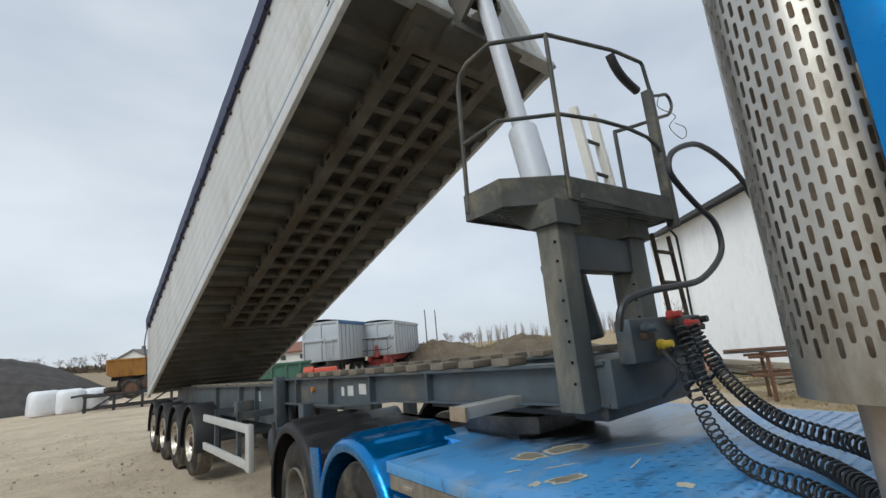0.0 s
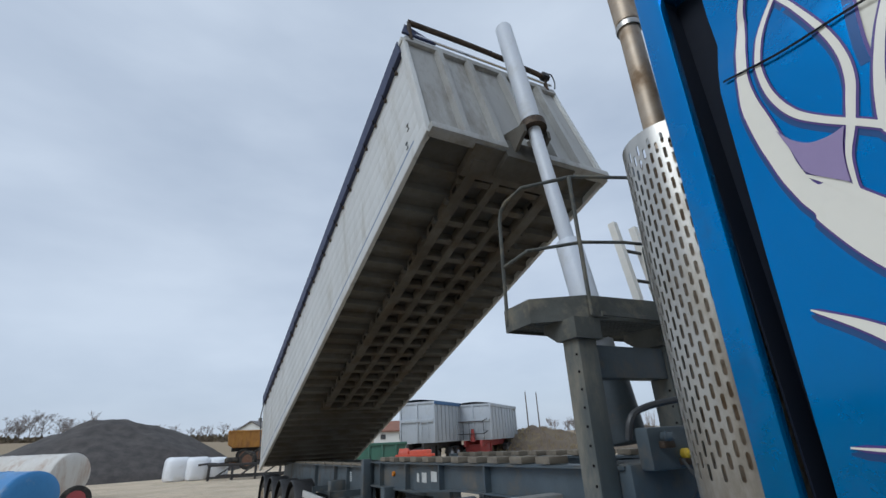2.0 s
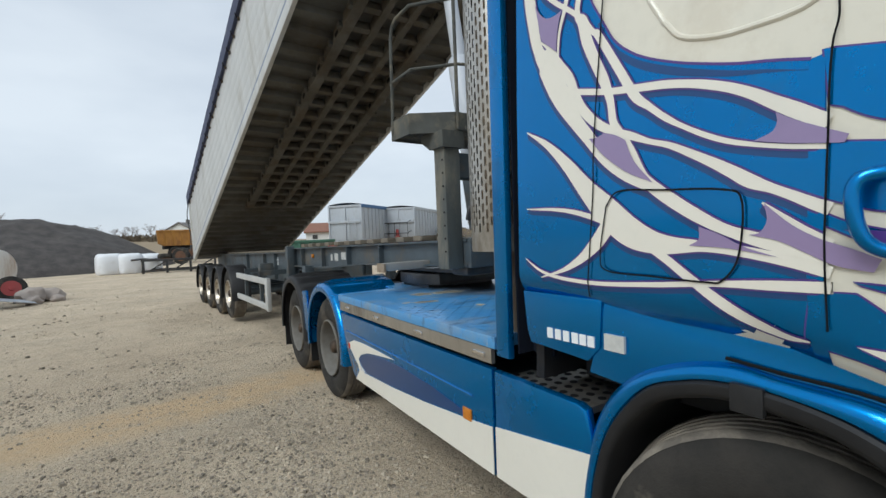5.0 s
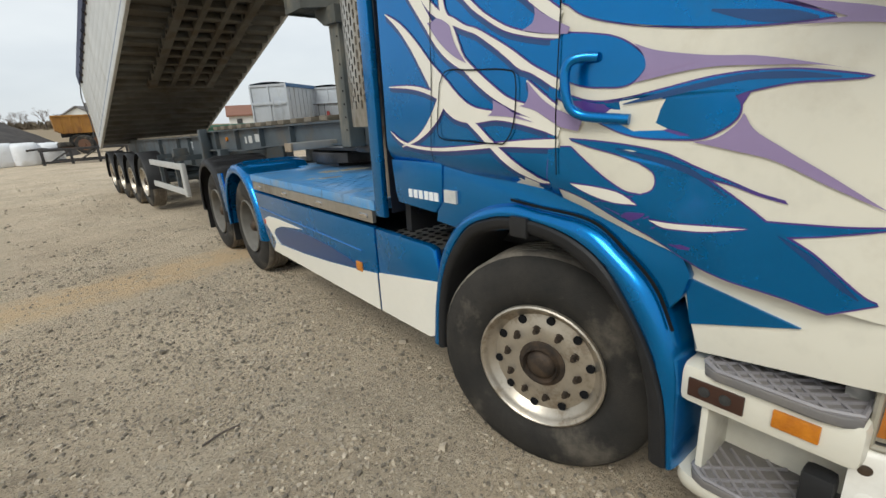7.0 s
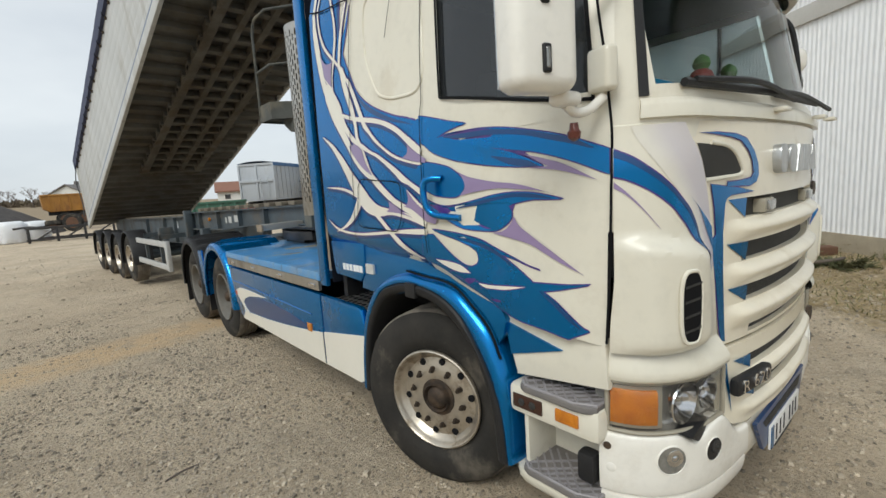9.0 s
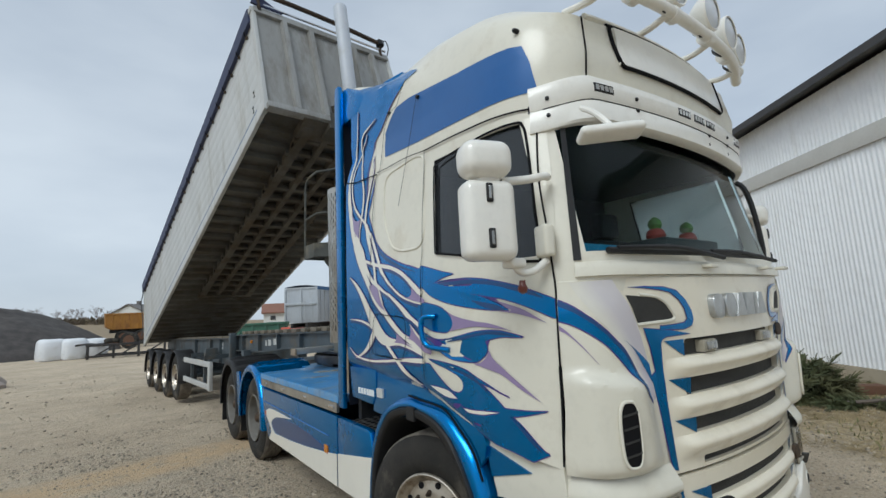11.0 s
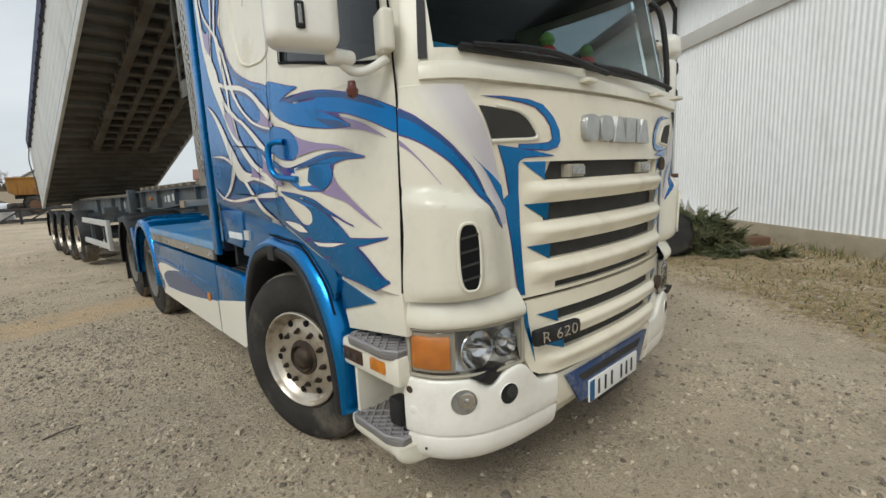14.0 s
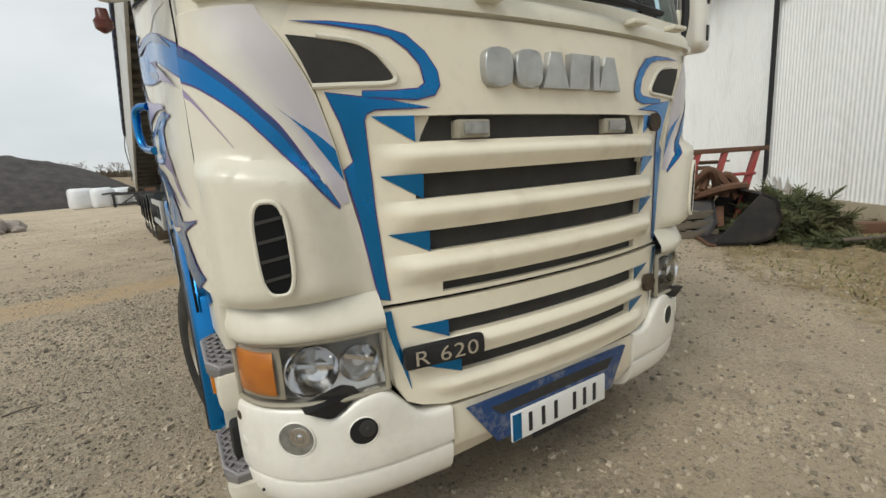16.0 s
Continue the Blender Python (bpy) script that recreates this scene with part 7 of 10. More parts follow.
def corner_point(u, z, lift=0.0):
    """The outer skin of the corner panel, with the deflector's bulge below a soft ledge."""
    across = (u - edge_u(z)) / (-1.1 - edge_u(z))
    ledge = 1.545 - 0.08 * max(0.0, 0.75 - across)
    bulge = 0.055 * smooth_step(z, ledge, ledge - 0.06) * smooth_step(across, 0.0, 0.35) * (1 - 0.85 * smooth_step(across, 0.7, 1.0)) * smooth_step(z, 1.06, 1.13)
    return flank(u, z, 0.018 - 0.012 * smooth_step(z, 1.78, 1.92) + bulge + lift)


CORNER_Z = sorted({1.09, 1.095, 1.11, 1.13, 1.16, 1.2} | {1.24 + 0.02 * k for k in range(20)} | {1.64 + 0.05 * k for k in range(6)} | {1.915, 1.925})
for s in (-1, 1):
    bm = B()
    rows = []
    for z in CORNER_Z:
        ue = edge_u(z) if z < 1.9 else edge_u(1.9) + (z - 1.9) * 2.0
        ub = -1.112 + 0.02 * smooth_step(z, 1.42, 1.12)
        line = [corner_point(ub + (ue - ub) * k / 28, z) for k in range(29)]
        inner = flank(ue, z, -0.02), flank(ub, z, -0.012)
        rows.append([Vector((-s * p.x, p.y, p.z)) for p in [inner[1]] + line + [inner[0]]])
    top = [Vector((p.x, p.y + 0.03, p.z + 0.012)) for p in rows[-1]]
    skin(bm, rows + [top], closed=False)
    defl = part("corner_deflector", bm, CREAM, truck, "bulging cream air deflector on the cab corner")


def corner_strip(name, upper, lower, mat, lift, label="", fade=None, n=24):
    """Paint on the corner panel between two lines of (along, up)."""
    up, lo = [np.array(smooth_path(q, 8)) for q in (upper, lower)]
    for s in (-1, 1):
        bm = B()
        layer = bm.verts.layers.float.new("fade") if fade else None
        rows = []
        for k in range(n + 1):
            a, b = [q[min(len(q) - 1, int(round(k / n * (len(q) - 1))))] for q in (up, lo)]
            row = []
            for j in range(9):
                q = a + (b - a) * j / 8
                p = corner_point(q[0], q[1], lift)
                row.append(bm.verts.new((-s * p.x, p.y, p.z)))
                if fade:
                    row[-1][layer] = fade(j / 8, k / n)
            rows.append(row)
        for ra, rb in zip(rows, rows[1:]):
            for j in range(8):
                bm.faces.new((ra[j], ra[j + 1], rb[j + 1], rb[j]))
        part(name, bm, mat, truck, label)


STRIPE_UP = [(-1.114, 1.845), (-1.174, 1.814), (-1.228, 1.772), (-1.264, 1.742), (-1.306, 1.7), (-1.342, 1.658), (-1.384, 1.61), (-1.426, 1.538), (-1.474, 1.454), (-1.522, 1.37)]
STRIPE_LOW = [(-1.114, 1.752), (-1.162, 1.736), (-1.216, 1.706), (-1.258, 1.676), (-1.3, 1.64), (-1.336, 1.598), (-1.378, 1.544), (-1.42, 1.49), (-1.468, 1.424), (-1.522, 1.366)]
STRIPE_MID = [(a[0] * 0.72 + b[0] * 0.28, a[1] * 0.72 + b[1] * 0.28) for a, b in zip(STRIPE_UP, STRIPE_LOW)]
corner_strip("lilac_sheen", [(-1.168, 1.92), (-1.2, 1.86), (-1.25, 1.79), (-1.3, 1.72), (-1.36, 1.645), (-1.42, 1.55), (-1.47, 1.46), (-1.52, 1.375)], [(edge_u(z) + 0.006, z) for z in (1.925, 1.88, 1.82, 1.75, 1.67, 1.58, 1.48, 1.38)], LILAC_FADE, 0.002, "soft lilac airbrush fade beside the blue stripe", lambda a, b: min(1.0, max(0.0, a * 2.4 - 0.3 * (1 - b))) * (0.55 + 0.45 * b))
corner_strip("stripe_outline", [(u - 0.002, z + 0.005) for u, z in STRIPE_UP], [(u + 0.002, z - 0.005) for u, z in STRIPE_LOW], PURPLE_LINE, 0.003)
corner_strip("blue_stripe", STRIPE_UP, STRIPE_LOW, BLUE, 0.0042, "blue stripe that sweeps over the cab corner")
corner_strip("dark_stripe", STRIPE_UP[:-1], STRIPE_MID[:-1], NAVY, 0.0052, "dark blue upper edge of the stripe")
corner_strip("blue_spike", [(-1.378, 1.664), (-1.42, 1.628), (-1.486, 1.58), (edge_u(1.538) + 0.004, 1.538)], [(-1.378, 1.664), (-1.444, 1.6), (-1.492, 1.53), (edge_u(1.445) + 0.004, 1.445)], BLUE, 0.0042, "blue spike beside the hood edge")
corner_strip("lilac_line", [(-1.114, 1.732), (-1.156, 1.693), (-1.21, 1.63), (-1.264, 1.556)], [(-1.114, 1.71), (-1.156, 1.682), (-1.21, 1.624), (-1.264, 1.554)], LILAC, 0.003)

SLOT = [(1.272 + 0.134 * v, 0.036 * (1 - abs(v) ** 3.2) ** 0.32 + 0.0005) for v in [math.sin(math.pi / 2 * k / 16) for k in range(-16, 17)]]
corner_strip("deflector_slot", [(-1.334 - w, z) for z, w in SLOT], [(-1.334 + w, z) for z, w in SLOT], SEAM, 0.011, "tall black air slot", n=96)
for s in (-1, 1):
    bm = B()
    edge = [corner_point(-1.334 - w, z, 0.007) for z, w in SLOT] + [corner_point(-1.334 + w, z, 0.007) for z, w in SLOT[-2:0:-1]]
    tube(bm, [(-s * p.x, p.y, p.z) for p in edge + edge[:1]], 0.0075, 8, smooth=False)
    part("slot_lip", bm, CREAM, truck)
for k in range(4):
    z = 1.19 + k * 0.055
    corner_strip("slot_vane", [(-1.364, z + 0.002), (-1.364, z + 0.006), (-1.364, z + 0.012)], [(-1.306, z - 0.012), (-1.306, z - 0.008), (-1.306, z - 0.002)], GREY_PLASTIC, 0.0135, n=4)

for s in (-1, 1):
    # panel over the headlamp
    bm = B()
    rows = [(z, [(s * 0.735, -1.33 - o), (s * 0.9, -1.31 - o), (s * 1.04, -1.25 - o), (s * (1.122 + o * 0.35), -1.17 - o * 0.6), (s * (1.155 + o * 0.45), -1.085), (s * (1.157 + o * 0.3), -1.035)]) for z, o in ((0.966, -0.01), (0.97, 0.016), (0.98, 0.028), (0.995, 0.033), (1.015, 0.03), (1.045, 0.012), (1.08, -0.012), (1.11, -0.03))]
    corner_loft(bm, rows)
    part("headlamp_brow", bm, CREAM, truck, "cream brow over the headlamp")
    # headlamp
    def lamp_line(z, o, x0, x1, n=10):
        base = [(0.735, -1.335), (0.9, -1.31), (1.02, -1.252), (1.1, -1.18), (1.14, -1.1), (1.15, -1.055)]
        p = smooth_path(base, 6)
        t0, t1 = x0, x1
        out = []
        for k in range(n + 1):
            t = (t0 + (t1 - t0) * k / n) * (len(p) - 1)
            i = min(int(t), len(p) - 2)
            q = p[i] + (p[i + 1] - p[i]) * (t - i)
            out.append((s * (q[0] + o * 0.5), q[1] - o))
        return out
    bm = B(); corner_loft(bm, [(z, lamp_line(z, o, 0.0, 1.0)) for z, o in ((0.75, 0.0), (0.755, -0.05), (0.8, -0.07), (0.92, -0.07), (0.962, -0.05), (0.967, 0.0))]); hl = part("headlamp", bm, LAMP_BOWL, truck, "clear headlamp with an amber indicator")
    bm = B(); corner_loft(bm, [(float(z), lamp_line(z, o, 0.008, 0.99, 24)) for z, o in ((0.757, -0.004), (0.77, 0.006), (0.8, 0.01), (0.9, 0.01), (0.95, 0.004), (0.96, -0.006))]); part("lens", bm, LAMP_GLASS, hl).visible_shadow = False
    bm = B(); corner_loft(bm, [(float(z), lamp_line(z, o, 0.455, 0.985, 18)) for z, o in ((0.765, -0.03), (0.772, -0.008), (0.945, -0.008), (0.954, -0.03))]); part("indicator_rim", bm, LAMP_SEAL, hl)
    bm = B(); corner_loft(bm, [(float(z), lamp_line(z, o, 0.5, 0.945, 18)) for z, o in ((0.783, -0.012), (0.787, -0.002), (0.8, 0.002), (0.88, 0.004), (0.918, 0.002), (0.928, -0.002), (0.932, -0.012))]); part("indicator_lens", bm, AMBER, hl, "amber indicator lens")
    for x, y, r0 in ((0.81, -1.318, 0.06), (0.955, -1.285, 0.078)):
        bm = B(); lathe(bm, (s * x, y + 0.055, 0.862), (s * 0.15, -1, 0), [(0.0, 0.02), (0.006, r0 * 0.5), (0.02, r0 * 0.85), (0.045, r0), (0.05, r0 * 1.06), (0.044, r0 * 1.1)], 28, caps=False); rf = part("reflector", bm, CHROME, hl, "round chrome reflector")
        bm = B(); lathe(bm, (s * x, y + 0.055, 0.862), (s * 0.15, -1, 0), [(-0.01, 0.018), (0.025, 0.02), (0.032, 0.012), (0.034, 0.0)], 14); part("bulb", bm, ALU_BRIGHT, rf)
        bm = B(); prism(bm, [(s * (x - r0 * 0.9), 0.842), (s * (x + r0 * 0.9), 0.886), (s * (x + r0 * 0.9), 0.9), (s * (x - r0 * 0.9), 0.857)], "y", y + 0.02, y + 0.045); part("reflector_blade", bm, CHROME, rf)
    for z in (0.757, 0.962):
        bm = B(); tube(bm, [(x, y, z) for x, y in lamp_line(0, 0.002, 0.0, 1.0, 20)], 0.009, 8); part("lamp_seal", bm, LAMP_SEAL, hl)
    for t in (0.0, 1.0):
        x, y = lamp_line(0, 0.002, t, t, 1)[0]
        bm = B(); tube(bm, [(x, y, 0.757), (x, y, 0.962)], 0.01, 8, smooth=False); part("lamp_seal", bm, LAMP_SEAL, hl)
    bm = B(); prism(bm, [(s * 0.83, 0.765), (s * 0.87, 0.778), (s * 1.01, 0.752), (s * 0.985, 0.738), (s * 0.945, 0.712), (s * 0.925, 0.708), (s * 0.885, 0.725)], "y", -1.322, -1.25, 0.004); part("lamp_bracket", bm, BLACK, hl, "black bracket in the bumper notch")

# bumper: lofted corners with a groove and round edges, and a middle section of its own
BUMPER_PLAN = smooth_path([(0.515, -1.362), (0.66, -1.352), (0.8, -1.335), (0.93, -1.3), (1.015, -1.255), (1.09, -1.188), (1.14, -1.105), (1.158, -1.05), (1.161, -1.03)], 8)
TOP_X, TOP_Z = [0.5, 0.585, 0.63, 0.67, 0.71, 0.75, 0.79, 0.84, 0.89, 0.93, 0.965, 1.0, 1.2], [0.628, 0.63, 0.642, 0.675, 0.722, 0.752, 0.758, 0.747, 0.715, 0.702, 0.725, 0.744, 0.746]
TOP_X, TOP_Z = [q for q in np.array(smooth_path(list(zip(TOP_X, TOP_Z)), 6)).T]


def bumper_skin(k, inset):
    a, b = BUMPER_PLAN[max(0, k - 1)], BUMPER_PLAN[min(len(BUMPER_PLAN) - 1, k + 1)]
    d = (b - a) / np.linalg.norm(b - a)
    return BUMPER_PLAN[k] + np.array((-d[1], d[0])) * inset


def bumper_at(x):
    """The place on the upper bumper skin and its outward direction."""
    k = int(np.argmin([abs(q[0] - x) for q in BUMPER_PLAN]))
    p, q = bumper_skin(k, -0.012), bumper_skin(k, -0.112)
    return p, (q - p) / np.linalg.norm(q - p)


for s in (-1, 1):
    bm = B()
    rows = []
    for f, inset in ((0.33, 0.16), (0.332, 0.1), (0.34, 0.065), (0.356, 0.036), (0.385, 0.014), (0.42, 0.003), (0.462, -0.003), (0.474, -0.001), (0.48, 0.009), (0.486, 0.009), (0.493, -0.008), (0.505, -0.012)):
        rows.append([Vector((s * bumper_skin(k, inset)[0], bumper_skin(k, inset)[1], f)) for k in range(len(BUMPER_PLAN))])
    for f, inset in ((0.25, -0.014), (0.55, -0.014), (0.8, -0.013), (0.93, -0.011), (0.975, -0.006), (0.995, 0.004), (1.0, 0.015), (0.99, 0.05)):
        row = []
        for k in range(len(BUMPER_PLAN)):
            p = bumper_skin(k, inset)
            top = float(np.interp(BUMPER_PLAN[k][0], TOP_X, TOP_Z))
            row.append(Vector((s * p[0], p[1], 0.505 + (top - 0.505) * f)))
        rows.append(row)
    rows = [[r[0] + Vector((0, 0.05, 0))] + r + [r[-1] + Vector((-s * 0.05, 0.0, 0))] for r in rows]
    skin(bm, rows, closed=False, caps=False)
    bump = part("bumper_corner", bm, WHITE, truck, "off-white bumper corner with fog lamps")
    for x, z, r0 in ((1.022, 0.645, 0.056), (0.832, 0.64, 0.046)):
        p, q = bumper_at(x)
        c, d = Vector((s * p[0], p[1], z)), Vector((s * q[0], q[1], 0))
        bm = B(); lathe(bm, c, d, [(-0.02, r0 * 1.1), (0.003, r0 * 1.1), (0.005, r0 * 1.04), (0.002, r0)], 32, caps=False); fog = part("fog_lamp_ring", bm, WHITE, bump)
        bm = B(); lathe(bm, c, d, [(-0.02, r0 * 1.02), (0.003, r0 * 1.0), (0.004, r0 * 0.5), (0.004, 0.002)], 32); lens = part("fog_lens", bm, FOG_GLASS if x > 1 else BLACK, fog, "round fog lamp lens")
        bm = B(); lathe(bm, c + d * 0.004 + Vector((-s * 0.012, -0.004, 0.008)), d, [(-0.004, r0 * 0.62), (0.004, r0 * 0.6), (0.006, r0 * 0.5), (0.0035, r0 * 0.2), (0.008, 0.004)], 24); part("fog_bulb", bm, CHROME if x > 1 else GREY_PLASTIC, lens)
    for x, z, r0, mat in ((1.155, 0.69, 0.017, DARK_IRON), (1.152, 0.6, 0.021, WHITE), (1.135, 0.42, 0.006, BLACK)):
        k = int(np.argmin([abs(q[0] - x) for q in BUMPER_PLAN]))
        p, q = bumper_skin(k, -0.011 if z > 0.5 else 0.002), bumper_skin(k, -0.11)
        d = Vector((s * (q - p)[0], (q - p)[1], 0)).normalized()
        bm = B(); lathe(bm, Vector((s * p[0], p[1], z)), d, [(-0.004, r0), (0.003, r0 * 0.96), (0.0045, r0 * 0.8), (0.0045, 0.001)], 20); part("bumper_plug", bm, mat, bump)
bm = B()
corner_loft(bm, [(z, [(x, y) for x, y in ((-0.51, -1.36), (-0.3, -1.37), (0, -1.375), (0.3, -1.37), (0.51, -1.36))]) for z in (0.37, 0.45, 0.47, 0.55, 0.62)])
for v in bm.verts:
    v.co.y += float(np.interp(v.co.z, [0.37, 0.45, 0.47, 0.62], [0.06, 0.01, -0.004, 0.0]))
    if v.co.z < 0.38:
        v.co.z += 0.03 * (1 - abs(v.co.x) / 0.51)
r = bmesh.ops.extrude_face_region(bm, geom=bm.faces[:])
for g in r["geom"]:
    if isinstance(g, bmesh.types.BMVert):
        g.co.y += 0.05
part("bumper_centre", bm, HOOD_CREAM, truck, "cream middle section of the bumper")
bm = B(); prism(bm, [(-0.46, 0.6), (0.43, 0.6), (0.33, 0.42), (-0.33, 0.42)], "y", -1.392, -1.372, 0.004); rec = part("plate_recess", bm, SCRATCHED_BLUE, truck, "scratched dark blue plate recess")
bm = B(); prism(bm, [(-0.36, 0.573), (0.34, 0.573), (0.3, 0.528), (-0.31, 0.528)], "y", -1.3945, -1.385, 0.002); part("recess_insert", bm, GREY_PLASTIC, rec)
bm = B(); box(bm, -0.27, 0.27, -1.405, -1.393, 0.395, 0.515, 0.004); plate = part("number_plate", bm, PLATE_WHITE, truck, "white number plate with plain bars")
bm = B(); box(bm, -0.268, -0.225, -1.4075, -1.404, 0.4, 0.51); part("plate_band", bm, BLUE, plate)
for k in range(3):
    for x in (-0.19 + k * 0.07, 0.06 + k * 0.062):
        bm = B(); box(bm, x + 0.004, x + 0.022, -1.4075, -1.404, 0.415, 0.495); part("plate_bar", bm, INK, plate)
bm = B(); box(bm, -0.16, 0.16, -1.4, -1.39, 0.365, 0.39, 0.003); part("plate_holder_strip", bm, BLACK, truck)
bm = B(); box(bm, -0.98, 0.98, -1.14, -0.7, 0.45, 1.05); part("front_core", bm, BLACK, truck)
bm = B(); box(bm, -0.95, 0.95, -1.22, 0.9, 1.0, 1.3); part("cab_floor", bm, BLACK, truck)

# ---- cowl and wipers under the windscreen ----
part("cowl", wrap_sheet([(1.94, -0.01, 0.0), (1.945, 0.018, 0.012), (1.985, 0.02, 0.012), (2.005, 0.012, 0.008), (2.02, -0.012, 0.0)], -1.2), CREAM, truck, "cream cowl under the windscreen")
for x0, x1 in ((-0.95, -0.25), (-0.2, 0.5)):
    bm = B(); tube(bm, [(x1 + 0.1, -1.42, 2.03), ((x0 + x1) / 2, -1.4, 2.07), (x0, -1.3 if x0 < -0.5 else -1.38, 2.07)], 0.012, 6); tube(bm, [(x1 - 0.05, -1.395, 2.055), (x0 - 0.05, -1.28 if x0 < -0.5 else -1.37, 2.06)], 0.016, 6, smooth=False); part("wiper", bm, BLACK, truck, "black windscreen wiper")
for x in (-0.3, 0.45, 0.72):
    bm = B(); box(bm, x - 0.045, x + 0.045, -1.435, -1.38, 1.975, 1.995, 0.009); part("wash_jet", bm, CREAM, truck)
bm = B(); tube(bm, [(1.15, -0.95, 2.75), (1.2, -1.1, 2.65), (1.21, -1.16, 2.2), (1.19, -1.14, 1.98)], 0.02, 8); part("grab_rail", bm, BLACK, truck)

# ---- inside the cab ----
bm = B(); box(bm, -1.1, 1.1, -1.2, -0.55, 1.35, 1.98, 0.05); part("dashboard", bm, INTERIOR, truck)
# upright blue strip in place of the dash's reflection low in the windscreen
bm = B(); box(bm, -1.0, 1.0, -1.13, -1.08, 1.97, 2.12, 0.02); part("dash_strip", bm, DASH_BLUE, truck)
bm = B(); box(bm, -0.15, 0.55, -1.12, -0.8, 1.98, 2.2, 0.02); part("dash_box", bm, INTERIOR, truck)
for x in (-0.62, 0.62):
    bm = B(); box(bm, x - 0.24, x + 0.24, -0.3, -0.12, 1.5, 2.35, 0.06); box(bm, x - 0.13, x + 0.13, -0.27, -0.15, 2.36, 2.58, 0.04); part("cab_seat", bm, INTERIOR, truck)
bm = B(); lathe(bm, (0.62, -0.6, 2.05), (0, 0.5, 0.85), [(-0.012, 0.2), (0, 0.23), (0.012, 0.2)], 28, caps=False); part("steering_wheel", bm, BLACK, truck)
bm = B(); box(bm, -1.12, 1.12, 0.1, 0.14, 1.4, 3.0); part("cab_curtain", bm, INTERIOR, truck)
bm = B(); box(bm, -1.12, 1.12, -1.0, 0.1, 2.8, 2.84); part("headlining", bm, CURTAIN, truck)
for x in (0.0, 0.42):
    toy = thing("soft_toy", "small red and green soft toy sitting on the dashboard", "toy", "toys on the dashboard", Matrix.Translation((x, -0.98, 2.2)))
    bm = B(); lathe(bm, (0, 0, 0), (0, 0, 1), [(0, 0.05), (0.03, 0.062), (0.06, 0.05), (0.075, 0.03)], 14); part("toy_body", bm, RED, toy)
    bm = B(); lathe(bm, (0, 0, 0.07), (0, 0, 1), [(0, 0.03), (0.03, 0.045), (0.06, 0.035), (0.08, 0.01)], 14); part("toy_top", bm, material("green_felt", (0.12, 0.22, 0.04), 0.9), toy)

# ---- tractor chassis: deck, skirts, rear arches, silencer, couplings ----
DECK = [(-1.235, 1.24), (1.235, 1.24), (1.235, 3.64), (0.62, 3.66), (0.62, 4.1), (-0.62, 4.1), (-0.62, 3.66), (-1.235, 3.64)]
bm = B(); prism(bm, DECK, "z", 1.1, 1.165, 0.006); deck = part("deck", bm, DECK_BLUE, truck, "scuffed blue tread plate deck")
bm = B()
rr = random.Random(4)
for i in range(40):
    for j in range(38):
        x, y = -1.18 + i * 0.06, 1.3 + j * 0.062
        if y < 2.45:
            a = 0.8 if (i + j) % 2 else -0.8
            c, s = math.cos(a) * 0.02, math.sin(a) * 0.02
            q = [bm.verts.new((x + dx, y + dy, 1.1655 + dz)) for dx, dy, dz in ((-c, -s, 0), (s * 0.3, -c * 0.3, 0.0025), (c, s, 0), (-s * 0.3, c * 0.3, 0.0025))]
            bm.faces.new(q)
tagged(part("tread_pattern", bm, DECK_BLUE, deck), kind="stuff")
PALE = material("worn_primer", (0.5, 0.48, 0.38), 0.7, 0, (0.36, 0.35, 0.29), 10, 0.7)
BARE = material("scuffed_filler", (0.27, 0.25, 0.19), 0.6, 0, (0.17, 0.16, 0.13), 9, 0.9)


def deck_patch(cx, cy, rx, ry, turn, seed, z, mat, label=""):
    bm = B()
    vs = []
    for k in range(56):
        a = 2 * math.pi * k / 56
        r1 = 1 + 0.45 * noise.noise((math.cos(a) * 1.6, math.sin(a) * 1.6, seed)) + 0.18 * noise.noise((math.cos(a) * 5, math.sin(a) * 5, seed))
        x, y = rx * r1 * math.cos(a), ry * r1 * math.sin(a)
        vs.append(bm.verts.new((cx + x * math.cos(turn) - y * math.sin(turn), cy + x * math.sin(turn) + y * math.cos(turn), z)))
    bm.faces.new(vs)
    part("bare_patch", bm, mat, deck, label)


for k, (cx, cy, rx, ry, turn, ring_only) in enumerate(((-0.68, 2.98, 0.1, 0.075, -0.3, 0), (-0.46, 2.93, 0.16, 0.085, -0.3, 0), (-0.88, 2.56, 0.105, 0.05, -0.2, 0), (-1.03, 2.62, 0.04, 0.025, 0.2, 1), (-0.67, 2.12, 0.035, 0.03, 0.8, 1), (-0.95, 2.85, 0.05, 0.008, -0.3, 1), (-0.75, 2.72, 0.11, 0.007, -0.35, 1), (-0.2, 2.62, 0.2, 0.008, -0.5, 1), (-0.5, 2.45, 0.09, 0.006, 0.3, 1))):
    deck_patch(cx, cy, rx, ry, turn, k * 3.7, 1.1668, PALE, "pale chipped edge of worn paint")
    if not ring_only:
        deck_patch(cx, cy, rx * 0.78, ry * 0.72, turn, k * 3.7, 1.1682, BARE, "bare scuffed filler in the worn paint")
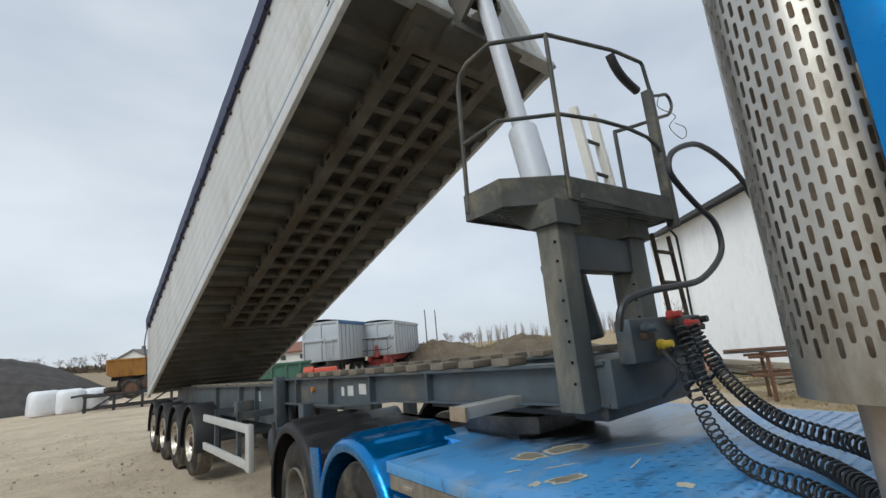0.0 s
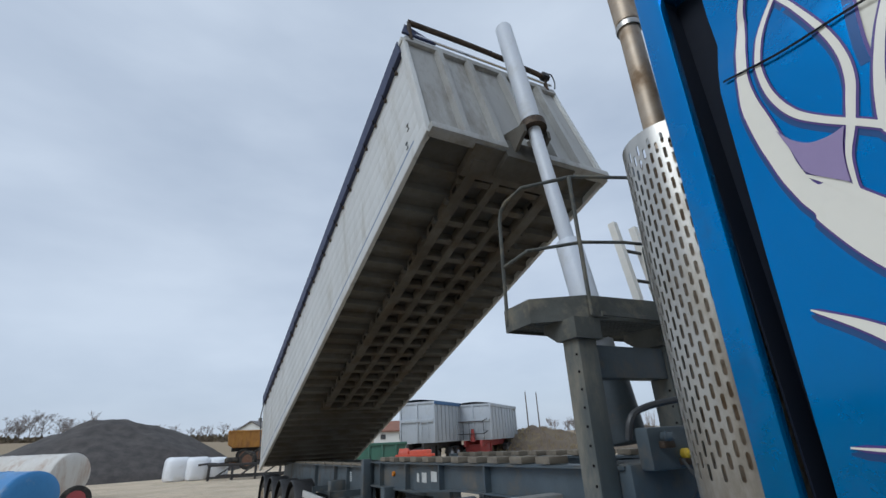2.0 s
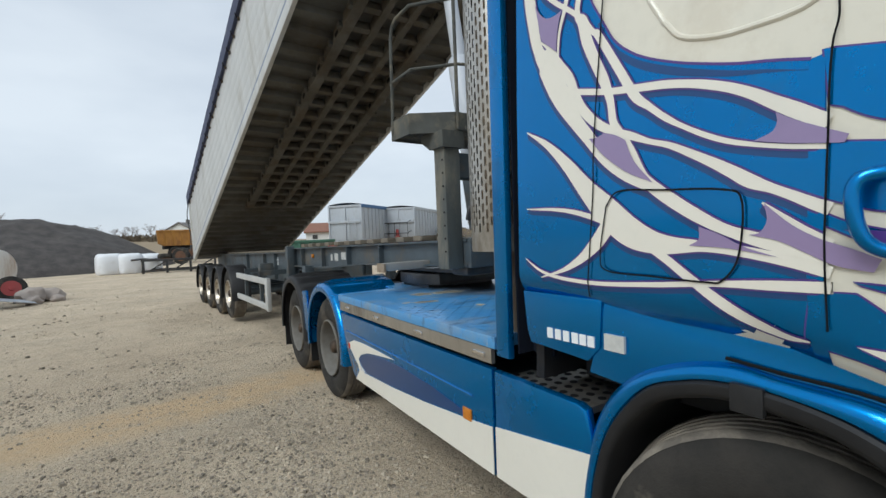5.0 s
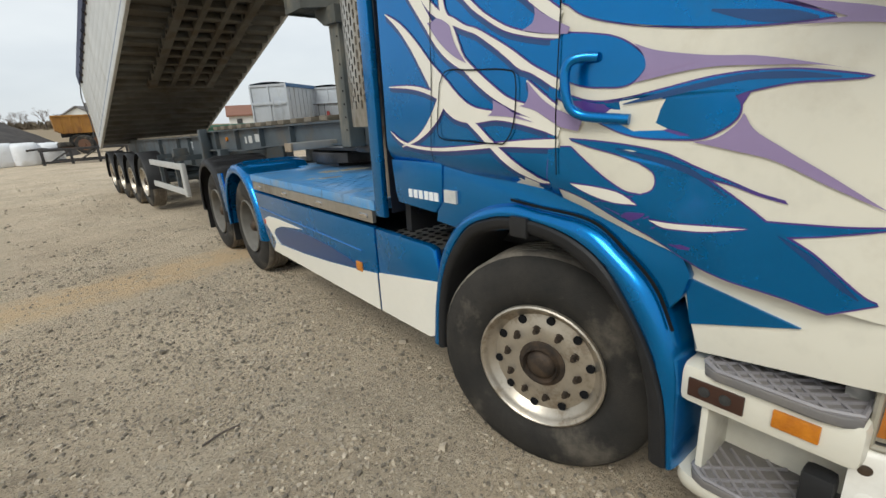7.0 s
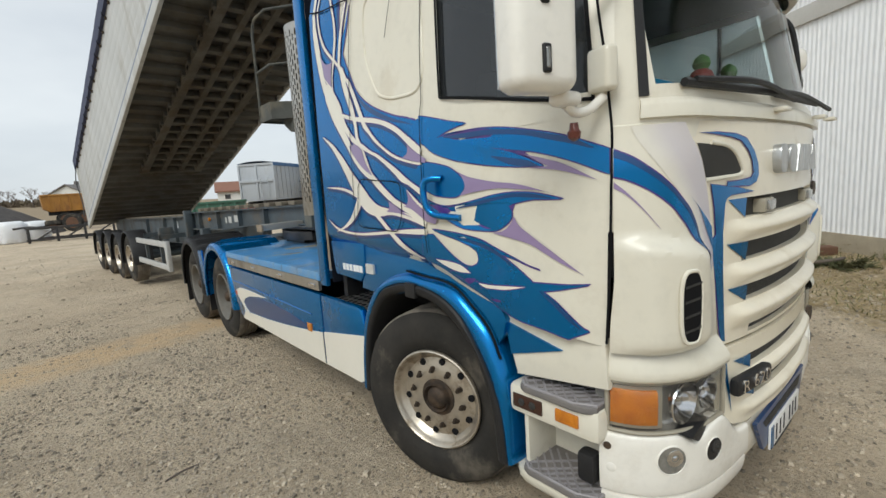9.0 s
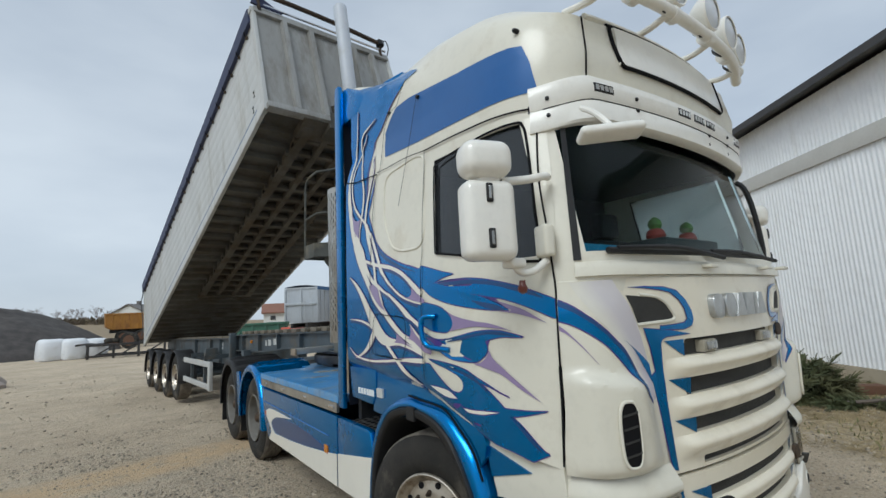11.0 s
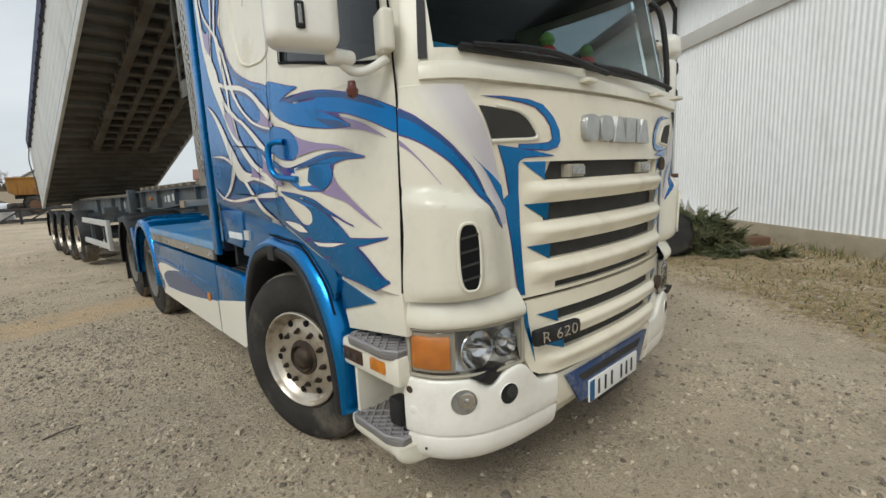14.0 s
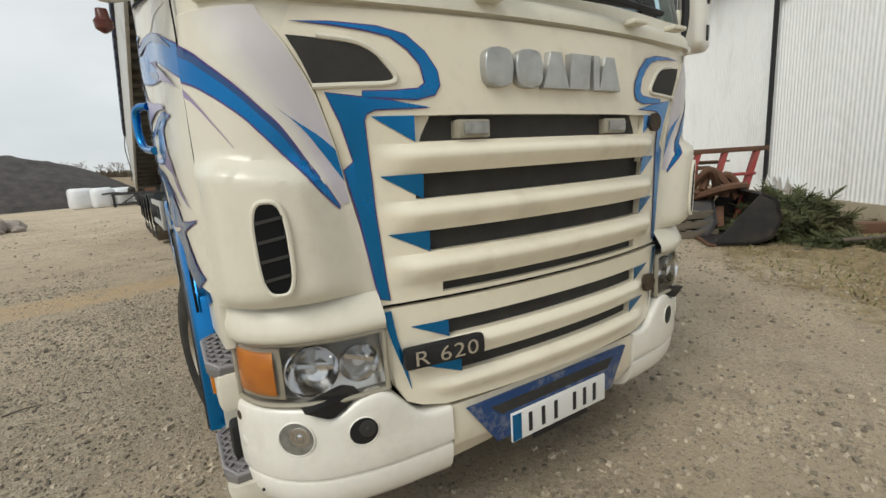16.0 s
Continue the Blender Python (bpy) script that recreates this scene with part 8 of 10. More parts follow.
for s in (-1, 1):
    bm = B(); box(bm, s * 1.225 - 0.012, s * 1.225 + 0.012, 1.27, 3.6, 1.02, 1.099); part("edge_strip", bm, STEEL_PERF, truck, "bare metal strip under the deck edge")
    for y in (1.38, 2.05, 2.75, 3.4):
        bm = B(); box(bm, s * 1.24 - 0.008, s * 1.24 + 0.008, y - 0.06, y + 0.05, 1.045, 1.072, 0.006); part("skirt_latch", bm, CHROME, truck)
    bm = B(); prism(bm, [(1.27, 0.43), (1.27, 0.995), (3.58, 0.995), (3.54, 0.86), (3.45, 0.7), (3.38, 0.58), (3.32, 0.48), (3.26, 0.44)], "x", s * 1.215 - 0.025, s * 1.215 + 0.025, 0.018); sk = part("side_skirt", bm, BLUE, truck, "blue side skirt with a cream lower edge")
    bm = B(); prism(bm, [(1.275, 0.437), (1.275, 0.69), (1.6, 0.65), (2.0, 0.608), (2.5, 0.57), (2.95, 0.55), (3.05, 0.545), (3.12, 0.56), (3.18, 0.6), (3.15, 0.54), (3.24, 0.45)], "x", s * 1.2415 - 0.0025, s * 1.2415 + 0.0025); part("cream_band", bm, FLAME, sk)
    bm = B(); prism(bm, [(3.42, 0.735), (3.25, 0.79), (3.05, 0.8), (2.75, 0.797), (2.43, 0.79), (2.7, 0.765), (2.95, 0.735), (3.1, 0.69), (3.16, 0.64), (3.12, 0.59), (3.02, 0.556), (3.05, 0.55), (3.2, 0.6), (3.32, 0.68)], "x", s * 1.2425 - 0.002, s * 1.2425 + 0.002); part("cream_leaf", bm, FLAME, sk)
    bm = B(); prism(bm, [(2.99, 0.56), (3.08, 0.6), (3.14, 0.64), (3.08, 0.685), (2.95, 0.725), (2.7, 0.755), (2.3, 0.762), (1.9, 0.74), (1.6, 0.705), (1.5, 0.675), (2.0, 0.613), (2.6, 0.573)], "x", s * 1.242 - 0.002, s * 1.242 + 0.002); part("navy_leaf", bm, NAVY, sk)
    bm = B(); tube(bm, [(s * 1.24, 1.45, 0.805), (s * 1.243, 2.4, 0.826), (s * 1.24, 3.45, 0.845)], 0.008, 8); part("skirt_crease", bm, BLUE, sk)
    bm = B(); prism(bm, [(0.6, 0.48), (0.63, 0.82), (0.66, 0.97), (0.7, 0.985), (1.252, 0.99), (1.255, 0.43), (0.74, 0.43)], "x", s * 1.215 - 0.025, s * 1.215 + 0.025, 0.018); sk2 = part("front_skirt", bm, BLUE, truck, "short blue skirt panel behind the arch")
    bm = B(); prism(bm, [(0.615, 0.5), (0.64, 0.797), (1.248, 0.7), (1.25, 0.44), (0.74, 0.44)], "x", s * 1.2415 - 0.0025, s * 1.2415 + 0.0025); part("cream_band", bm, FLAME, sk2)
    bm = B(); box(bm, s * 1.243 - 0.006, s * 1.243 + 0.006, 1.46, 1.54, 0.655, 0.722, 0.003); part("side_marker", bm, AMBER, truck, "amber side marker")
    bm = B(); box(bm, s * 1.243 - 0.006, s * 1.243 + 0.006, 3.35, 3.4, 0.7, 0.745, 0.003); part("side_marker", bm, RED_REFLECT, truck)
    # side box step behind the cab: perforated tread
    bm = B(); box(bm, s * 1.0 - 0.22, s * 1.0 + 0.22, 0.7, 1.24, 0.92, 0.95); tr = part("tank_step", bm, STEEL_PERF, truck, "perforated metal tread behind the cab")
    bm = B(); cyl(bm, (0, 0, -0.001), (0, 0, 0.002), 0.02, seg=10); hole = mesh_of(bm, "step_hole", SEAM)
    for i in range(6):
        for j in range(8):
            share("step_hole", hole, tr, Matrix.Translation((s * 1.0 - 0.18 + i * 0.07, 0.74 + j * 0.065 + (0.03 if i % 2 else 0), 0.95)))
    bm = B(); box(bm, s * 0.9 - 0.25, s * 0.9 + 0.25, 0.75, 3.3, 0.4, 0.9, 0.03); part("tank", bm, BLACK, truck)
    bm = B(); box(bm, s * 0.45 - 0.05, s * 0.45 + 0.05, -0.9, 6.5, 0.75, 1.0); part("frame_rail", bm, BLACK, truck)
    # rear arches
    for cy, mat, lab, nm in ((4.2, BLUE, "blue ribbed rear mudguard", "rear_arch"), (5.55, BLACK, "black ribbed rear mudguard", "tag_arch")):
        bm = B()
        rings = []
        for k in range(145):
            a = radians(-12 + 204 * k / 144)
            rib = 0.024 * max(0.0, math.cos(2 * math.pi * k / 12)) ** 1.5 if 22 < k < 122 else 0.0
            rings.append([Vector((s * x, cy + r * math.cos(a), 0.6 + r * math.sin(a))) for x, r in ((0.5, 0.6), (1.19, 0.6), (1.225, 0.545), (1.24, 0.542), (1.246, 0.555), (1.244, 0.595), (1.23, 0.622), (1.205, 0.636), (1.15, 0.638 + rib * 0.2), (1.12, 0.638 + rib), (0.62, 0.638 + rib), (0.5, 0.638 + rib * 0.4))])
        skin(bm, rings)
        part(nm, bm, mat, truck, lab)
    bm = B(); prism(bm, [(4.77, 0.62), (4.97, 0.62), (5.0, 1.08), (4.8, 1.1)], "x", s * 1.22 - 0.012, s * 1.22 + 0.012, 0.005); part("arch_gusset", bm, BLUE, truck)
    bm = B(); box(bm, s * 0.92 - 0.28, s * 0.92 + 0.28, 6.14, 6.16, 0.2, 0.85); part("mud_flap", bm, BLACK, truck, "black rubber mud flap")
    bm = B(); box(bm, s * 0.92 - 0.28, s * 0.92 + 0.28, 4.825, 4.84, 0.25, 0.7); part("mud_flap", bm, BLACK, truck, "black rubber mud flap")
    put_wheel(truck, s * 1.175, 0.02, 0.525, s, "steer", "front wheel with a worn aluminium rim", 8, 17)
    for yy in (4.2, 5.55):
        put_wheel(truck, s * 1.18, yy, 0.53, s, "drive", "rear wheel with a deep grey rim", yy * 20)
        put_wheel(truck, s * 0.85, yy, 0.53, s, "drive", "inner rear wheel", yy * 20)
for yy in (0.0, 4.2, 5.55):
    bm = B(); cyl(bm, (-0.95, yy, 0.53), (0.95, yy, 0.53), 0.09, seg=14); part("axle", bm, BLACK, truck)
bm = B(); prism(bm, [(-0.36, 3.2), (0.36, 3.2), (0.46, 3.4), (0.46, 3.85), (0.3, 4.15), (0.12, 4.15), (0.05, 3.75), (-0.05, 3.75), (-0.12, 4.15), (-0.3, 4.15), (-0.46, 3.85), (-0.46, 3.4)], "z", 1.2, 1.31, 0.012); box(bm, -0.4, 0.4, 3.35, 3.9, 1.15, 1.21); part("fifth_wheel", bm, GREASE, truck, "greasy black coupling plate")
bm = B(); box(bm, -0.5, 0.5, 3.7, 6.4, 0.7, 1.0); part("rear_frame", bm, BLACK, truck)

# perforated silencer shield: one sheet with real slots
SIL = Vector((-1.045, 1.325, 0))
R_SIL, Z0, Z1, NA, NR = 0.2, 1.6, 2.97, 48, 18
bm = B()
cache = {}


pitch = (Z1 - Z0 - 0.16) / NR
for i in range(NA):
    off = 0.5 * pitch if i % 2 else 0.0
    zs = [Z0]
    for k in range(NR):
        zb = Z0 + 0.1 + k * pitch + off
        zs += [zb, zb + pitch * 0.72]
    zs.append(Z1)
    a = [i, i + 0.265, i + 0.735, i + 1.0]
    for k in range(len(zs) - 1):
        slot = k % 2 == 1 and zs[k + 1] < Z1 - 0.03
        for c in range(3):
            if slot and c == 1:
                for ga, gs in ((a[1], 1), (a[2], -1)):
                    for gz, gt in ((zs[k], 1), (zs[k + 1], -1)):
                        ha, hz = 0.22 * gs, 0.0075 * gt
                        fan = [(ga, gz), (ga + ha, gz), (ga + 0.45 * ha, gz + 0.14 * hz), (ga + 0.14 * ha, gz + 0.45 * hz), (ga, gz + hz)]
                        bm.faces.new([bm.verts.new((SIL.x + R_SIL * math.cos(2 * math.pi * aa / NA), SIL.y + R_SIL * math.sin(2 * math.pi * aa / NA), z)) for aa, z in fan])
                continue
            q = [bm.verts.new((SIL.x + R_SIL * math.cos(2 * math.pi * aa / NA), SIL.y + R_SIL * math.sin(2 * math.pi * aa / NA), z)) for aa, z in ((a[c], zs[k]), (a[c + 1], zs[k]), (a[c + 1], zs[k + 1]), (a[c], zs[k + 1]))]
            bm.faces.new(q)
bmesh.ops.remove_doubles(bm, verts=bm.verts, dist=1e-5)
bmesh.ops.recalc_face_normals(bm, faces=bm.faces)
r = bmesh.ops.extrude_face_region(bm, geom=bm.faces[:])
for g in r["geom"]:
    if isinstance(g, bmesh.types.BMVert):
        d = Vector((g.co.x - SIL.x, g.co.y - SIL.y, 0)).normalized()
        g.co -= d * 0.004
shield = part("silencer_shield", bm, STEEL_PERF, truck, "perforated stainless shield round the silencer")
bm = B(); lathe(bm, (SIL.x, SIL.y, 1.66), (0, 0, 1), [(0, 0.11), (0.02, 0.135), (1.24, 0.135), (1.26, 0.11)], 28); part("silencer", bm, RUSTY_PIPE, truck, "stained silencer drum")
bm = B(); cyl(bm, (SIL.x, SIL.y, 1.16), (SIL.x, SIL.y, 1.7), 0.085, seg=24); part("exhaust_stub", bm, RUSTY_PIPE, truck, "heat-stained exhaust stub")
bm = B(); tube(bm, [(SIL.x, SIL.y + 0.055, 2.85), (SIL.x, SIL.y + 0.055, 3.92)], 0.05, 20, smooth=False); cyl(bm, (SIL.x, SIL.y + 0.055, 3.72), (SIL.x, SIL.y + 0.055, 3.94), 0.058, 0.062, 20); part("exhaust_pipe", bm, RUSTY_PIPE, truck, "stained upright exhaust pipe")
for z in (3.0, 3.68):
    bm = B(); lathe(bm, (SIL.x, SIL.y + 0.055, z), (0, 0, 1), [(0, 0.051), (0.0, 0.06), (0.03, 0.06), (0.03, 0.051)], 20); part("pipe_clamp", bm, STEEL_PERF, truck)
ed = Vector((-0.8, -0.62, 0)).normalized() * (R_SIL + 0.012)
for z in (1.75, 2.3, 2.62, 2.9):
    bm = B(); tube(bm, [(SIL.x + ed.x, SIL.y + ed.y, z - 0.07), (SIL.x + ed.x, SIL.y + ed.y, z + 0.07)], 0.012, 8, smooth=False); part("shield_clip", bm, STEEL_PERF, shield)

# coupling panel on the headstock, coiled air lines, loose hoses
coup = thing("coupling_panel", "dark panel of air couplings with red and yellow heads", "coupling", at=TR)
bm = B(); box(bm, -0.58, 0.32, -1.44, -1.34, 1.62, 1.86, 0.02); part("panel_body", bm, FRAME_GREY, coup)
YEL = material("yellow_plastic", (0.55, 0.38, 0.03), 0.5)
for x, z, m in ((-0.45, 1.8, FRAME_GREY), (-0.3, 1.7, YEL), (-0.12, 1.86, RED), (0.1, 1.8, RED), (0.24, 1.82, BLACK), (-0.02, 1.72, BLACK)):
    bm = B(); lathe(bm, (x, -1.44, z), (0, -1, 0.1), [(0, 0.032), (0.03, 0.032), (0.04, 0.022), (0.08, 0.02), (0.08, 0.0)], 16); part("coupling_head", bm, m, coup)
    bm = B(); box(bm, x - 0.05, x + 0.05, -1.48, -1.42, z - 0.06, z - 0.02, 0.01); part("coupling_lever", bm, DARK_IRON, coup)
for x in (-0.4, -0.1, 0.2):
    bm = B(); tube(bm, [(x, -1.5, 1.68), (x + 0.03, -1.55, 1.55), (x + 0.08, -1.42, 1.42)], 0.01, 6); part("thin_cable", bm, HOSE, coup)


def coil(name, pts, turns, r, wire, label):
    """A helix that hangs along a smooth path."""
    path = [Vector(p) for p in smooth_path(pts, 60)]
    n = turns * 10
    out = []
    for k in range(n + 1):
        t = k / n * (len(path) - 1)
        i = min(int(t), len(path) - 2)
        p = path[i].lerp(path[i + 1], t - i)
        d = (path[i + 1] - path[i]).normalized()
        u = d.cross(Vector((0, 0, 1)) if abs(d.z) < 0.95 else Vector((0, 1, 0))).normalized()
        w = d.cross(u)
        a = 2 * math.pi * k / 10
        out.append(p + (u * math.cos(a) + w * math.sin(a)) * r)
    bm = B(); tube(bm, out, wire, 5, smooth=False)
    return solid(name, bm, HOSE, label, "air hose", "coiled air lines")


coil("coiled_hose", [(0.16, 2.45, 1.8), (0.05, 2.3, 1.45), (-0.1, 2.05, 1.27), (-0.35, 1.7, 1.215), (-0.75, 1.45, 1.23)], 46, 0.036, 0.007, "black coiled air line sagging over the deck")
coil("coiled_hose", [(0.3, 2.45, 1.8), (0.22, 2.28, 1.5), (0.05, 2.0, 1.32), (-0.2, 1.62, 1.27), (-0.7, 1.36, 1.3)], 50, 0.036, 0.007, "black coiled air line sagging over the deck")
coil("coiled_hose", [(0.02, 2.42, 1.7), (-0.15, 2.25, 1.35), (-0.4, 2.0, 1.21), (-0.6, 1.7, 1.203), (-0.82, 1.5, 1.21)], 34, 0.032, 0.0055, "thin black coiled cable on the deck")
bm = B(); tube(bm, [(-0.576, 2.37, 1.8), (-0.56, 2.35, 1.9), (-0.479, 2.35, 1.955), (-0.265, 2.35, 1.997), (0.044, 2.35, 2.025), (0.333, 2.35, 2.064), (0.6, 2.35, 2.179), (0.731, 2.35, 2.3), (0.7, 2.35, 2.46), (0.477, 2.35, 2.575), (0.272, 2.35, 2.704), (0.222, 2.35, 2.792), (0.313, 2.35, 2.906), (0.537, 2.35, 3.002), (0.755, 2.35, 3.04), (1.045, 2.35, 2.996), (1.33, 2.35, 2.88), (1.58, 2.35, 2.651), (1.7, 2.2, 2.3)], 0.02, 8, 8)
solid("loose_hose", bm, HOSE, "thick black hydraulic hose looped beside the catwalk", "hose")
bm = B(); tube(bm, [TR @ Vector(p) for p in ((0.16, -1.25, 3.86), (0.2, -1.25, 3.79), (0.27, -1.25, 3.73), (0.37, -1.25, 3.69), (0.5, -1.25, 3.66))], 0.034, 10)
solid("hose_offcut", bm, HOSE, "short cut length of thick black hose tied to the railing", "hose")
bm = B(); tube(bm, [TR @ Vector(p) for p in ((0.5, -1.3, 3.6), (0.73, -1.25, 3.685), (0.9, -1.25, 3.74), (0.85, -1.25, 3.616), (1.178, -1.25, 3.626), (1.0, -1.25, 3.471), (1.196, -1.25, 3.411), (1.33, -1.25, 3.47), (1.344, -1.25, 3.55), (1.142, -1.25, 3.545))], 0.0035, 5)
solid("tie_wire", bm, DARK_IRON, "thin bent wire trailing from the railing post", "wire")

# ---- things round the yard ----
BALE_FILM = material("white_stretch_film", (0.78, 0.79, 0.8), 0.35, 0, (0.7, 0.71, 0.73), 2.5, 0.6, bump=0.7, bump_scale=7, dirt=(0.45, 0.42, 0.36), dirt_amount=0.2)
BLACK_STEEL = material("black_painted_steel", (0.022, 0.022, 0.024), 0.5, 0.2, (0.05, 0.045, 0.04), 4, 0.7, dirt=(0.14, 0.09, 0.06), dirt_amount=0.35)
ORANGE = material("rusty_orange_paint", (0.42, 0.2, 0.03), 0.6, 0, (0.3, 0.13, 0.03), 2, 0.8, dirt=(0.16, 0.08, 0.04), dirt_amount=0.5, stretch=(1, 1, 0.3))
GREEN = material("green_container_paint", (0.05, 0.14, 0.095), 0.55, 0, (0.04, 0.11, 0.08), 2, 0.7, dirt=(0.16, 0.13, 0.1), dirt_amount=0.35)
RED_PAINT = material("faded_red_steel", (0.33, 0.045, 0.04), 0.55, 0, (0.26, 0.05, 0.045), 3, 0.7, dirt=(0.2, 0.12, 0.09), dirt_amount=0.4)
ORANGE_RED = material("orange_red_machine", (0.55, 0.08, 0.04), 0.5, 0, (0.42, 0.07, 0.04), 3, 0.7, dirt=(0.2, 0.12, 0.09), dirt_amount=0.3)
TANK_BLUE = material("blue_tank_paint", (0.05, 0.21, 0.46), 0.4, 0, (0.04, 0.17, 0.4), 1.5, 0.6, dirt=(0.4, 0.38, 0.33), dirt_amount=0.3)
TANK_WHITE = material("rust_streaked_tank", (0.6, 0.58, 0.54), 0.5, 0, (0.5, 0.46, 0.4), 1.5, 0.7, dirt=(0.3, 0.16, 0.08), dirt_amount=0.5, stretch=(1, 1, 0.25))
GREY_BODY = material("light_grey_tipper_body", (0.42, 0.45, 0.48), 0.45, 0.2, (0.36, 0.38, 0.41), 1.2, 0.7, dirt=(0.3, 0.29, 0.26), dirt_amount=0.4, stretch=(1, 1, 0.3))
TARP_BLUE = material("blue_roll_tarpaulin", (0.05, 0.13, 0.28), 0.55, 0, (0.04, 0.1, 0.22), 3, 0.6, bump=0.4, bump_scale=5)
RENDER_WHITE = material("white_house_render", (0.74, 0.73, 0.68), 0.85, 0, (0.68, 0.66, 0.6), 0.6, 0.5)
TILE_GREY = material("grey_roof_tiles", (0.16, 0.15, 0.145), 0.8, 0, (0.2, 0.18, 0.16), 1.0, 0.6, bump=0.5, bump_scale=8)
TILE_RED = material("brown_roof_tiles", (0.25, 0.12, 0.08), 0.8, 0, (0.2, 0.1, 0.07), 1.0, 0.6, bump=0.5, bump_scale=8)
BARK = material("grey_brown_bark", (0.13, 0.105, 0.085), 0.9, 0, (0.09, 0.075, 0.06), 3, 0.7, bump=0.4, bump_scale=20)
# twigs of the horizon trees, their colour lightened for distance haze
TWIG = material("bare_twigs", (0.27, 0.225, 0.2), 0.9, 0, (0.2, 0.17, 0.15), 2, 0.6)
FIR = material("fir_needles", (0.075, 0.095, 0.04), 0.8, 0, (0.13, 0.12, 0.055), 2, 0.9)
STRAW = material("dry_straw", (0.36, 0.27, 0.13), 0.9, 0, (0.26, 0.2, 0.09), 2, 0.9)
GRASS = material("dull_grass", (0.12, 0.13, 0.045), 0.9, 0, (0.22, 0.19, 0.08), 2, 0.9)
TERRACOTTA = material("terracotta_pipe", (0.4, 0.2, 0.12), 0.8, 0, (0.34, 0.17, 0.1), 6, 0.6)
RUST = material("rusty_iron", (0.17, 0.085, 0.05), 0.85, 0.2, (0.1, 0.06, 0.04), 4, 0.8, bump=0.5, bump_scale=30)
STONE = material("granite_boulder", (0.36, 0.31, 0.27), 0.9, 0, (0.27, 0.23, 0.2), 3, 0.8, bump=0.6, bump_scale=18)


# wrapped bales
def bale(at, yaw, seed, size=(0.62, 0.95, 1.15)):
    bm = B()
    n, rows = 28, []
    for z, k in ((0, 0.9), (0.06, 0.98), (0.3, 1.02), (0.7, 1.0), (0.95, 0.98), (1.08, 0.9), (1.15, 0.72)):
        row = []
        for i in range(n):
            a = 2 * math.pi * i / n
            c, s = math.cos(a), math.sin(a)
            e = (abs(c) ** 4 + abs(s) ** 4) ** -0.25
            w = k * e * (1 + 0.05 * noise.noise((c * 2, s * 2 + seed, z * 3)))
            row.append(Vector((size[0] * w * c, size[1] * w * s, z * size[2] / 1.15 + 0.03 * noise.noise((c * 3, s * 3, seed)))))
        rows.append(row)
    skin(bm, rows)
    solid("wrapped_bale", bm, BALE_FILM, "white film-wrapped silage bale on the gravel", "bale", "wrapped bales by the grit mound", at=Matrix.Translation((*at, 0.0)) @ Matrix.Rotation(radians(yaw), 4, "Z"))


bale((-5.6, 35.2), 12, 1, (0.68, 0.9, 1.32))
bale((-4.45, 35.0), 6, 2, (0.66, 0.9, 1.28))
bale((-3.4, 35.3), 15, 3, (0.6, 0.9, 1.2))


def wheel_simple(parent, c, r, w, rim_mat, axis=(1, 0, 0)):
    ax = Vector(axis).normalized()
    bm = B(); lathe(bm, Vector(c) - ax * w / 2, ax, [(0.02, r * 0.6), (0, r * 0.8), (0.03 * w, r * 0.95), (0.15 * w, r), (0.85 * w, r), (0.97 * w, r * 0.95), (w, r * 0.8), (w - 0.02, r * 0.6)], 28); ty = part("tyre", bm, RUBBER, parent)
    for s in (-1, 1):
        bm = B(); lathe(bm, Vector(c) + ax * (s * (w / 2 - 0.03)), ax * s, [(0.012, r * 0.62), (0.0, r * 0.56), (-0.04, r * 0.4), (-0.02, r * 0.2), (0.03, r * 0.17), (0.035, 0.02)], 24); part("rim", bm, rim_mat, ty)


# low black frame trailer
low = thing("frame_trailer", "low black steel frame trailer parked with spare tyres", "trailer", at=Matrix.Translation((-3.7, 32.6, 0)) @ Matrix.Rotation(radians(-14), 4, "Z"))
for y in (0.0, 1.9):
    bm = B(); box(bm, -0.1, 5.6, y - 0.06, y + 0.06, 0.75, 0.89, 0.01); part("side_rail", bm, BLACK_STEEL, low)
    bm = B(); box(bm, -0.1, 5.6, y - 0.05, y + 0.05, 0.12, 0.22, 0.01); part("lower_rail", bm, BLACK_STEEL, low)
for x in (0.0, 1.3, 2.6, 4.0, 5.4):
    bm = B(); box(bm, x - 0.06, x + 0.06, -0.05, 1.95, 0.76, 0.86, 0.01); part("cross_member", bm, BLACK_STEEL, low)
    bm = B(); box(bm, x - 0.06, x + 0.06, -0.06, 0.06, 0.0, 0.8, 0.01); part("stanchion", bm, BLACK_STEEL, low)
for x in (0.3, 1.6, 2.9):
    bm = B(); tube(bm, [(x, 0.0, 0.15), (x + 1.0, 0.0, 0.78)], 0.045, 6, smooth=False); part("brace", bm, BLACK_STEEL, low)
bm = B(); tube(bm, [(-0.9, 0.95, 0.85), (-0.2, 0.95, 0.9), (0.4, 0.5, 0.84)], 0.06, 8); part("drawbar", bm, BLACK_STEEL, low)
wheel_simple(low, (2.0, 0.5, 1.0), 0.52, 0.3, RUST, (0.25, 1, 0))
wheel_simple(low, (1.0, 1.2, 1.0), 0.5, 0.28, RUST, (0, 0.15, 1))
wheel_simple(low, (4.6, 1.0, 0.95), 0.5, 0.28, RUST, (0, 0.2, 1))

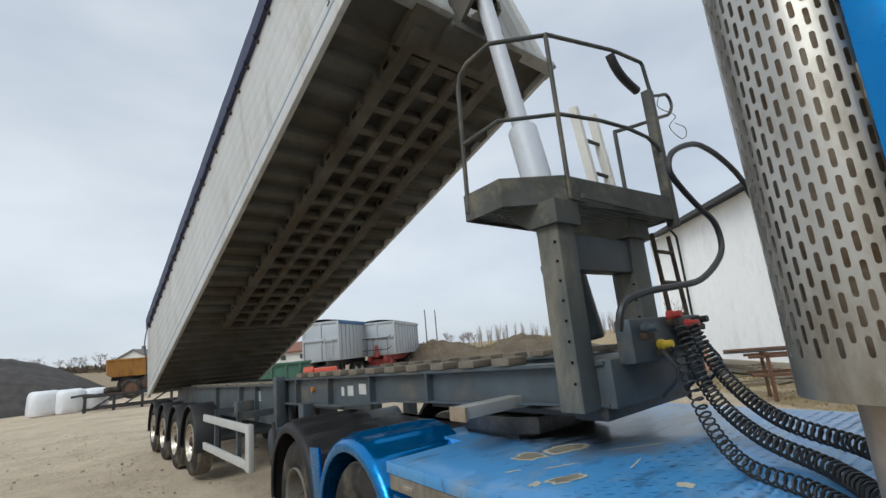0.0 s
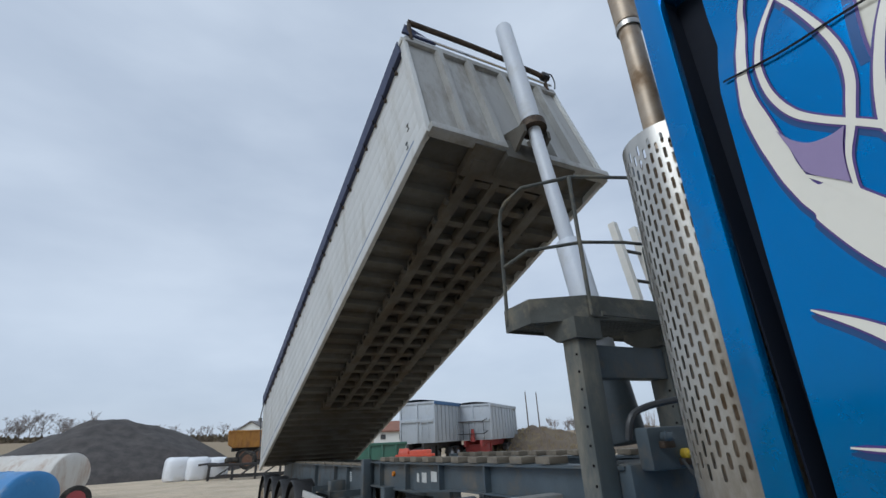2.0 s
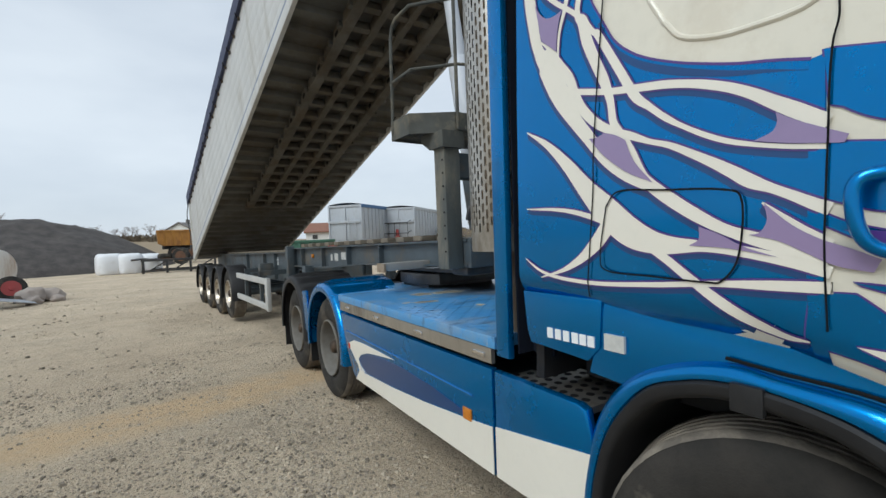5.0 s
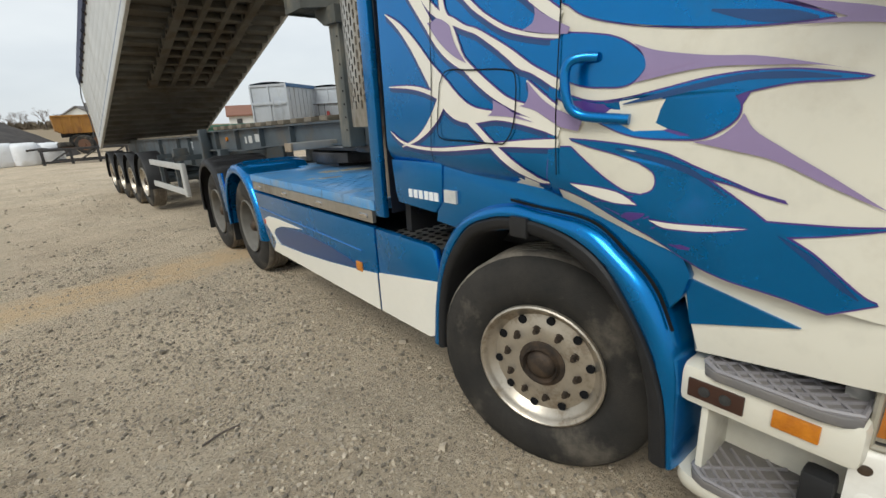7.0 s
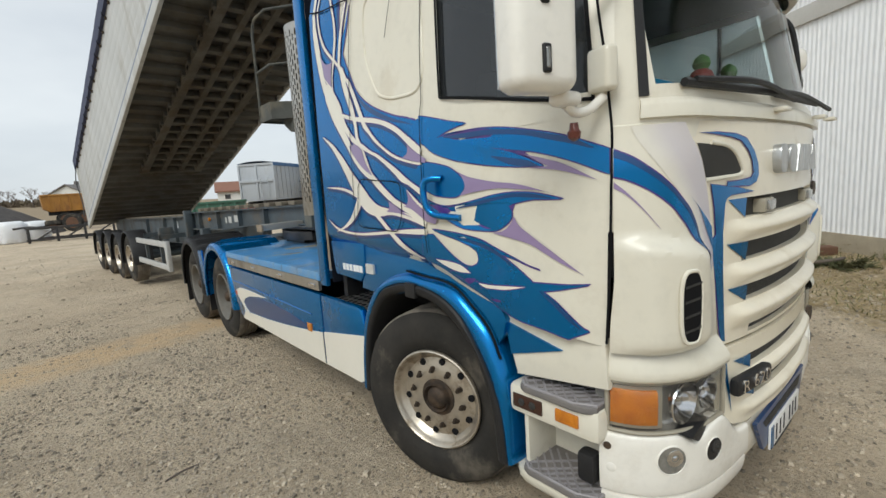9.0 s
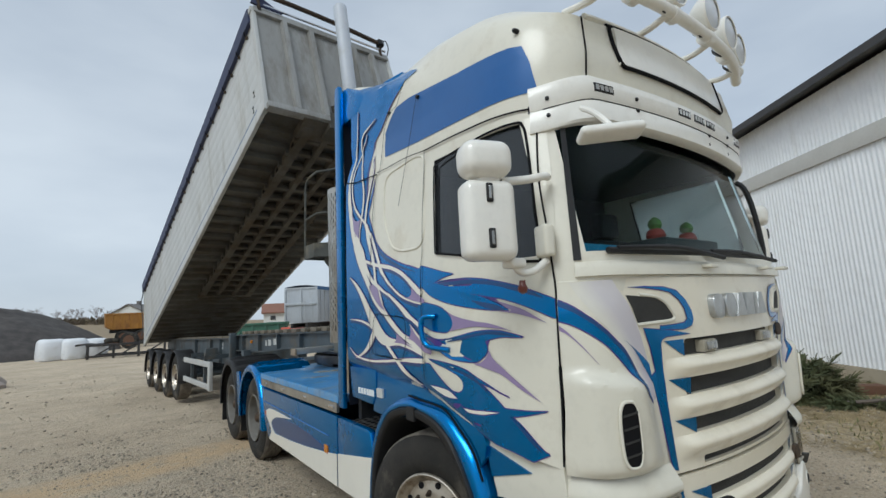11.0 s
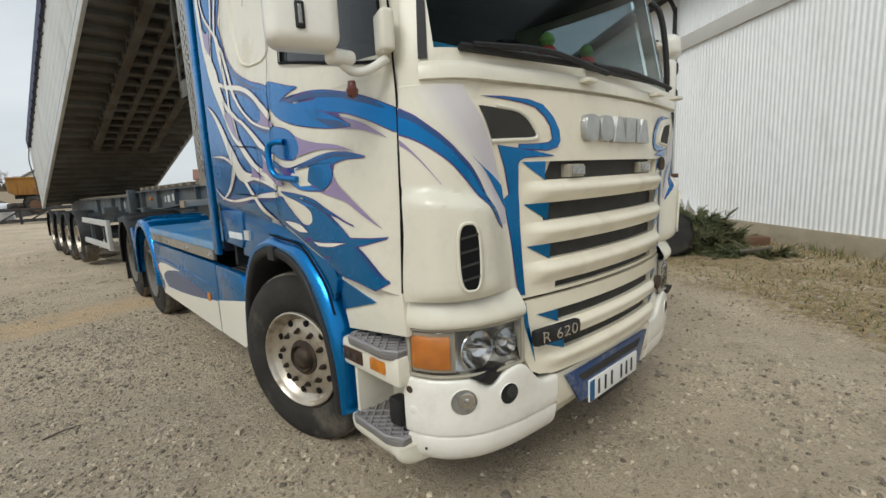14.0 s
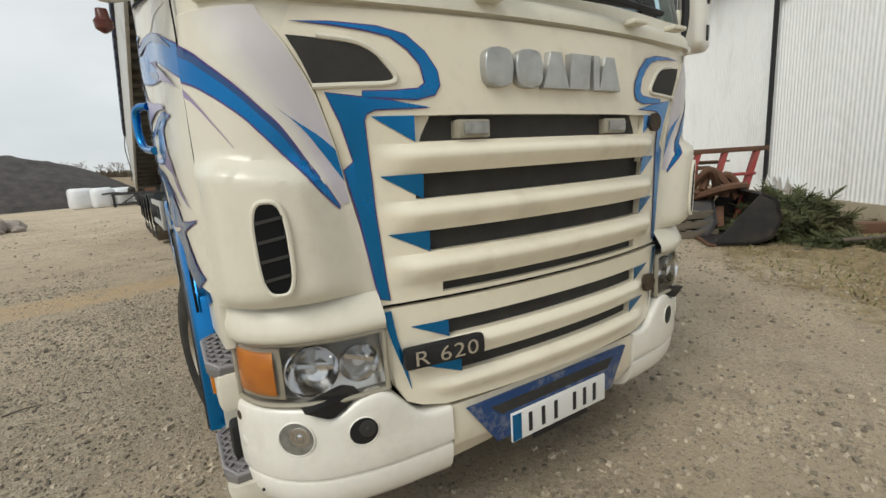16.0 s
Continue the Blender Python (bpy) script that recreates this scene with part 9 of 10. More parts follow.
# orange dump trailer
dump = thing("dump_trailer", "rusty orange steel dump trailer standing in the field", "trailer", at=Matrix.Translation((-3.0, 47.0, 0.9)) @ Matrix.Rotation(radians(2), 4, "Z"))
bm = B(); prism(bm, [(0, 2.15), (0.08, 1.0), (0.5, 0.75), (4.6, 0.75), (5.0, 2.15), (4.92, 2.15), (4.5, 0.85), (0.6, 0.85), (0.16, 1.05), (0.1, 2.15)], "y", 0, 2.2, 0.01); part("body", bm, ORANGE, dump, "sloping orange tipper body")
for y in (-0.02, 2.2):
    bm = B(); prism(bm, [(0.02, 2.12), (0.1, 1.02), (0.55, 0.78), (4.55, 0.78), (4.95, 2.12)], "y", y, y + 0.05); part("side_board", bm, ORANGE, dump)
for k in range(7):
    bm = B(); box(bm, 0.5 + k * 0.65, 0.58 + k * 0.65, -0.08, -0.02, 0.85, 2.1, 0.01); part("side_rib", bm, ORANGE, dump)
bm = B(); box(bm, -0.02, 5.02, -0.1, 0.0, 2.05, 2.17, 0.01); part("top_rail", bm, ORANGE, dump)
bm = B(); box(bm, 0.4, 4.8, 0.7, 1.5, 0.45, 0.75, 0.02); part("chassis", bm, BLACK_STEEL, dump)
for x in (1.4, 2.7):
    for y in (0.1, 2.1):
        wheel_simple(dump, (x, y, 0.1), 0.55, 0.35, RUST, (0, 1, 0))


# parked tipper trailers
def parked_tipper(rear_left, rear_right, along, length, z0, z1, mat, tarp, seed, red):
    a, b = Vector((*rear_left, 0)), Vector((*rear_right, 0))
    ex = (b - a).normalized()
    w = (b - a).length
    ey = Vector((-ex.y, ex.x, 0))
    m = Matrix((ex.to_4d(), ey.to_4d(), (0, 0, 1, 0), (0, 0, 0, 1))).transposed()
    m[0][3], m[1][3], m[2][3], m[3][3] = a.x, a.y, 0, 1
    for k in range(3):
        m[3][k] = 0
    th = thing("parked_trailer", "grey steel tipper trailer with a blue tarpaulin cover" if tarp else "pale grey tipper trailer on a red underframe", "trailer", "parked tipper trailers", at=m)
    h = z1 - z0
    bm = B(); box(bm, 0.06, w - 0.06, 0.02, 0.06, z0, z1, 0.005); part("front_board", bm, mat, th)
    for x in (0.0, w - 0.06):
        bm = B(); box(bm, x, x + 0.06, 0.0, length, z0, z1, 0.01); part("side_board", bm, mat, th)
    bm = B(); box(bm, 0, w, 0.05, length, z0 - 0.1, z0, 0.01); part("body_floor", bm, mat, th)
    bm = B(); box(bm, 0.06, w - 0.06, length - 0.06, length, z0, z1, 0.01); part("tailgate", bm, mat, th)
    for x in (0.04, w / 2, w - 0.04):
        bm = B(); box(bm, x - 0.06, x + 0.06, -0.06, 0.02, z0, z1, 0.01); part("post", bm, mat, th)
    bm = B(); box(bm, 0, w, -0.05, 0.02, z1 - 0.16, z1, 0.01); part("head_rail", bm, mat, th)
    bm = B(); box(bm, 0.1, w - 0.1, -0.12, 0.02, z0 + h * 0.48, z0 + h * 0.56, 0.02); part("front_ledge", bm, mat, th)
    for k in range(9):
        y = 0.5 + k * (length - 1) / 8
        bm = B(); box(bm, w, w + 0.05, y - 0.05, y + 0.05, z0, z1, 0.01); part("side_rib", bm, mat, th)
    bm = B()
    rows = []
    for i in range(9):
        x = w * i / 8
        rows.append([Vector((x - 0.02 + 0.04 * i / 8, y, z1 + 0.03 + 0.14 * math.sin(math.pi * i / 8) + 0.02 * noise.noise((x * 2, y, seed)))) for y in (-0.06, 0, length / 3, length * 2 / 3, length)])
    skin(bm, rows, closed=False); part("tarpaulin", bm, TARP_BLUE if tarp else mat, th, "rolled tarpaulin cover")
    bm = B(); box(bm, w - 0.01, w + 0.065, -0.05, length, z1 - 0.22, z1 + 0.04, 0.02); part("tarp_edge", bm, TARP_BLUE if tarp else mat, th)
    for x in (w * 0.62, w * 0.82):
        bm = B(); box(bm, x - 0.02, x + 0.02, -0.16, -0.12, z0 + 0.1, z0 + h * 0.62, 0.005); part("ladder_rail", bm, mat, th)
    for k in range(5):
        bm = B(); box(bm, w * 0.62, w * 0.82, -0.15, -0.13, z0 + 0.2 + k * 0.26, z0 + 0.23 + k * 0.26); part("rung", bm, mat, th)
    if not tarp:
        for z in (z0 + 0.35, z0 + 1.25):
            bm = B(); tube(bm, [(0.1, -0.1, z + 0.2), (0.3, -0.5, z), (w - 0.5, -0.5, z), (w - 0.3, -0.1, z + 0.2)], 0.03, 6, smooth=False); part("platform_rail", bm, BLACK_STEEL, th)
        for x in (0.3, 0.8, 1.3, w - 0.5):
            bm = B(); tube(bm, [(x, -0.5, z0 - 0.1), (x, -0.5, z0 + 1.3)], 0.025, 6, smooth=False); part("platform_post", bm, BLACK_STEEL, th)
        bm = B(); lathe(bm, (w * 0.5, -0.3, z0 - 0.2), (0, 0, 1), [(0, 0.2), (0.3, 0.2), (0.32, 0.16), (0.6, 0.16), (0.62, 0.12), (0.9, 0.12)], 16); part("hoist", bm, RED_PAINT, th, "red telescopic hoist")
    for x in (w * 0.28, w * 0.72):
        bm = B(); box(bm, x - 0.08, x + 0.08, -0.4, length, z0 - 0.55, z0 - 0.12, 0.01); part("frame_rail", bm, red, th)
    bm = B(); box(bm, w * 0.2, w * 0.8, 0.4, 1.2, 0.5, z0 - 0.4, 0.02); part("landing_box", bm, red, th)
    for x in (w * 0.2, w * 0.8):
        bm = B(); box(bm, x - 0.06, x + 0.06, 1.4, 1.55, 0.0, z0 - 0.3, 0.01); part("landing_leg", bm, red, th)
    for k in range(3):
        for x in (0.25, w - 0.25):
            wheel_simple(th, (x, length - 1.0 - k * 1.3, 0.52), 0.52, 0.35, GREY_BODY)
            bm = B(); arch(bm, x - 0.2, x + 0.2, 0.55, 0.6, 10, 170, length - 1.0 - k * 1.3, 0.55, 14); part("mudguard", bm, BLACK_STEEL, th)


parked_tipper((8.4, 33.8), (10.3, 31.8), None, 6.8, 1.55, 4.2, GREY_BODY, True, 1, BLACK_STEEL)
parked_tipper((13.6, 35.5), (15.7, 33.4), None, 8.6, 1.55, 4.1, GREY_BODY, False, 2, RED_PAINT)

# green container and red machine
box_at = Matrix.Translation((0.55, 26.8, 0)) @ Matrix.Rotation(radians(-20), 4, "Z")
gc = thing("waste_container", "low open green steel waste container", "container", at=box_at)
bm = B(); prism(bm, [(0, 0.15), (5.2, 0.15), (5.6, 1.65), (5.5, 1.65), (5.12, 0.25), (0.08, 0.25), (-0.2, 1.65), (-0.3, 1.65)], "y", 0, 2.2); part("shell", bm, GREEN, gc)
for y in (-0.03, 2.2):
    bm = B(); prism(bm, [(0, 0.15), (5.2, 0.15), (5.6, 1.65), (-0.3, 1.65)], "y", y, y + 0.04); part("side_panel", bm, GREEN, gc)
for k in range(8):
    bm = B(); box(bm, 0.1 + k * 0.7, 0.2 + k * 0.7, -0.1, -0.02, 0.15, 1.6, 0.01); part("side_rib", bm, GREEN, gc)
bm = B(); box(bm, -0.33, 5.63, -0.12, 0.02, 1.55, 1.67, 0.01); part("top_rail", bm, GREEN, gc)
rm = thing("soil_cultivator", "orange-red farm implement standing on the gravel", "implement", at=Matrix.Translation((5.9, 24.3, 0.25)) @ Matrix.Rotation(radians(-25), 4, "Z"))
bm = B(); box(bm, -0.1, 1.0, -0.3, 0.5, 0.55, 1.0, 0.08); part("hood", bm, ORANGE_RED, rm)
bm = B(); lathe(bm, (-0.7, 0.1, 0.8), (1, 0, 0), [(0, 0.1), (0.05, 0.28), (0.5, 0.3), (0.6, 0.2)], 20); part("drum", bm, ORANGE_RED, rm)
bm = B(); box(bm, -0.8, 1.2, -0.35, -0.25, 0.7, 0.82, 0.02); part("beam", bm, ORANGE_RED, rm)
for x in (-0.6, 0.2, 1.0):
    bm = B(); tube(bm, [(x, 0, 0.75), (x, -0.1, 0.4), (x, 0.1, 0.0)], 0.04, 6); part("tine", bm, BLACK_STEEL, rm)


# tanks and rubble
def tank(name, at, yaw, r, length, mat, label, lift=0.03):
    th = thing(name, label, "tank", at=Matrix.Translation(at) @ Matrix.Rotation(radians(yaw), 4, "Z"))
    bm = B(); lathe(bm, (0, 0, r + lift), (-1, 0, 0), [(-0.1, 0.02), (-0.095, r * 0.35), (-0.075, r * 0.7), (-0.03, r * 0.94), (0.0, r), (length, r), (length + 0.2, r * 0.7), (length + 0.28, 0.02)], 40); shell_part = part("tank_shell", bm, mat, th)
    for d in (0.05, length * 0.35, length * 0.7):
        bm = B(); lathe(bm, (-d, 0, r + lift), (-1, 0, 0), [(0, r + 0.002), (0.01, r + 0.012), (0.05, r + 0.012), (0.06, r + 0.002)], 40, caps=False); part("weld_band", bm, mat, th)
    for d in (0.6, length - 0.8):
        bm = B(); box(bm, -d - 0.12, -d + 0.12, -r * 0.7, r * 0.7, 0.0, lift + 0.2, 0.02); part("saddle", bm, RUST, th)


tank("fuel_tank", (-7.5, 17.5, 0), -50, 0.7, 4.5, TANK_BLUE, "blue cylindrical steel tank lying on saddles")
tank("water_tank", (-8.6, 25.4, 0), -38, 0.86, 5.0, TANK_WHITE, "rust-streaked white cylindrical tank", 0.12)
rnd = random.Random(12)
for k, (x, y, r) in enumerate(((-6.35, 19.2, 0.42), (-5.95, 19.5, 0.36), (-6.6, 19.6, 0.3), (-5.7, 19.0, 0.2), (-6.2, 18.5, 0.22))):
    bm = B()
    bmesh.ops.create_icosphere(bm, subdivisions=3, radius=r)
    for v in bm.verts:
        v.co *= 1 + 0.35 * noise.noise(v.co * (1.6 / r) + Vector((k * 5, 0, 0)))
        v.co.z = v.co.z * 0.75 + r * 0.5
    solid("boulder", bm, STONE, "rough brown granite boulder beside the tank", "stone", "boulders by the tank", at=Matrix.Translation((x, y, -0.02)))
junk = thing("scrap_heap", "discarded tyre on a red rim leaning on stones", "scrap", at=Matrix.Translation((-6.95, 19.6, 0.1)))
wheel_simple(junk, (0, 0, 0.38), 0.42, 0.22, RED_PAINT, (0.35, -1, 0.35))
bm = B(); box(bm, -0.5, 0.5, -0.3, 0.3, 0.0, 0.02, 0.0, Matrix.Translation((-6.6, 18.1, 0.2)) @ Matrix.Rotation(radians(14), 4, "Y") @ Matrix.Rotation(radians(25), 4, "Z")); solid("sheet_offcut", bm, GREY_BODY, "bent grey sheet metal offcut on the rubble", "scrap")


# ---- far houses, poles, trees ----
def house(at, yaw, l, d, h, ridge, wall, roof, label):
    th = thing("house", label, "house", at=Matrix.Translation(at) @ Matrix.Rotation(radians(yaw), 4, "Z"))
    bm = B(); prism(bm, [(-d / 2, 0), (d / 2, 0), (d / 2, h), (0, ridge - 0.1), (-d / 2, h)], "x", -l / 2, l / 2); wl_ = part("wall", bm, wall, th)
    bm = B(); prism(bm, [(-d / 2 - 0.5, h - 0.3), (0, ridge), (d / 2 + 0.5, h - 0.3), (d / 2 + 0.5, h - 0.05), (0, ridge + 0.25), (-d / 2 - 0.5, h - 0.05)], "x", -l / 2 - 0.4, l / 2 + 0.4); rf_ = part("roof", bm, roof, th)
    bm = B(); box(bm, -0.4, 0.4, -0.3, 0.3, ridge - 0.5, ridge + 1.0); part("chimney", bm, roof, rf_)
    n = max(2, int(l / 3))
    for k in range(n):
        x = -l / 2 + (k + 0.5) * l / n
        bm = B(); box(bm, x - 0.6, x + 0.6, -d / 2 - 0.06, -d / 2 + 0.02, h * 0.35, h * 0.75); wn_ = part("window", bm, WHITE, th)
        bm = B(); box(bm, x - 0.48, x + 0.48, -d / 2 - 0.08, -d / 2 - 0.05, h * 0.39, h * 0.72); part("pane", bm, SIDE_GLASS, wn_)
    bm = B(); box(bm, l / 2, l / 2 + 0.05, -0.6, 0.6, h * 0.9, h * 1.25); part("window", bm, WHITE, th)


house((3.2, 131, 2.9), 62, 9, 7, 2.2, 4.1, RENDER_WHITE, TILE_GREY, "white rendered house with a grey gable roof")
house((29.5, 92, 0.7), -16, 14, 7, 2.6, 4.1, RENDER_WHITE, TILE_RED, "long pale house with a brown tiled roof")
for x, y in ((59.3, 94.9), (63.3, 96.3)):
    pole = thing("power_pole", "slim dark timber power pole", "pole", "power poles in the field", at=Matrix.Translation((x, y, 0)))
    bm = B(); lathe(bm, (0, 0, -1), (0, 0, 1), [(0, 0.17), (11.5, 0.12)], 10); part("pole_shaft", bm, BARK, pole)
    for q in (0.0,):
        bm = B(); lathe(bm, (q, 0, 10.5), (0, 0, 1), [(0, 0.03), (0.1, 0.07), (0.25, 0.05), (0.3, 0.02)], 8); part("insulator", bm, BLACK, pole)


def tree_meshes(seed, h, spread, upright):
    """A bare tree: a trunk mesh and a crown of limbs and twigs."""
    rnd = random.Random(seed)
    trunk, crown = B(), B()
    count = [0]

    def limb(p, d, length, r, level):
        pts = [Vector(p)]
        for _ in range(3):
            d = (d + Vector((rnd.uniform(-1, 1), rnd.uniform(-1, 1), rnd.uniform(-0.3, 0.6))) * (0.16 if level < 2 else 0.28)).normalized()
            pts.append(pts[-1] + d * length / 3)
        seg = 6 if level == 0 else 3
        rings = [ring(q, d, max(r * (1 - 0.25 * k), 0.015), seg) for k, q in enumerate(pts)]
        skin(trunk if level == 0 else crown, rings, caps=False)
        count[0] += 1
        if level < 4:
            for _ in range((7, 5, 4, 4)[level]):
                t = rnd.uniform(0.35 if level == 0 else 0.2, 1.0)
                k = min(2, int(t * 3))
                q = pts[k].lerp(pts[k + 1], t * 3 - k)
                side = Vector((rnd.uniform(-1, 1), rnd.uniform(-1, 1), rnd.uniform(-0.1, 0.5))).normalized()
                limb(q, (d * upright + side * spread).normalized(), length * rnd.uniform(0.42, 0.62), r * 0.45, level + 1)
    limb((0, 0, -0.2), Vector((0, 0, 1)), h * 0.62, h * 0.022, 0)
    return mesh_of(trunk, "trunk", BARK), mesh_of(crown, "crown", TWIG)


def poplar_meshes(seed):
    """A bare poplar: a short stool with a fan of thin upright stems and twigs."""
    rnd = random.Random(seed)
    trunk, crown = B(), B()
    cyl(trunk, (0, 0, -0.3), (0, 0, 1.0), 0.22, 0.14, 7)
    for _ in range(13):
        a, lean, h = rnd.random() * 6.28, rnd.uniform(0.03, 0.3), rnd.uniform(6, 10.5)
        top = Vector((math.cos(a) * lean * h * 0.6, math.sin(a) * lean * h * 0.6, h))
        p = [Vector((top.x * 0.1, top.y * 0.1, 0.6)), Vector((top.x * 0.55, top.y * 0.55, h * 0.45)), top]
        skin(crown, [ring(q, (0, 0, 1), r, 4) for q, r in zip(p, (0.085, 0.055, 0.02))], caps=False)
        for _ in range(12):
            t = rnd.uniform(0.2, 0.95)
            q = p[0].lerp(p[1], t * 2) if t < 0.5 else p[1].lerp(p[2], t * 2 - 1)
            d = Vector((rnd.uniform(-0.4, 0.4), rnd.uniform(-0.4, 0.4), 1)) * rnd.uniform(0.8, 2.0)
            skin(crown, [ring(q, (0, 0, 1), 0.022, 3), ring(q + d, (0, 0, 1), 0.01, 3)], caps=False)
    return mesh_of(trunk, "trunk", BARK), mesh_of(crown, "crown", HAZED_TWIG)


# poplar twigs paled further: the haze of distance is in the colour
HAZED_TWIG = material("hazed_bare_twigs", (0.4, 0.35, 0.315), 0.9, 0, (0.32, 0.28, 0.25), 2, 0.6)
TREES = [tree_meshes(3, 8, 0.9, 0.8), tree_meshes(8, 8, 0.8, 1.0), poplar_meshes(21), poplar_meshes(22)]
rnd = random.Random(5)


def tree_at(x, y, kind, scale, label, group):
    tr = thing("bare_tree", label, "tree", group, at=Matrix.Translation((x, y, yard_height(x, y) - 0.1)) @ Matrix.Rotation(rnd.random() * 6.28, 4, "Z") @ Matrix.Scale(scale, 4))
    for nm, me in zip(("trunk", "crown"), TREES[kind]):
        share(nm, me, tr)


for k in range(15):
    tree_at(-56 + k * 1.5 + rnd.uniform(-0.8, 0.8), 156 - k * 0.6 + rnd.uniform(-5, 5), k % 2, rnd.uniform(0.55, 0.95), "leafless round-crowned tree on the horizon", "bare trees along the field")
for k in range(16):
    tree_at(-30 + k * 1.9 + rnd.uniform(-0.8, 0.8), 145 - k * 0.75 + rnd.uniform(-4, 4), k % 2, rnd.uniform(0.4, 0.65), "leafless round-crowned tree on the horizon", "bare trees along the field")
for k in range(44):
    tree_at(66 + k * 1.0 + rnd.uniform(-0.7, 0.7), 95 - k * 0.64 + rnd.uniform(-3, 3), 2 + k % 2 if k > 6 else 1, rnd.uniform(0.36, 0.56), "slim leafless poplar behind the soil mounds", "bare poplars along the field")

# hedge line on the horizon
HEDGE = material("brown_hedge", (0.13, 0.1, 0.07), 0.95, 0, (0.17, 0.14, 0.085), 0.4, 0.8)
bm = B()
rnd = random.Random(31)
for k in range(5200):
    x = rnd.uniform(-80, 12)
    y = 138 - 0.35 * x + rnd.gauss(0, 2.5)
    z = yard_height(x, y) + abs(rnd.gauss(0, 0.75)) * (0.6 + 0.8 * abs(noise.noise((x * 0.12, 0, 2))))
    a = rnd.random() * 6.28
    c, s = math.cos(a) * 0.45, math.sin(a) * 0.45
    bm.faces.new([bm.verts.new(q) for q in ((x - c, y - s, z - 0.3), (x + c, y + s, z - 0.15), (x + rnd.uniform(-0.2, 0.2), y, z + rnd.uniform(0.3, 0.7)))])
solid("hedgerow", bm, HEDGE, "low leafless brown hedge along the field edge", "hedge", kind="stuff", flat=True)

# dry weeds on the soil mounds
bm = B()
for k in range(5000):
    cx, cy, rx, ry = ((24, 40, 9, 6), (33, 36, 11, 6))[k % 2]
    a, r = rnd.random() * 6.28, rnd.random() ** 0.5
    x, y = cx + rx * 0.85 * r * math.cos(a), cy + ry * 0.85 * r * math.sin(a)
    z = (2.3, 2.1)[k % 2] * (1 - (0.85 * r) ** 1.2) - 0.05
    dx, dy, h = rnd.uniform(-0.15, 0.15), rnd.uniform(-0.15, 0.15), rnd.uniform(0.1, 0.42)
    bm.faces.new([bm.verts.new(q) for q in ((x - 0.025, y, z), (x + 0.025, y + 0.01, z), (x + dx, y + dy, z + h))])
solid("dry_weed", bm, STRAW, "dry straw-coloured weeds on the soil mounds", "weeds", kind="stuff", flat=True)


# ---- along the shed ----
def shed_pt(x, y, z=0.0):
    return SHED_AT @ Vector((x, y, z))


# straw and grass strip along the wall, as loose blades
def blades(name, n, seed, mat, y0, y1, depth, h0, h1, lay, label, near=0.15, bias=1.0):
    rnd = random.Random(seed)
    bm = B()
    for _ in range(n):
        y = rnd.uniform(y0, y1)
        edge = depth + 0.5 * noise.noise((y * 0.6, seed, 0)) + 0.25 * noise.noise((y * 2.3, seed, 4))
        p = shed_pt(-near - (edge - near) * rnd.random() ** bias, y)
        if noise.noise((p.x * 0.9, p.y * 0.9, seed)) < -0.25:
            continue
        z = yard_height(p.x, p.y)
        a, h = rnd.random() * 6.28, rnd.uniform(h0, h1)
        out = h * lay
        w = rnd.uniform(0.004, 0.011)
        c, s = math.cos(a), math.sin(a)
        bm.faces.new([bm.verts.new(q) for q in ((p.x - s * w, p.y + c * w, z + 0.004), (p.x + s * w, p.y - c * w, z + 0.004), (p.x + c * out, p.y + s * out, z + 0.01 + h * (1 - lay) + rnd.uniform(0, 0.015)))])
    solid(name, bm, mat, label, "grass", kind="stuff", flat=True)


blades("straw_litter", 26000, 3, STRAW, -13, 9.5, 3.3, 0.07, 0.2, 0.92, "dry yellow straw scattered along the shed", 0.15)
blades("dry_grass", 7000, 4, GRASS, -13, 9.5, 3.0, 0.05, 0.14, 0.55, "thin dull grass among the straw")
blades("dry_grass_tuft", 1500, 6, GRASS, -13, 8, 0.5, 0.12, 0.3, 0.4, "taller grass tufts by the plinth", 0.06)


# brushwood pile of fir branches
def sprig(bm_w, bm_n, p, d, length, rnd, dens=1.0):
    pts = [Vector(p)]
    for _ in range(5):
        d = (d + Vector((rnd.uniform(-1, 1), rnd.uniform(-1, 1), rnd.uniform(-0.8, 0.5))) * 0.16).normalized()
        pts.append(pts[-1] + d * length / 5)
        if pts[-1].z < 0.03:
            pts[-1].z = 0.03
    tube(bm_w, pts, 0.006, 4, smooth=False)
    for k in range(int(70 * dens)):
        t = rnd.uniform(0.1, 1.0) * 5
        i = min(4, int(t))
        q = pts[i].lerp(pts[i + 1], t - i)
        side = Vector((rnd.uniform(-1, 1), rnd.uniform(-1, 1), rnd.uniform(-1, 1))).normalized()
        e = q + (side + d * 0.8) * rnd.uniform(0.05, 0.13)
        w = side.cross(d).normalized() * 0.011
        bm_n.faces.new([bm_n.verts.new(v) for v in (q - w, q + w, e + w * 0.6, e - w * 0.6)])


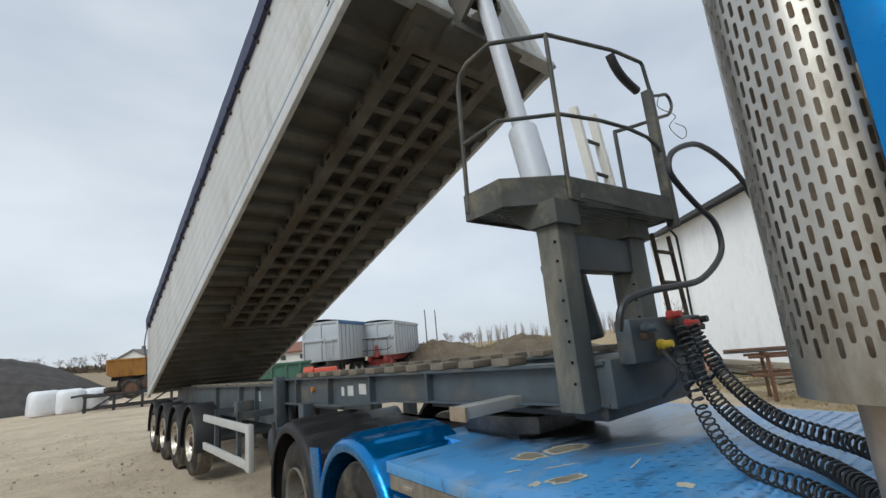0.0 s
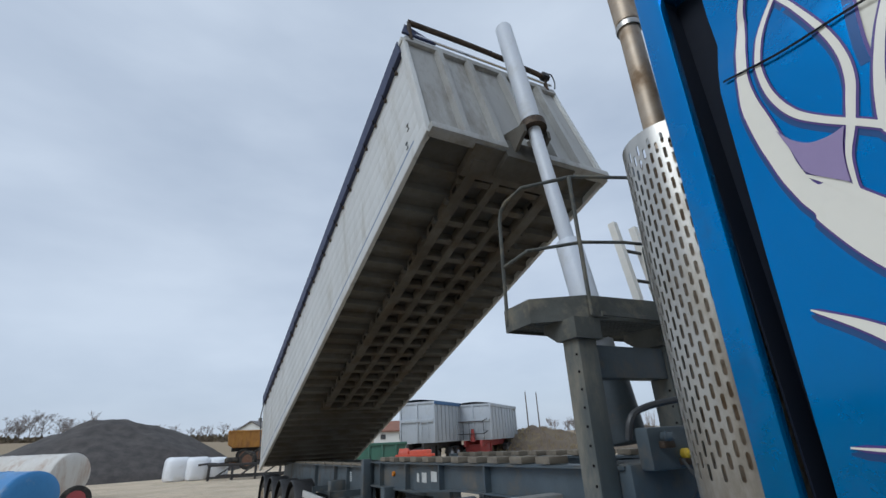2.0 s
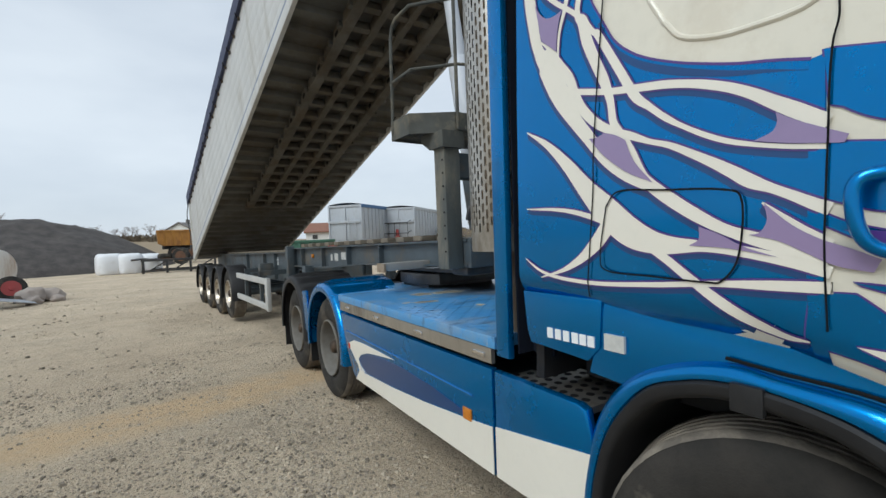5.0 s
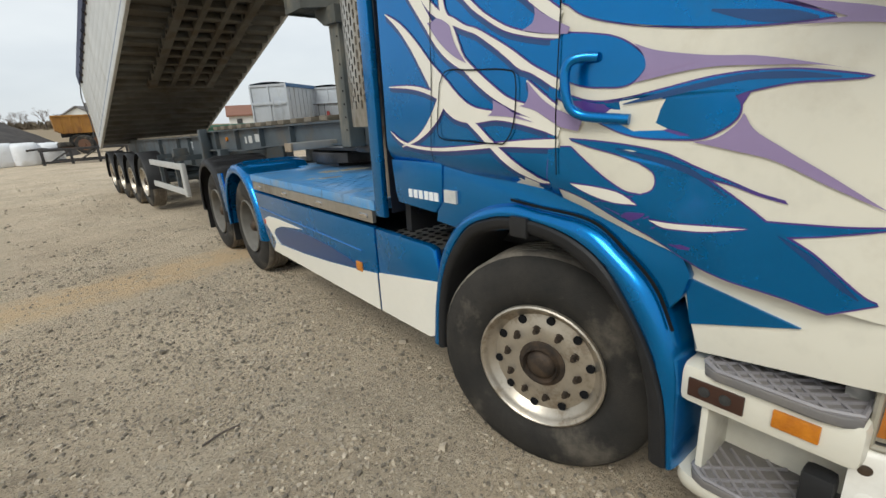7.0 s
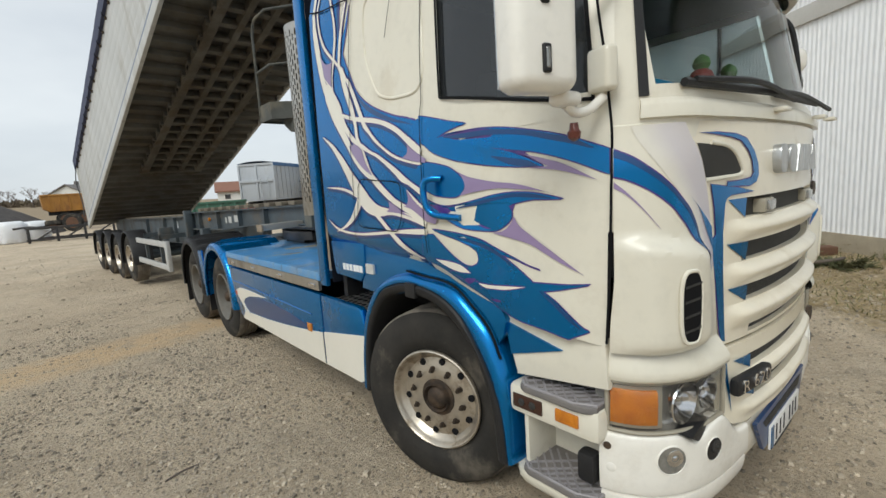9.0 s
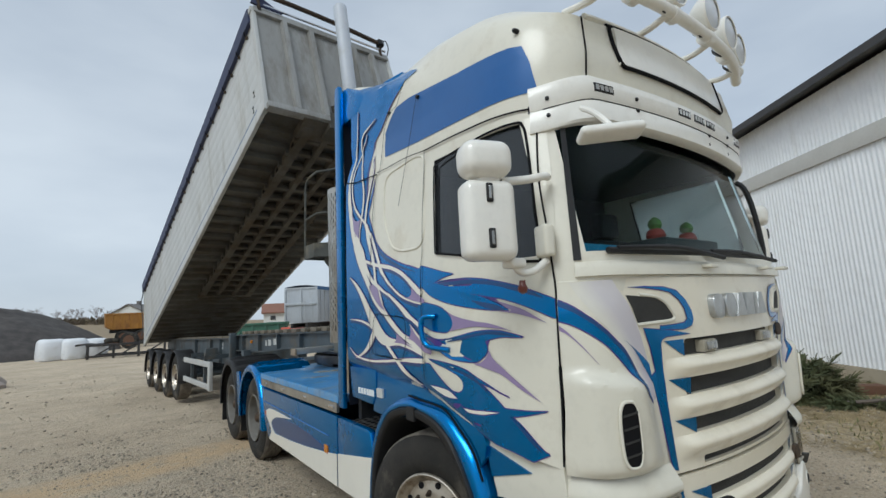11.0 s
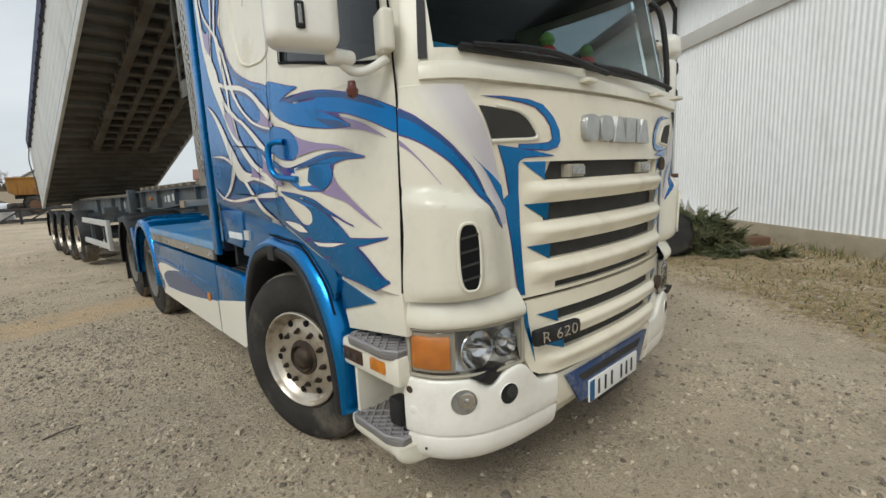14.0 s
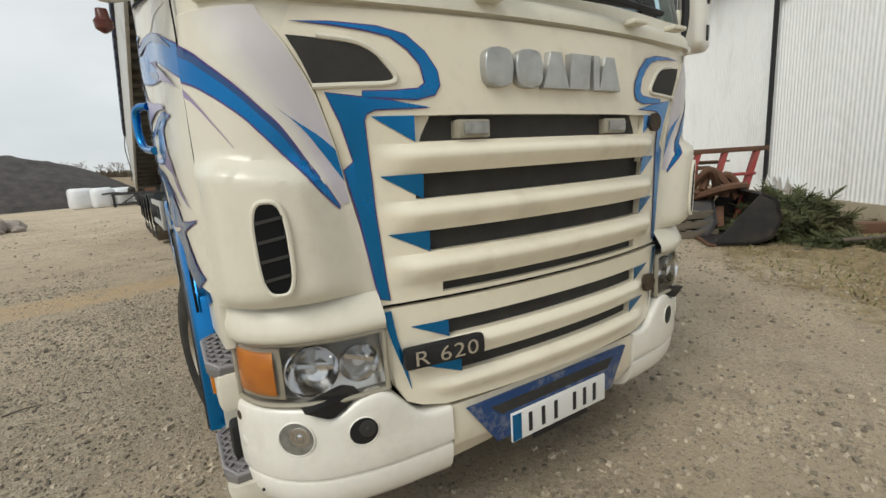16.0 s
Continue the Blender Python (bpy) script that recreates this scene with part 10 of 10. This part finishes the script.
def brush(name, at, yaw, rx, ry, h, n, seed, label, mat=FIR):
    rnd = random.Random(seed)
    th = thing(name, label, "brushwood", at=Matrix.Translation(at) @ Matrix.Rotation(radians(yaw), 4, "Z"))
    bw, bn = B(), B()
    for _ in range(n):
        a, r = rnd.random() * 6.28, rnd.random() ** 0.6
        top = h * (1 - r * r)
        p = (rx * r * math.cos(a), ry * r * math.sin(a), rnd.uniform(0.03, max(0.05, top * 0.8)))
        d = Vector((math.cos(a) * 0.8 + rnd.uniform(-0.4, 0.4), math.sin(a) * 0.8 + rnd.uniform(-0.4, 0.4), rnd.uniform(-0.15, 0.75) * (1 if h > 0.5 else 0.3))).normalized()
        sprig(bw, bn, p, d, rnd.uniform(0.22, 0.42), rnd)
    part("branch", bw, BARK, th)
    part("needle_mass", bn, mat, th, "dull green-brown fir needles", True)
    bm = B(); tube(bm, [(-rx * 0.9, -ry * 0.7, 0.1), (0, -ry * 0.3, 0.1 + 0.3 * h), (rx * 0.5, ry * 0.3, 0.1 + 0.5 * h)], 0.028, 8); part("sawn_stem", bm, BARK, th, "sawn fir stem")


brush("brush_pile", (7.0, 0.5, 0), -38, 0.5, 0.42, 0.85, 190, 4, "pile of cut fir branches against the shed wall")
brush("lopped_branch", (6.75, -0.55, 0), -50, 0.5, 0.16, 0.06, 22, 7, "flat heap of lopped conifer twigs")
brush("wall_shrub", (9.0, -0.55, 0), 0, 0.35, 0.28, 0.4, 36, 9, "small green weed clump by the plinth", GRASS)

# loader bucket
bk = thing("loader_bucket", "black steel loader bucket lying on the ground", "bucket", at=Matrix.Translation((5.5, 0.86, 0)) @ Matrix.Rotation(radians(-48), 4, "Z"))
prof = [(0.0, 0.04), (0.55, 0.03), (0.78, 0.12), (0.88, 0.4), (0.8, 0.68), (0.62, 0.78), (0.6, 0.75), (0.76, 0.65), (0.83, 0.4), (0.75, 0.16), (0.55, 0.075), (0.0, 0.06)]
bm = B(); prism(bm, prof, "y", 0, 1.5); part("bucket_shell", bm, BLACK_STEEL, bk)
for y in (0.0, 1.48):
    bm = B(); prism(bm, [(0.02, 0.03), (0.55, 0.03), (0.78, 0.12), (0.88, 0.4), (0.8, 0.68), (0.6, 0.77)], "y", y, y + 0.03); part("bucket_cheek", bm, BLACK_STEEL, bk)
bm = B(); box(bm, -0.06, 0.06, -0.02, 1.53, 0.02, 0.05, 0.005); part("cutting_edge", bm, RUST, bk)
for y in (0.45, 1.05):
    bm = B(); prism(bm, [(0.8, 0.2), (1.02, 0.3), (1.0, 0.6), (0.8, 0.66)], "y", y, y + 0.03); part("mounting_ear", bm, BLACK_STEEL, bk)

# worn bucket of another kind, propped on the pallets behind
ob2 = thing("old_bucket", "rusty black loader bucket propped on its back", "bucket", at=Matrix.Translation((5.8, 1.62, 0.02)) @ Matrix.Rotation(radians(-60), 4, "Z") @ Matrix.Rotation(radians(-38), 4, "X"))
bm = B(); prism(bm, [(0.0, 0.1), (0.5, 0.04), (0.62, 0.3), (0.55, 0.85), (0.2, 1.02), (0.18, 0.99), (0.5, 0.82), (0.57, 0.3), (0.47, 0.09), (0.0, 0.13)], "y", 0, 0.75); part("bucket_shell", bm, BLACK_STEEL, ob2)
for y in (0.0, 0.72):
    bm = B(); prism(bm, [(0.02, 0.1), (0.5, 0.05), (0.61, 0.3), (0.54, 0.84), (0.2, 1.0)], "y", y, y + 0.03); part("bucket_cheek", bm, BLACK_STEEL, ob2)
bm = B(); box(bm, 0.1, 0.3, -0.05, 0.8, 0.98, 1.04, 0.01); part("worn_lip", bm, RUST, ob2)
bm = B(); box(bm, 0.6, 0.72, 0.15, 0.6, 0.3, 0.7, 0.02); part("hitch_plate", bm, RUST, ob2)

# red steel stand
rs = thing("steel_stand", "faded red welded steel stand leaning by the wall", "stand", at=Matrix.Translation((6.45, 1.55, 0)) @ Matrix.Rotation(radians(-33), 4, "Z"))
for x in (0.0, 0.45, 0.98):
    bm = B(); tube(bm, [(x - 0.5, -0.1, 0.0), (x, 0.15, 1.36)], 0.05, 4, smooth=False); part("stand_leg", bm, RED_PAINT, rs)
    bm = B(); tube(bm, [(x, 0.75, 0.0), (x, 0.2, 1.34)], 0.04, 4, smooth=False); part("stand_leg", bm, RED_PAINT, rs)
bm = B(); box(bm, -0.1, 1.15, 0.1, 0.22, 1.34, 1.42, 0.01); part("top_bar", bm, RUST, rs)
bm = B(); box(bm, -0.15, 0.9, 0.02, 0.08, 0.95, 1.0, 0.005); part("cross_bar", bm, RED_PAINT, rs)
bm = B()
rnd = random.Random(8)
for k in range(5):
    tube(bm, [(rnd.uniform(-0.4, 0.1), rnd.uniform(-0.3, 0.2), rnd.uniform(0.5, 0.9)), (rnd.uniform(-0.1, 0.3), rnd.uniform(-0.4, 0.0), rnd.uniform(0.7, 1.1)), (rnd.uniform(0.2, 0.6), rnd.uniform(-0.3, 0.1), rnd.uniform(0.6, 0.9))], 0.06, 6)
part("scrap_bundle", bm, RUST, rs, "rusty scrap iron lying in the stand")
for k in range(3):
    pl = thing("pallet", "weathered timber pallet in a low stack", "pallet", "stacked pallets", at=Matrix.Translation((5.36, 1.78, 0.145 * k)) @ Matrix.Rotation(radians(-35 + 4 * k), 4, "Z"))
    for y in (0.0, 0.36, 0.72):
        bm = B(); box(bm, 0, 1.1, y, y + 0.08, 0.022, 0.12, 0.004); part("bearer", bm, WOOD, pl)
    for x in range(6):
        bm = B(); box(bm, x * 0.2, x * 0.2 + 0.1, 0, 0.8, 0.12, 0.142, 0.003); part("slat", bm, WOOD, pl)
    for x in (0, 0.5, 1.0):
        bm = B(); box(bm, x, x + 0.1, 0, 0.8, 0.0, 0.022, 0.003); part("slat", bm, WOOD, pl)

# torn sheeting at the wall's foot
for k, y in enumerate((-0.95, -0.45)):
    bm = B()
    rows = []
    for i in range(7):
        rows.append([shed_pt(-0.05 - 0.05 * j - 0.03 * noise.noise((i, j, k)), y + i * 0.07 - 0.2, 0.36 + j * 0.06 * (1 + 0.7 * math.sin(i * 1.7 + k))) for j in range(5)])
    skin(bm, rows, closed=False)
    solid("torn_sheeting", bm, BALE_FILM, "torn flap of white plastic sheeting at the wall foot", "sheeting")
# rusty tray in the litter
bm = B(); box(bm, -0.35, 0.35, -0.12, 0.12, 0, 0.16, 0.02, Matrix.Translation((7.85, -0.15, 0.0)) @ Matrix.Rotation(radians(-50), 4, "Z")); solid("rusty_trough", bm, RUST, "rusty iron trough in the dry grass", "trough")

# far end of the shed: drum, boards, pipe, sapling
rack = thing("scrap_rack", "rusty welded iron rack holding loose bars", "rack", at=Matrix.Translation((8.9, 5.2, 0)) @ Matrix.Rotation(radians(-62), 4, "Z"))
for x in (0.0, 1.9):
    for y in (0.0, 0.8):
        bm = B(); box(bm, x - 0.035, x + 0.035, y - 0.035, y + 0.035, 0.0, 0.98, 0.006); part("rack_leg", bm, RUST, rack)
for y in (0.0, 0.8):
    for z in (0.55, 0.94):
        bm = B(); box(bm, -0.35, 2.2, y - 0.03, y + 0.03, z - 0.03, z + 0.03, 0.005); part("rack_rail", bm, RUST, rack)
for x in (0.0, 0.95, 1.9):
    bm = B(); box(bm, x - 0.03, x + 0.03, -0.1, 0.9, 0.97, 1.03, 0.005); part("rack_cross_bar", bm, RUST, rack)
rnd = random.Random(3)
for k in range(9):
    y = rnd.uniform(0.05, 0.75)
    bm = B(); tube(bm, [(rnd.uniform(-0.8, -0.2), y, 1.045 + 0.02 * (k % 3)), (rnd.uniform(1.6, 2.6), y + rnd.uniform(-0.15, 0.15), 1.05 + 0.02 * (k % 3))], 0.022, 5, smooth=False); part("iron_bar", bm, RUST if k % 3 else BLACK_STEEL, rack)
bm = B(); lathe(bm, (0, 0, 0), (0.15, 0.05, 1), [(0, 0.1), (0.75, 0.1), (0.76, 0.13), (0.88, 0.13), (0.88, 0.1), (0.7, 0.08)], 20, caps=False); solid("clay_pipe", bm, TERRACOTTA, "terracotta drain pipe standing in the grass", "pipe", at=Matrix.Translation((15.0, 9.4, -0.02)) @ Matrix.Scale(1.15, 4))
rnd = random.Random(17)
for k in range(9):
    bm = B(); l = rnd.uniform(1.0, 2.6); box(bm, -l / 2, l / 2, -0.06, 0.06, 0, 0.03, 0.004)
    c = shed_pt(-rnd.uniform(0.4, 1.6), rnd.uniform(3.5, 8.0))
    solid("plank", bm, WOOD, "weathered loose timber plank in the straw", "plank", "loose planks by the shed", at=Matrix.Translation((c.x, c.y, 0.005 + 0.033 * (k % 3))) @ Matrix.Rotation(rnd.random() * 3.1, 4, "Z"))
for k in range(18):
    bm = B(); box(bm, -0.09, 0.09, 0, 4.6 - 0.2 * (k // 3), 0, 0.05, 0.004)
    c = shed_pt(-0.4 - 0.22 * (k % 3), 4.4 + 0.3 * (k // 3), 0)
    solid("stacked_board", bm, WOOD, "grey board in a stack along the shed wall", "board", "stacked boards", at=Matrix.Translation((c.x, c.y, 0.055 * (k // 3) + 0.02)) @ Matrix.Rotation(radians(-38.2 + rnd.uniform(-2, 2)), 4, "Z"))
sap = thing("sapling", "thin leafless sapling growing by the shed wall", "tree", at=Matrix.Translation((*shed_pt(-0.8, 11.6)[:2], 0)))
rnd = random.Random(40)
for k in range(9):
    a = rnd.random() * 6.28
    l = rnd.uniform(1.2, 3.0)
    bm = B(); tube(bm, [(0.05 * math.cos(a), 0.05 * math.sin(a), -0.05), (l * 0.15 * math.cos(a), l * 0.15 * math.sin(a), l * 0.5), (l * 0.36 * math.cos(a + 0.4), l * 0.36 * math.sin(a + 0.4), l)], 0.011, 5)
    for j in range(4):
        t = rnd.uniform(0.4, 0.9)
        p = Vector((l * 0.25 * t * math.cos(a), l * 0.25 * t * math.sin(a), l * t))
        tube(bm, [p, p + Vector((rnd.uniform(-0.3, 0.3), rnd.uniform(-0.3, 0.3), rnd.uniform(0.2, 0.5)))], 0.005, 4, smooth=False)
    part("stem", bm, BARK, sap)

# ---- loose stones on the gravel ----
PEBBLE = material("pale_gravel_stones", (0.49, 0.415, 0.31), 0.9, 0, (0.33, 0.28, 0.215), 9, 0.9)
_t = PEBBLE.node_tree
_g = _t.nodes.new("ShaderNodeNewGeometry")
_h = _t.nodes.new("ShaderNodeHueSaturation")
_r = _t.nodes.new("ShaderNodeMapRange")
_r.inputs["To Min"].default_value, _r.inputs["To Max"].default_value = 0.35, 1.3
_p = _t.nodes["Principled BSDF"]
_o = _p.inputs["Base Color"].links[0].from_socket
_t.links.new(_g.outputs["Random Per Island"], _r.inputs["Value"])
_t.links.new(_r.outputs["Result"], _h.inputs["Value"])
_t.links.new(_o, _h.inputs["Color"])
_t.links.new(_h.outputs["Color"], _p.inputs["Base Color"])


def pebbles(name, n, seed, x0, x1, y0, y1, r0, r1, label):
    rnd = random.Random(seed)
    verts, faces = [], []
    for _ in range(n):
        x, y = rnd.uniform(x0, x1), rnd.uniform(y0, y1)
        if noise.noise((x * 0.8, y * 0.8, seed)) + 0.5 * noise.noise((x * 3.1, y * 3.1, seed)) < rnd.uniform(-0.35, 0.4) or (abs(x) < 0.9 and -1.0 < y < 12):
            continue
        if x < -0.9 and abs(y - 0.16 * x - 5.25) < 0.5 and rnd.random() < 0.85:
            continue
        r = r0 + (r1 - r0) * rnd.random() ** 3
        z = yard_height(x, y) + r * 0.12
        a = rnd.random() * 6.28
        ca, sa = math.cos(a), math.sin(a)
        b = len(verts)
        for k in range(8):
            px, py, pz = (1 if k & 1 else -1) * rnd.uniform(0.45, 0.95), (1 if k & 2 else -1) * rnd.uniform(0.35, 0.75), (1 if k & 4 else -1) * rnd.uniform(0.3, 0.55)
            if k & 4:
                px, py = px * 0.7, py * 0.7
            verts.append((x + r * (px * ca - py * sa), y + r * (px * sa + py * ca), z + r * pz))
        faces += [[b + i for i in f] for f in ((4, 5, 7, 6), (0, 1, 5, 4), (2, 6, 7, 3), (0, 4, 6, 2), (1, 3, 7, 5))]
    me = bpy.data.meshes.new(name)
    me.from_pydata(verts, [], faces)
    me.materials.append(PEBBLE)
    tagged(new(name, me), label, "gravel", kind="stuff")


pebbles("gravel_stone", 85000, 1, -6.5, 2.2, -3.5, 7.5, 0.004, 0.026, "small loose grey and beige stones on the yard")
pebbles("gravel_stone", 60000, 7, -5.5, -1.0, -3.0, 5.0, 0.005, 0.017, "fine grit and small stones beside the truck")
pebbles("gravel_stone", 9000, 2, -12, 9, -6, 22, 0.012, 0.045, "larger loose stones across the yard")
pebbles("gravel_stone", 36000, 3, 1.0, 8.5, -7, 4, 0.006, 0.028, "loose stones between the truck and the shed")
rnd = random.Random(2)
for k, (x, y, l, a) in enumerate(((-2.29, 1.33, 0.22, 0.2), (-3.3, 2.4, 0.16, 1.2), (-2.9, 0.2, 0.12, 2.2), (-4.2, 3.6, 0.2, 0.7))):
    bm = B(); tube(bm, [(-l / 2, 0, 0.008), (0, 0.012, 0.012), (l / 2, 0, 0.008)], 0.006, 5); solid("dry_stick", bm, BARK, "short dry stick lying on the gravel", "stick", "sticks on the gravel", at=Matrix.Translation((x, y, yard_height(x, y))) @ Matrix.Rotation(a, 4, "Z"))
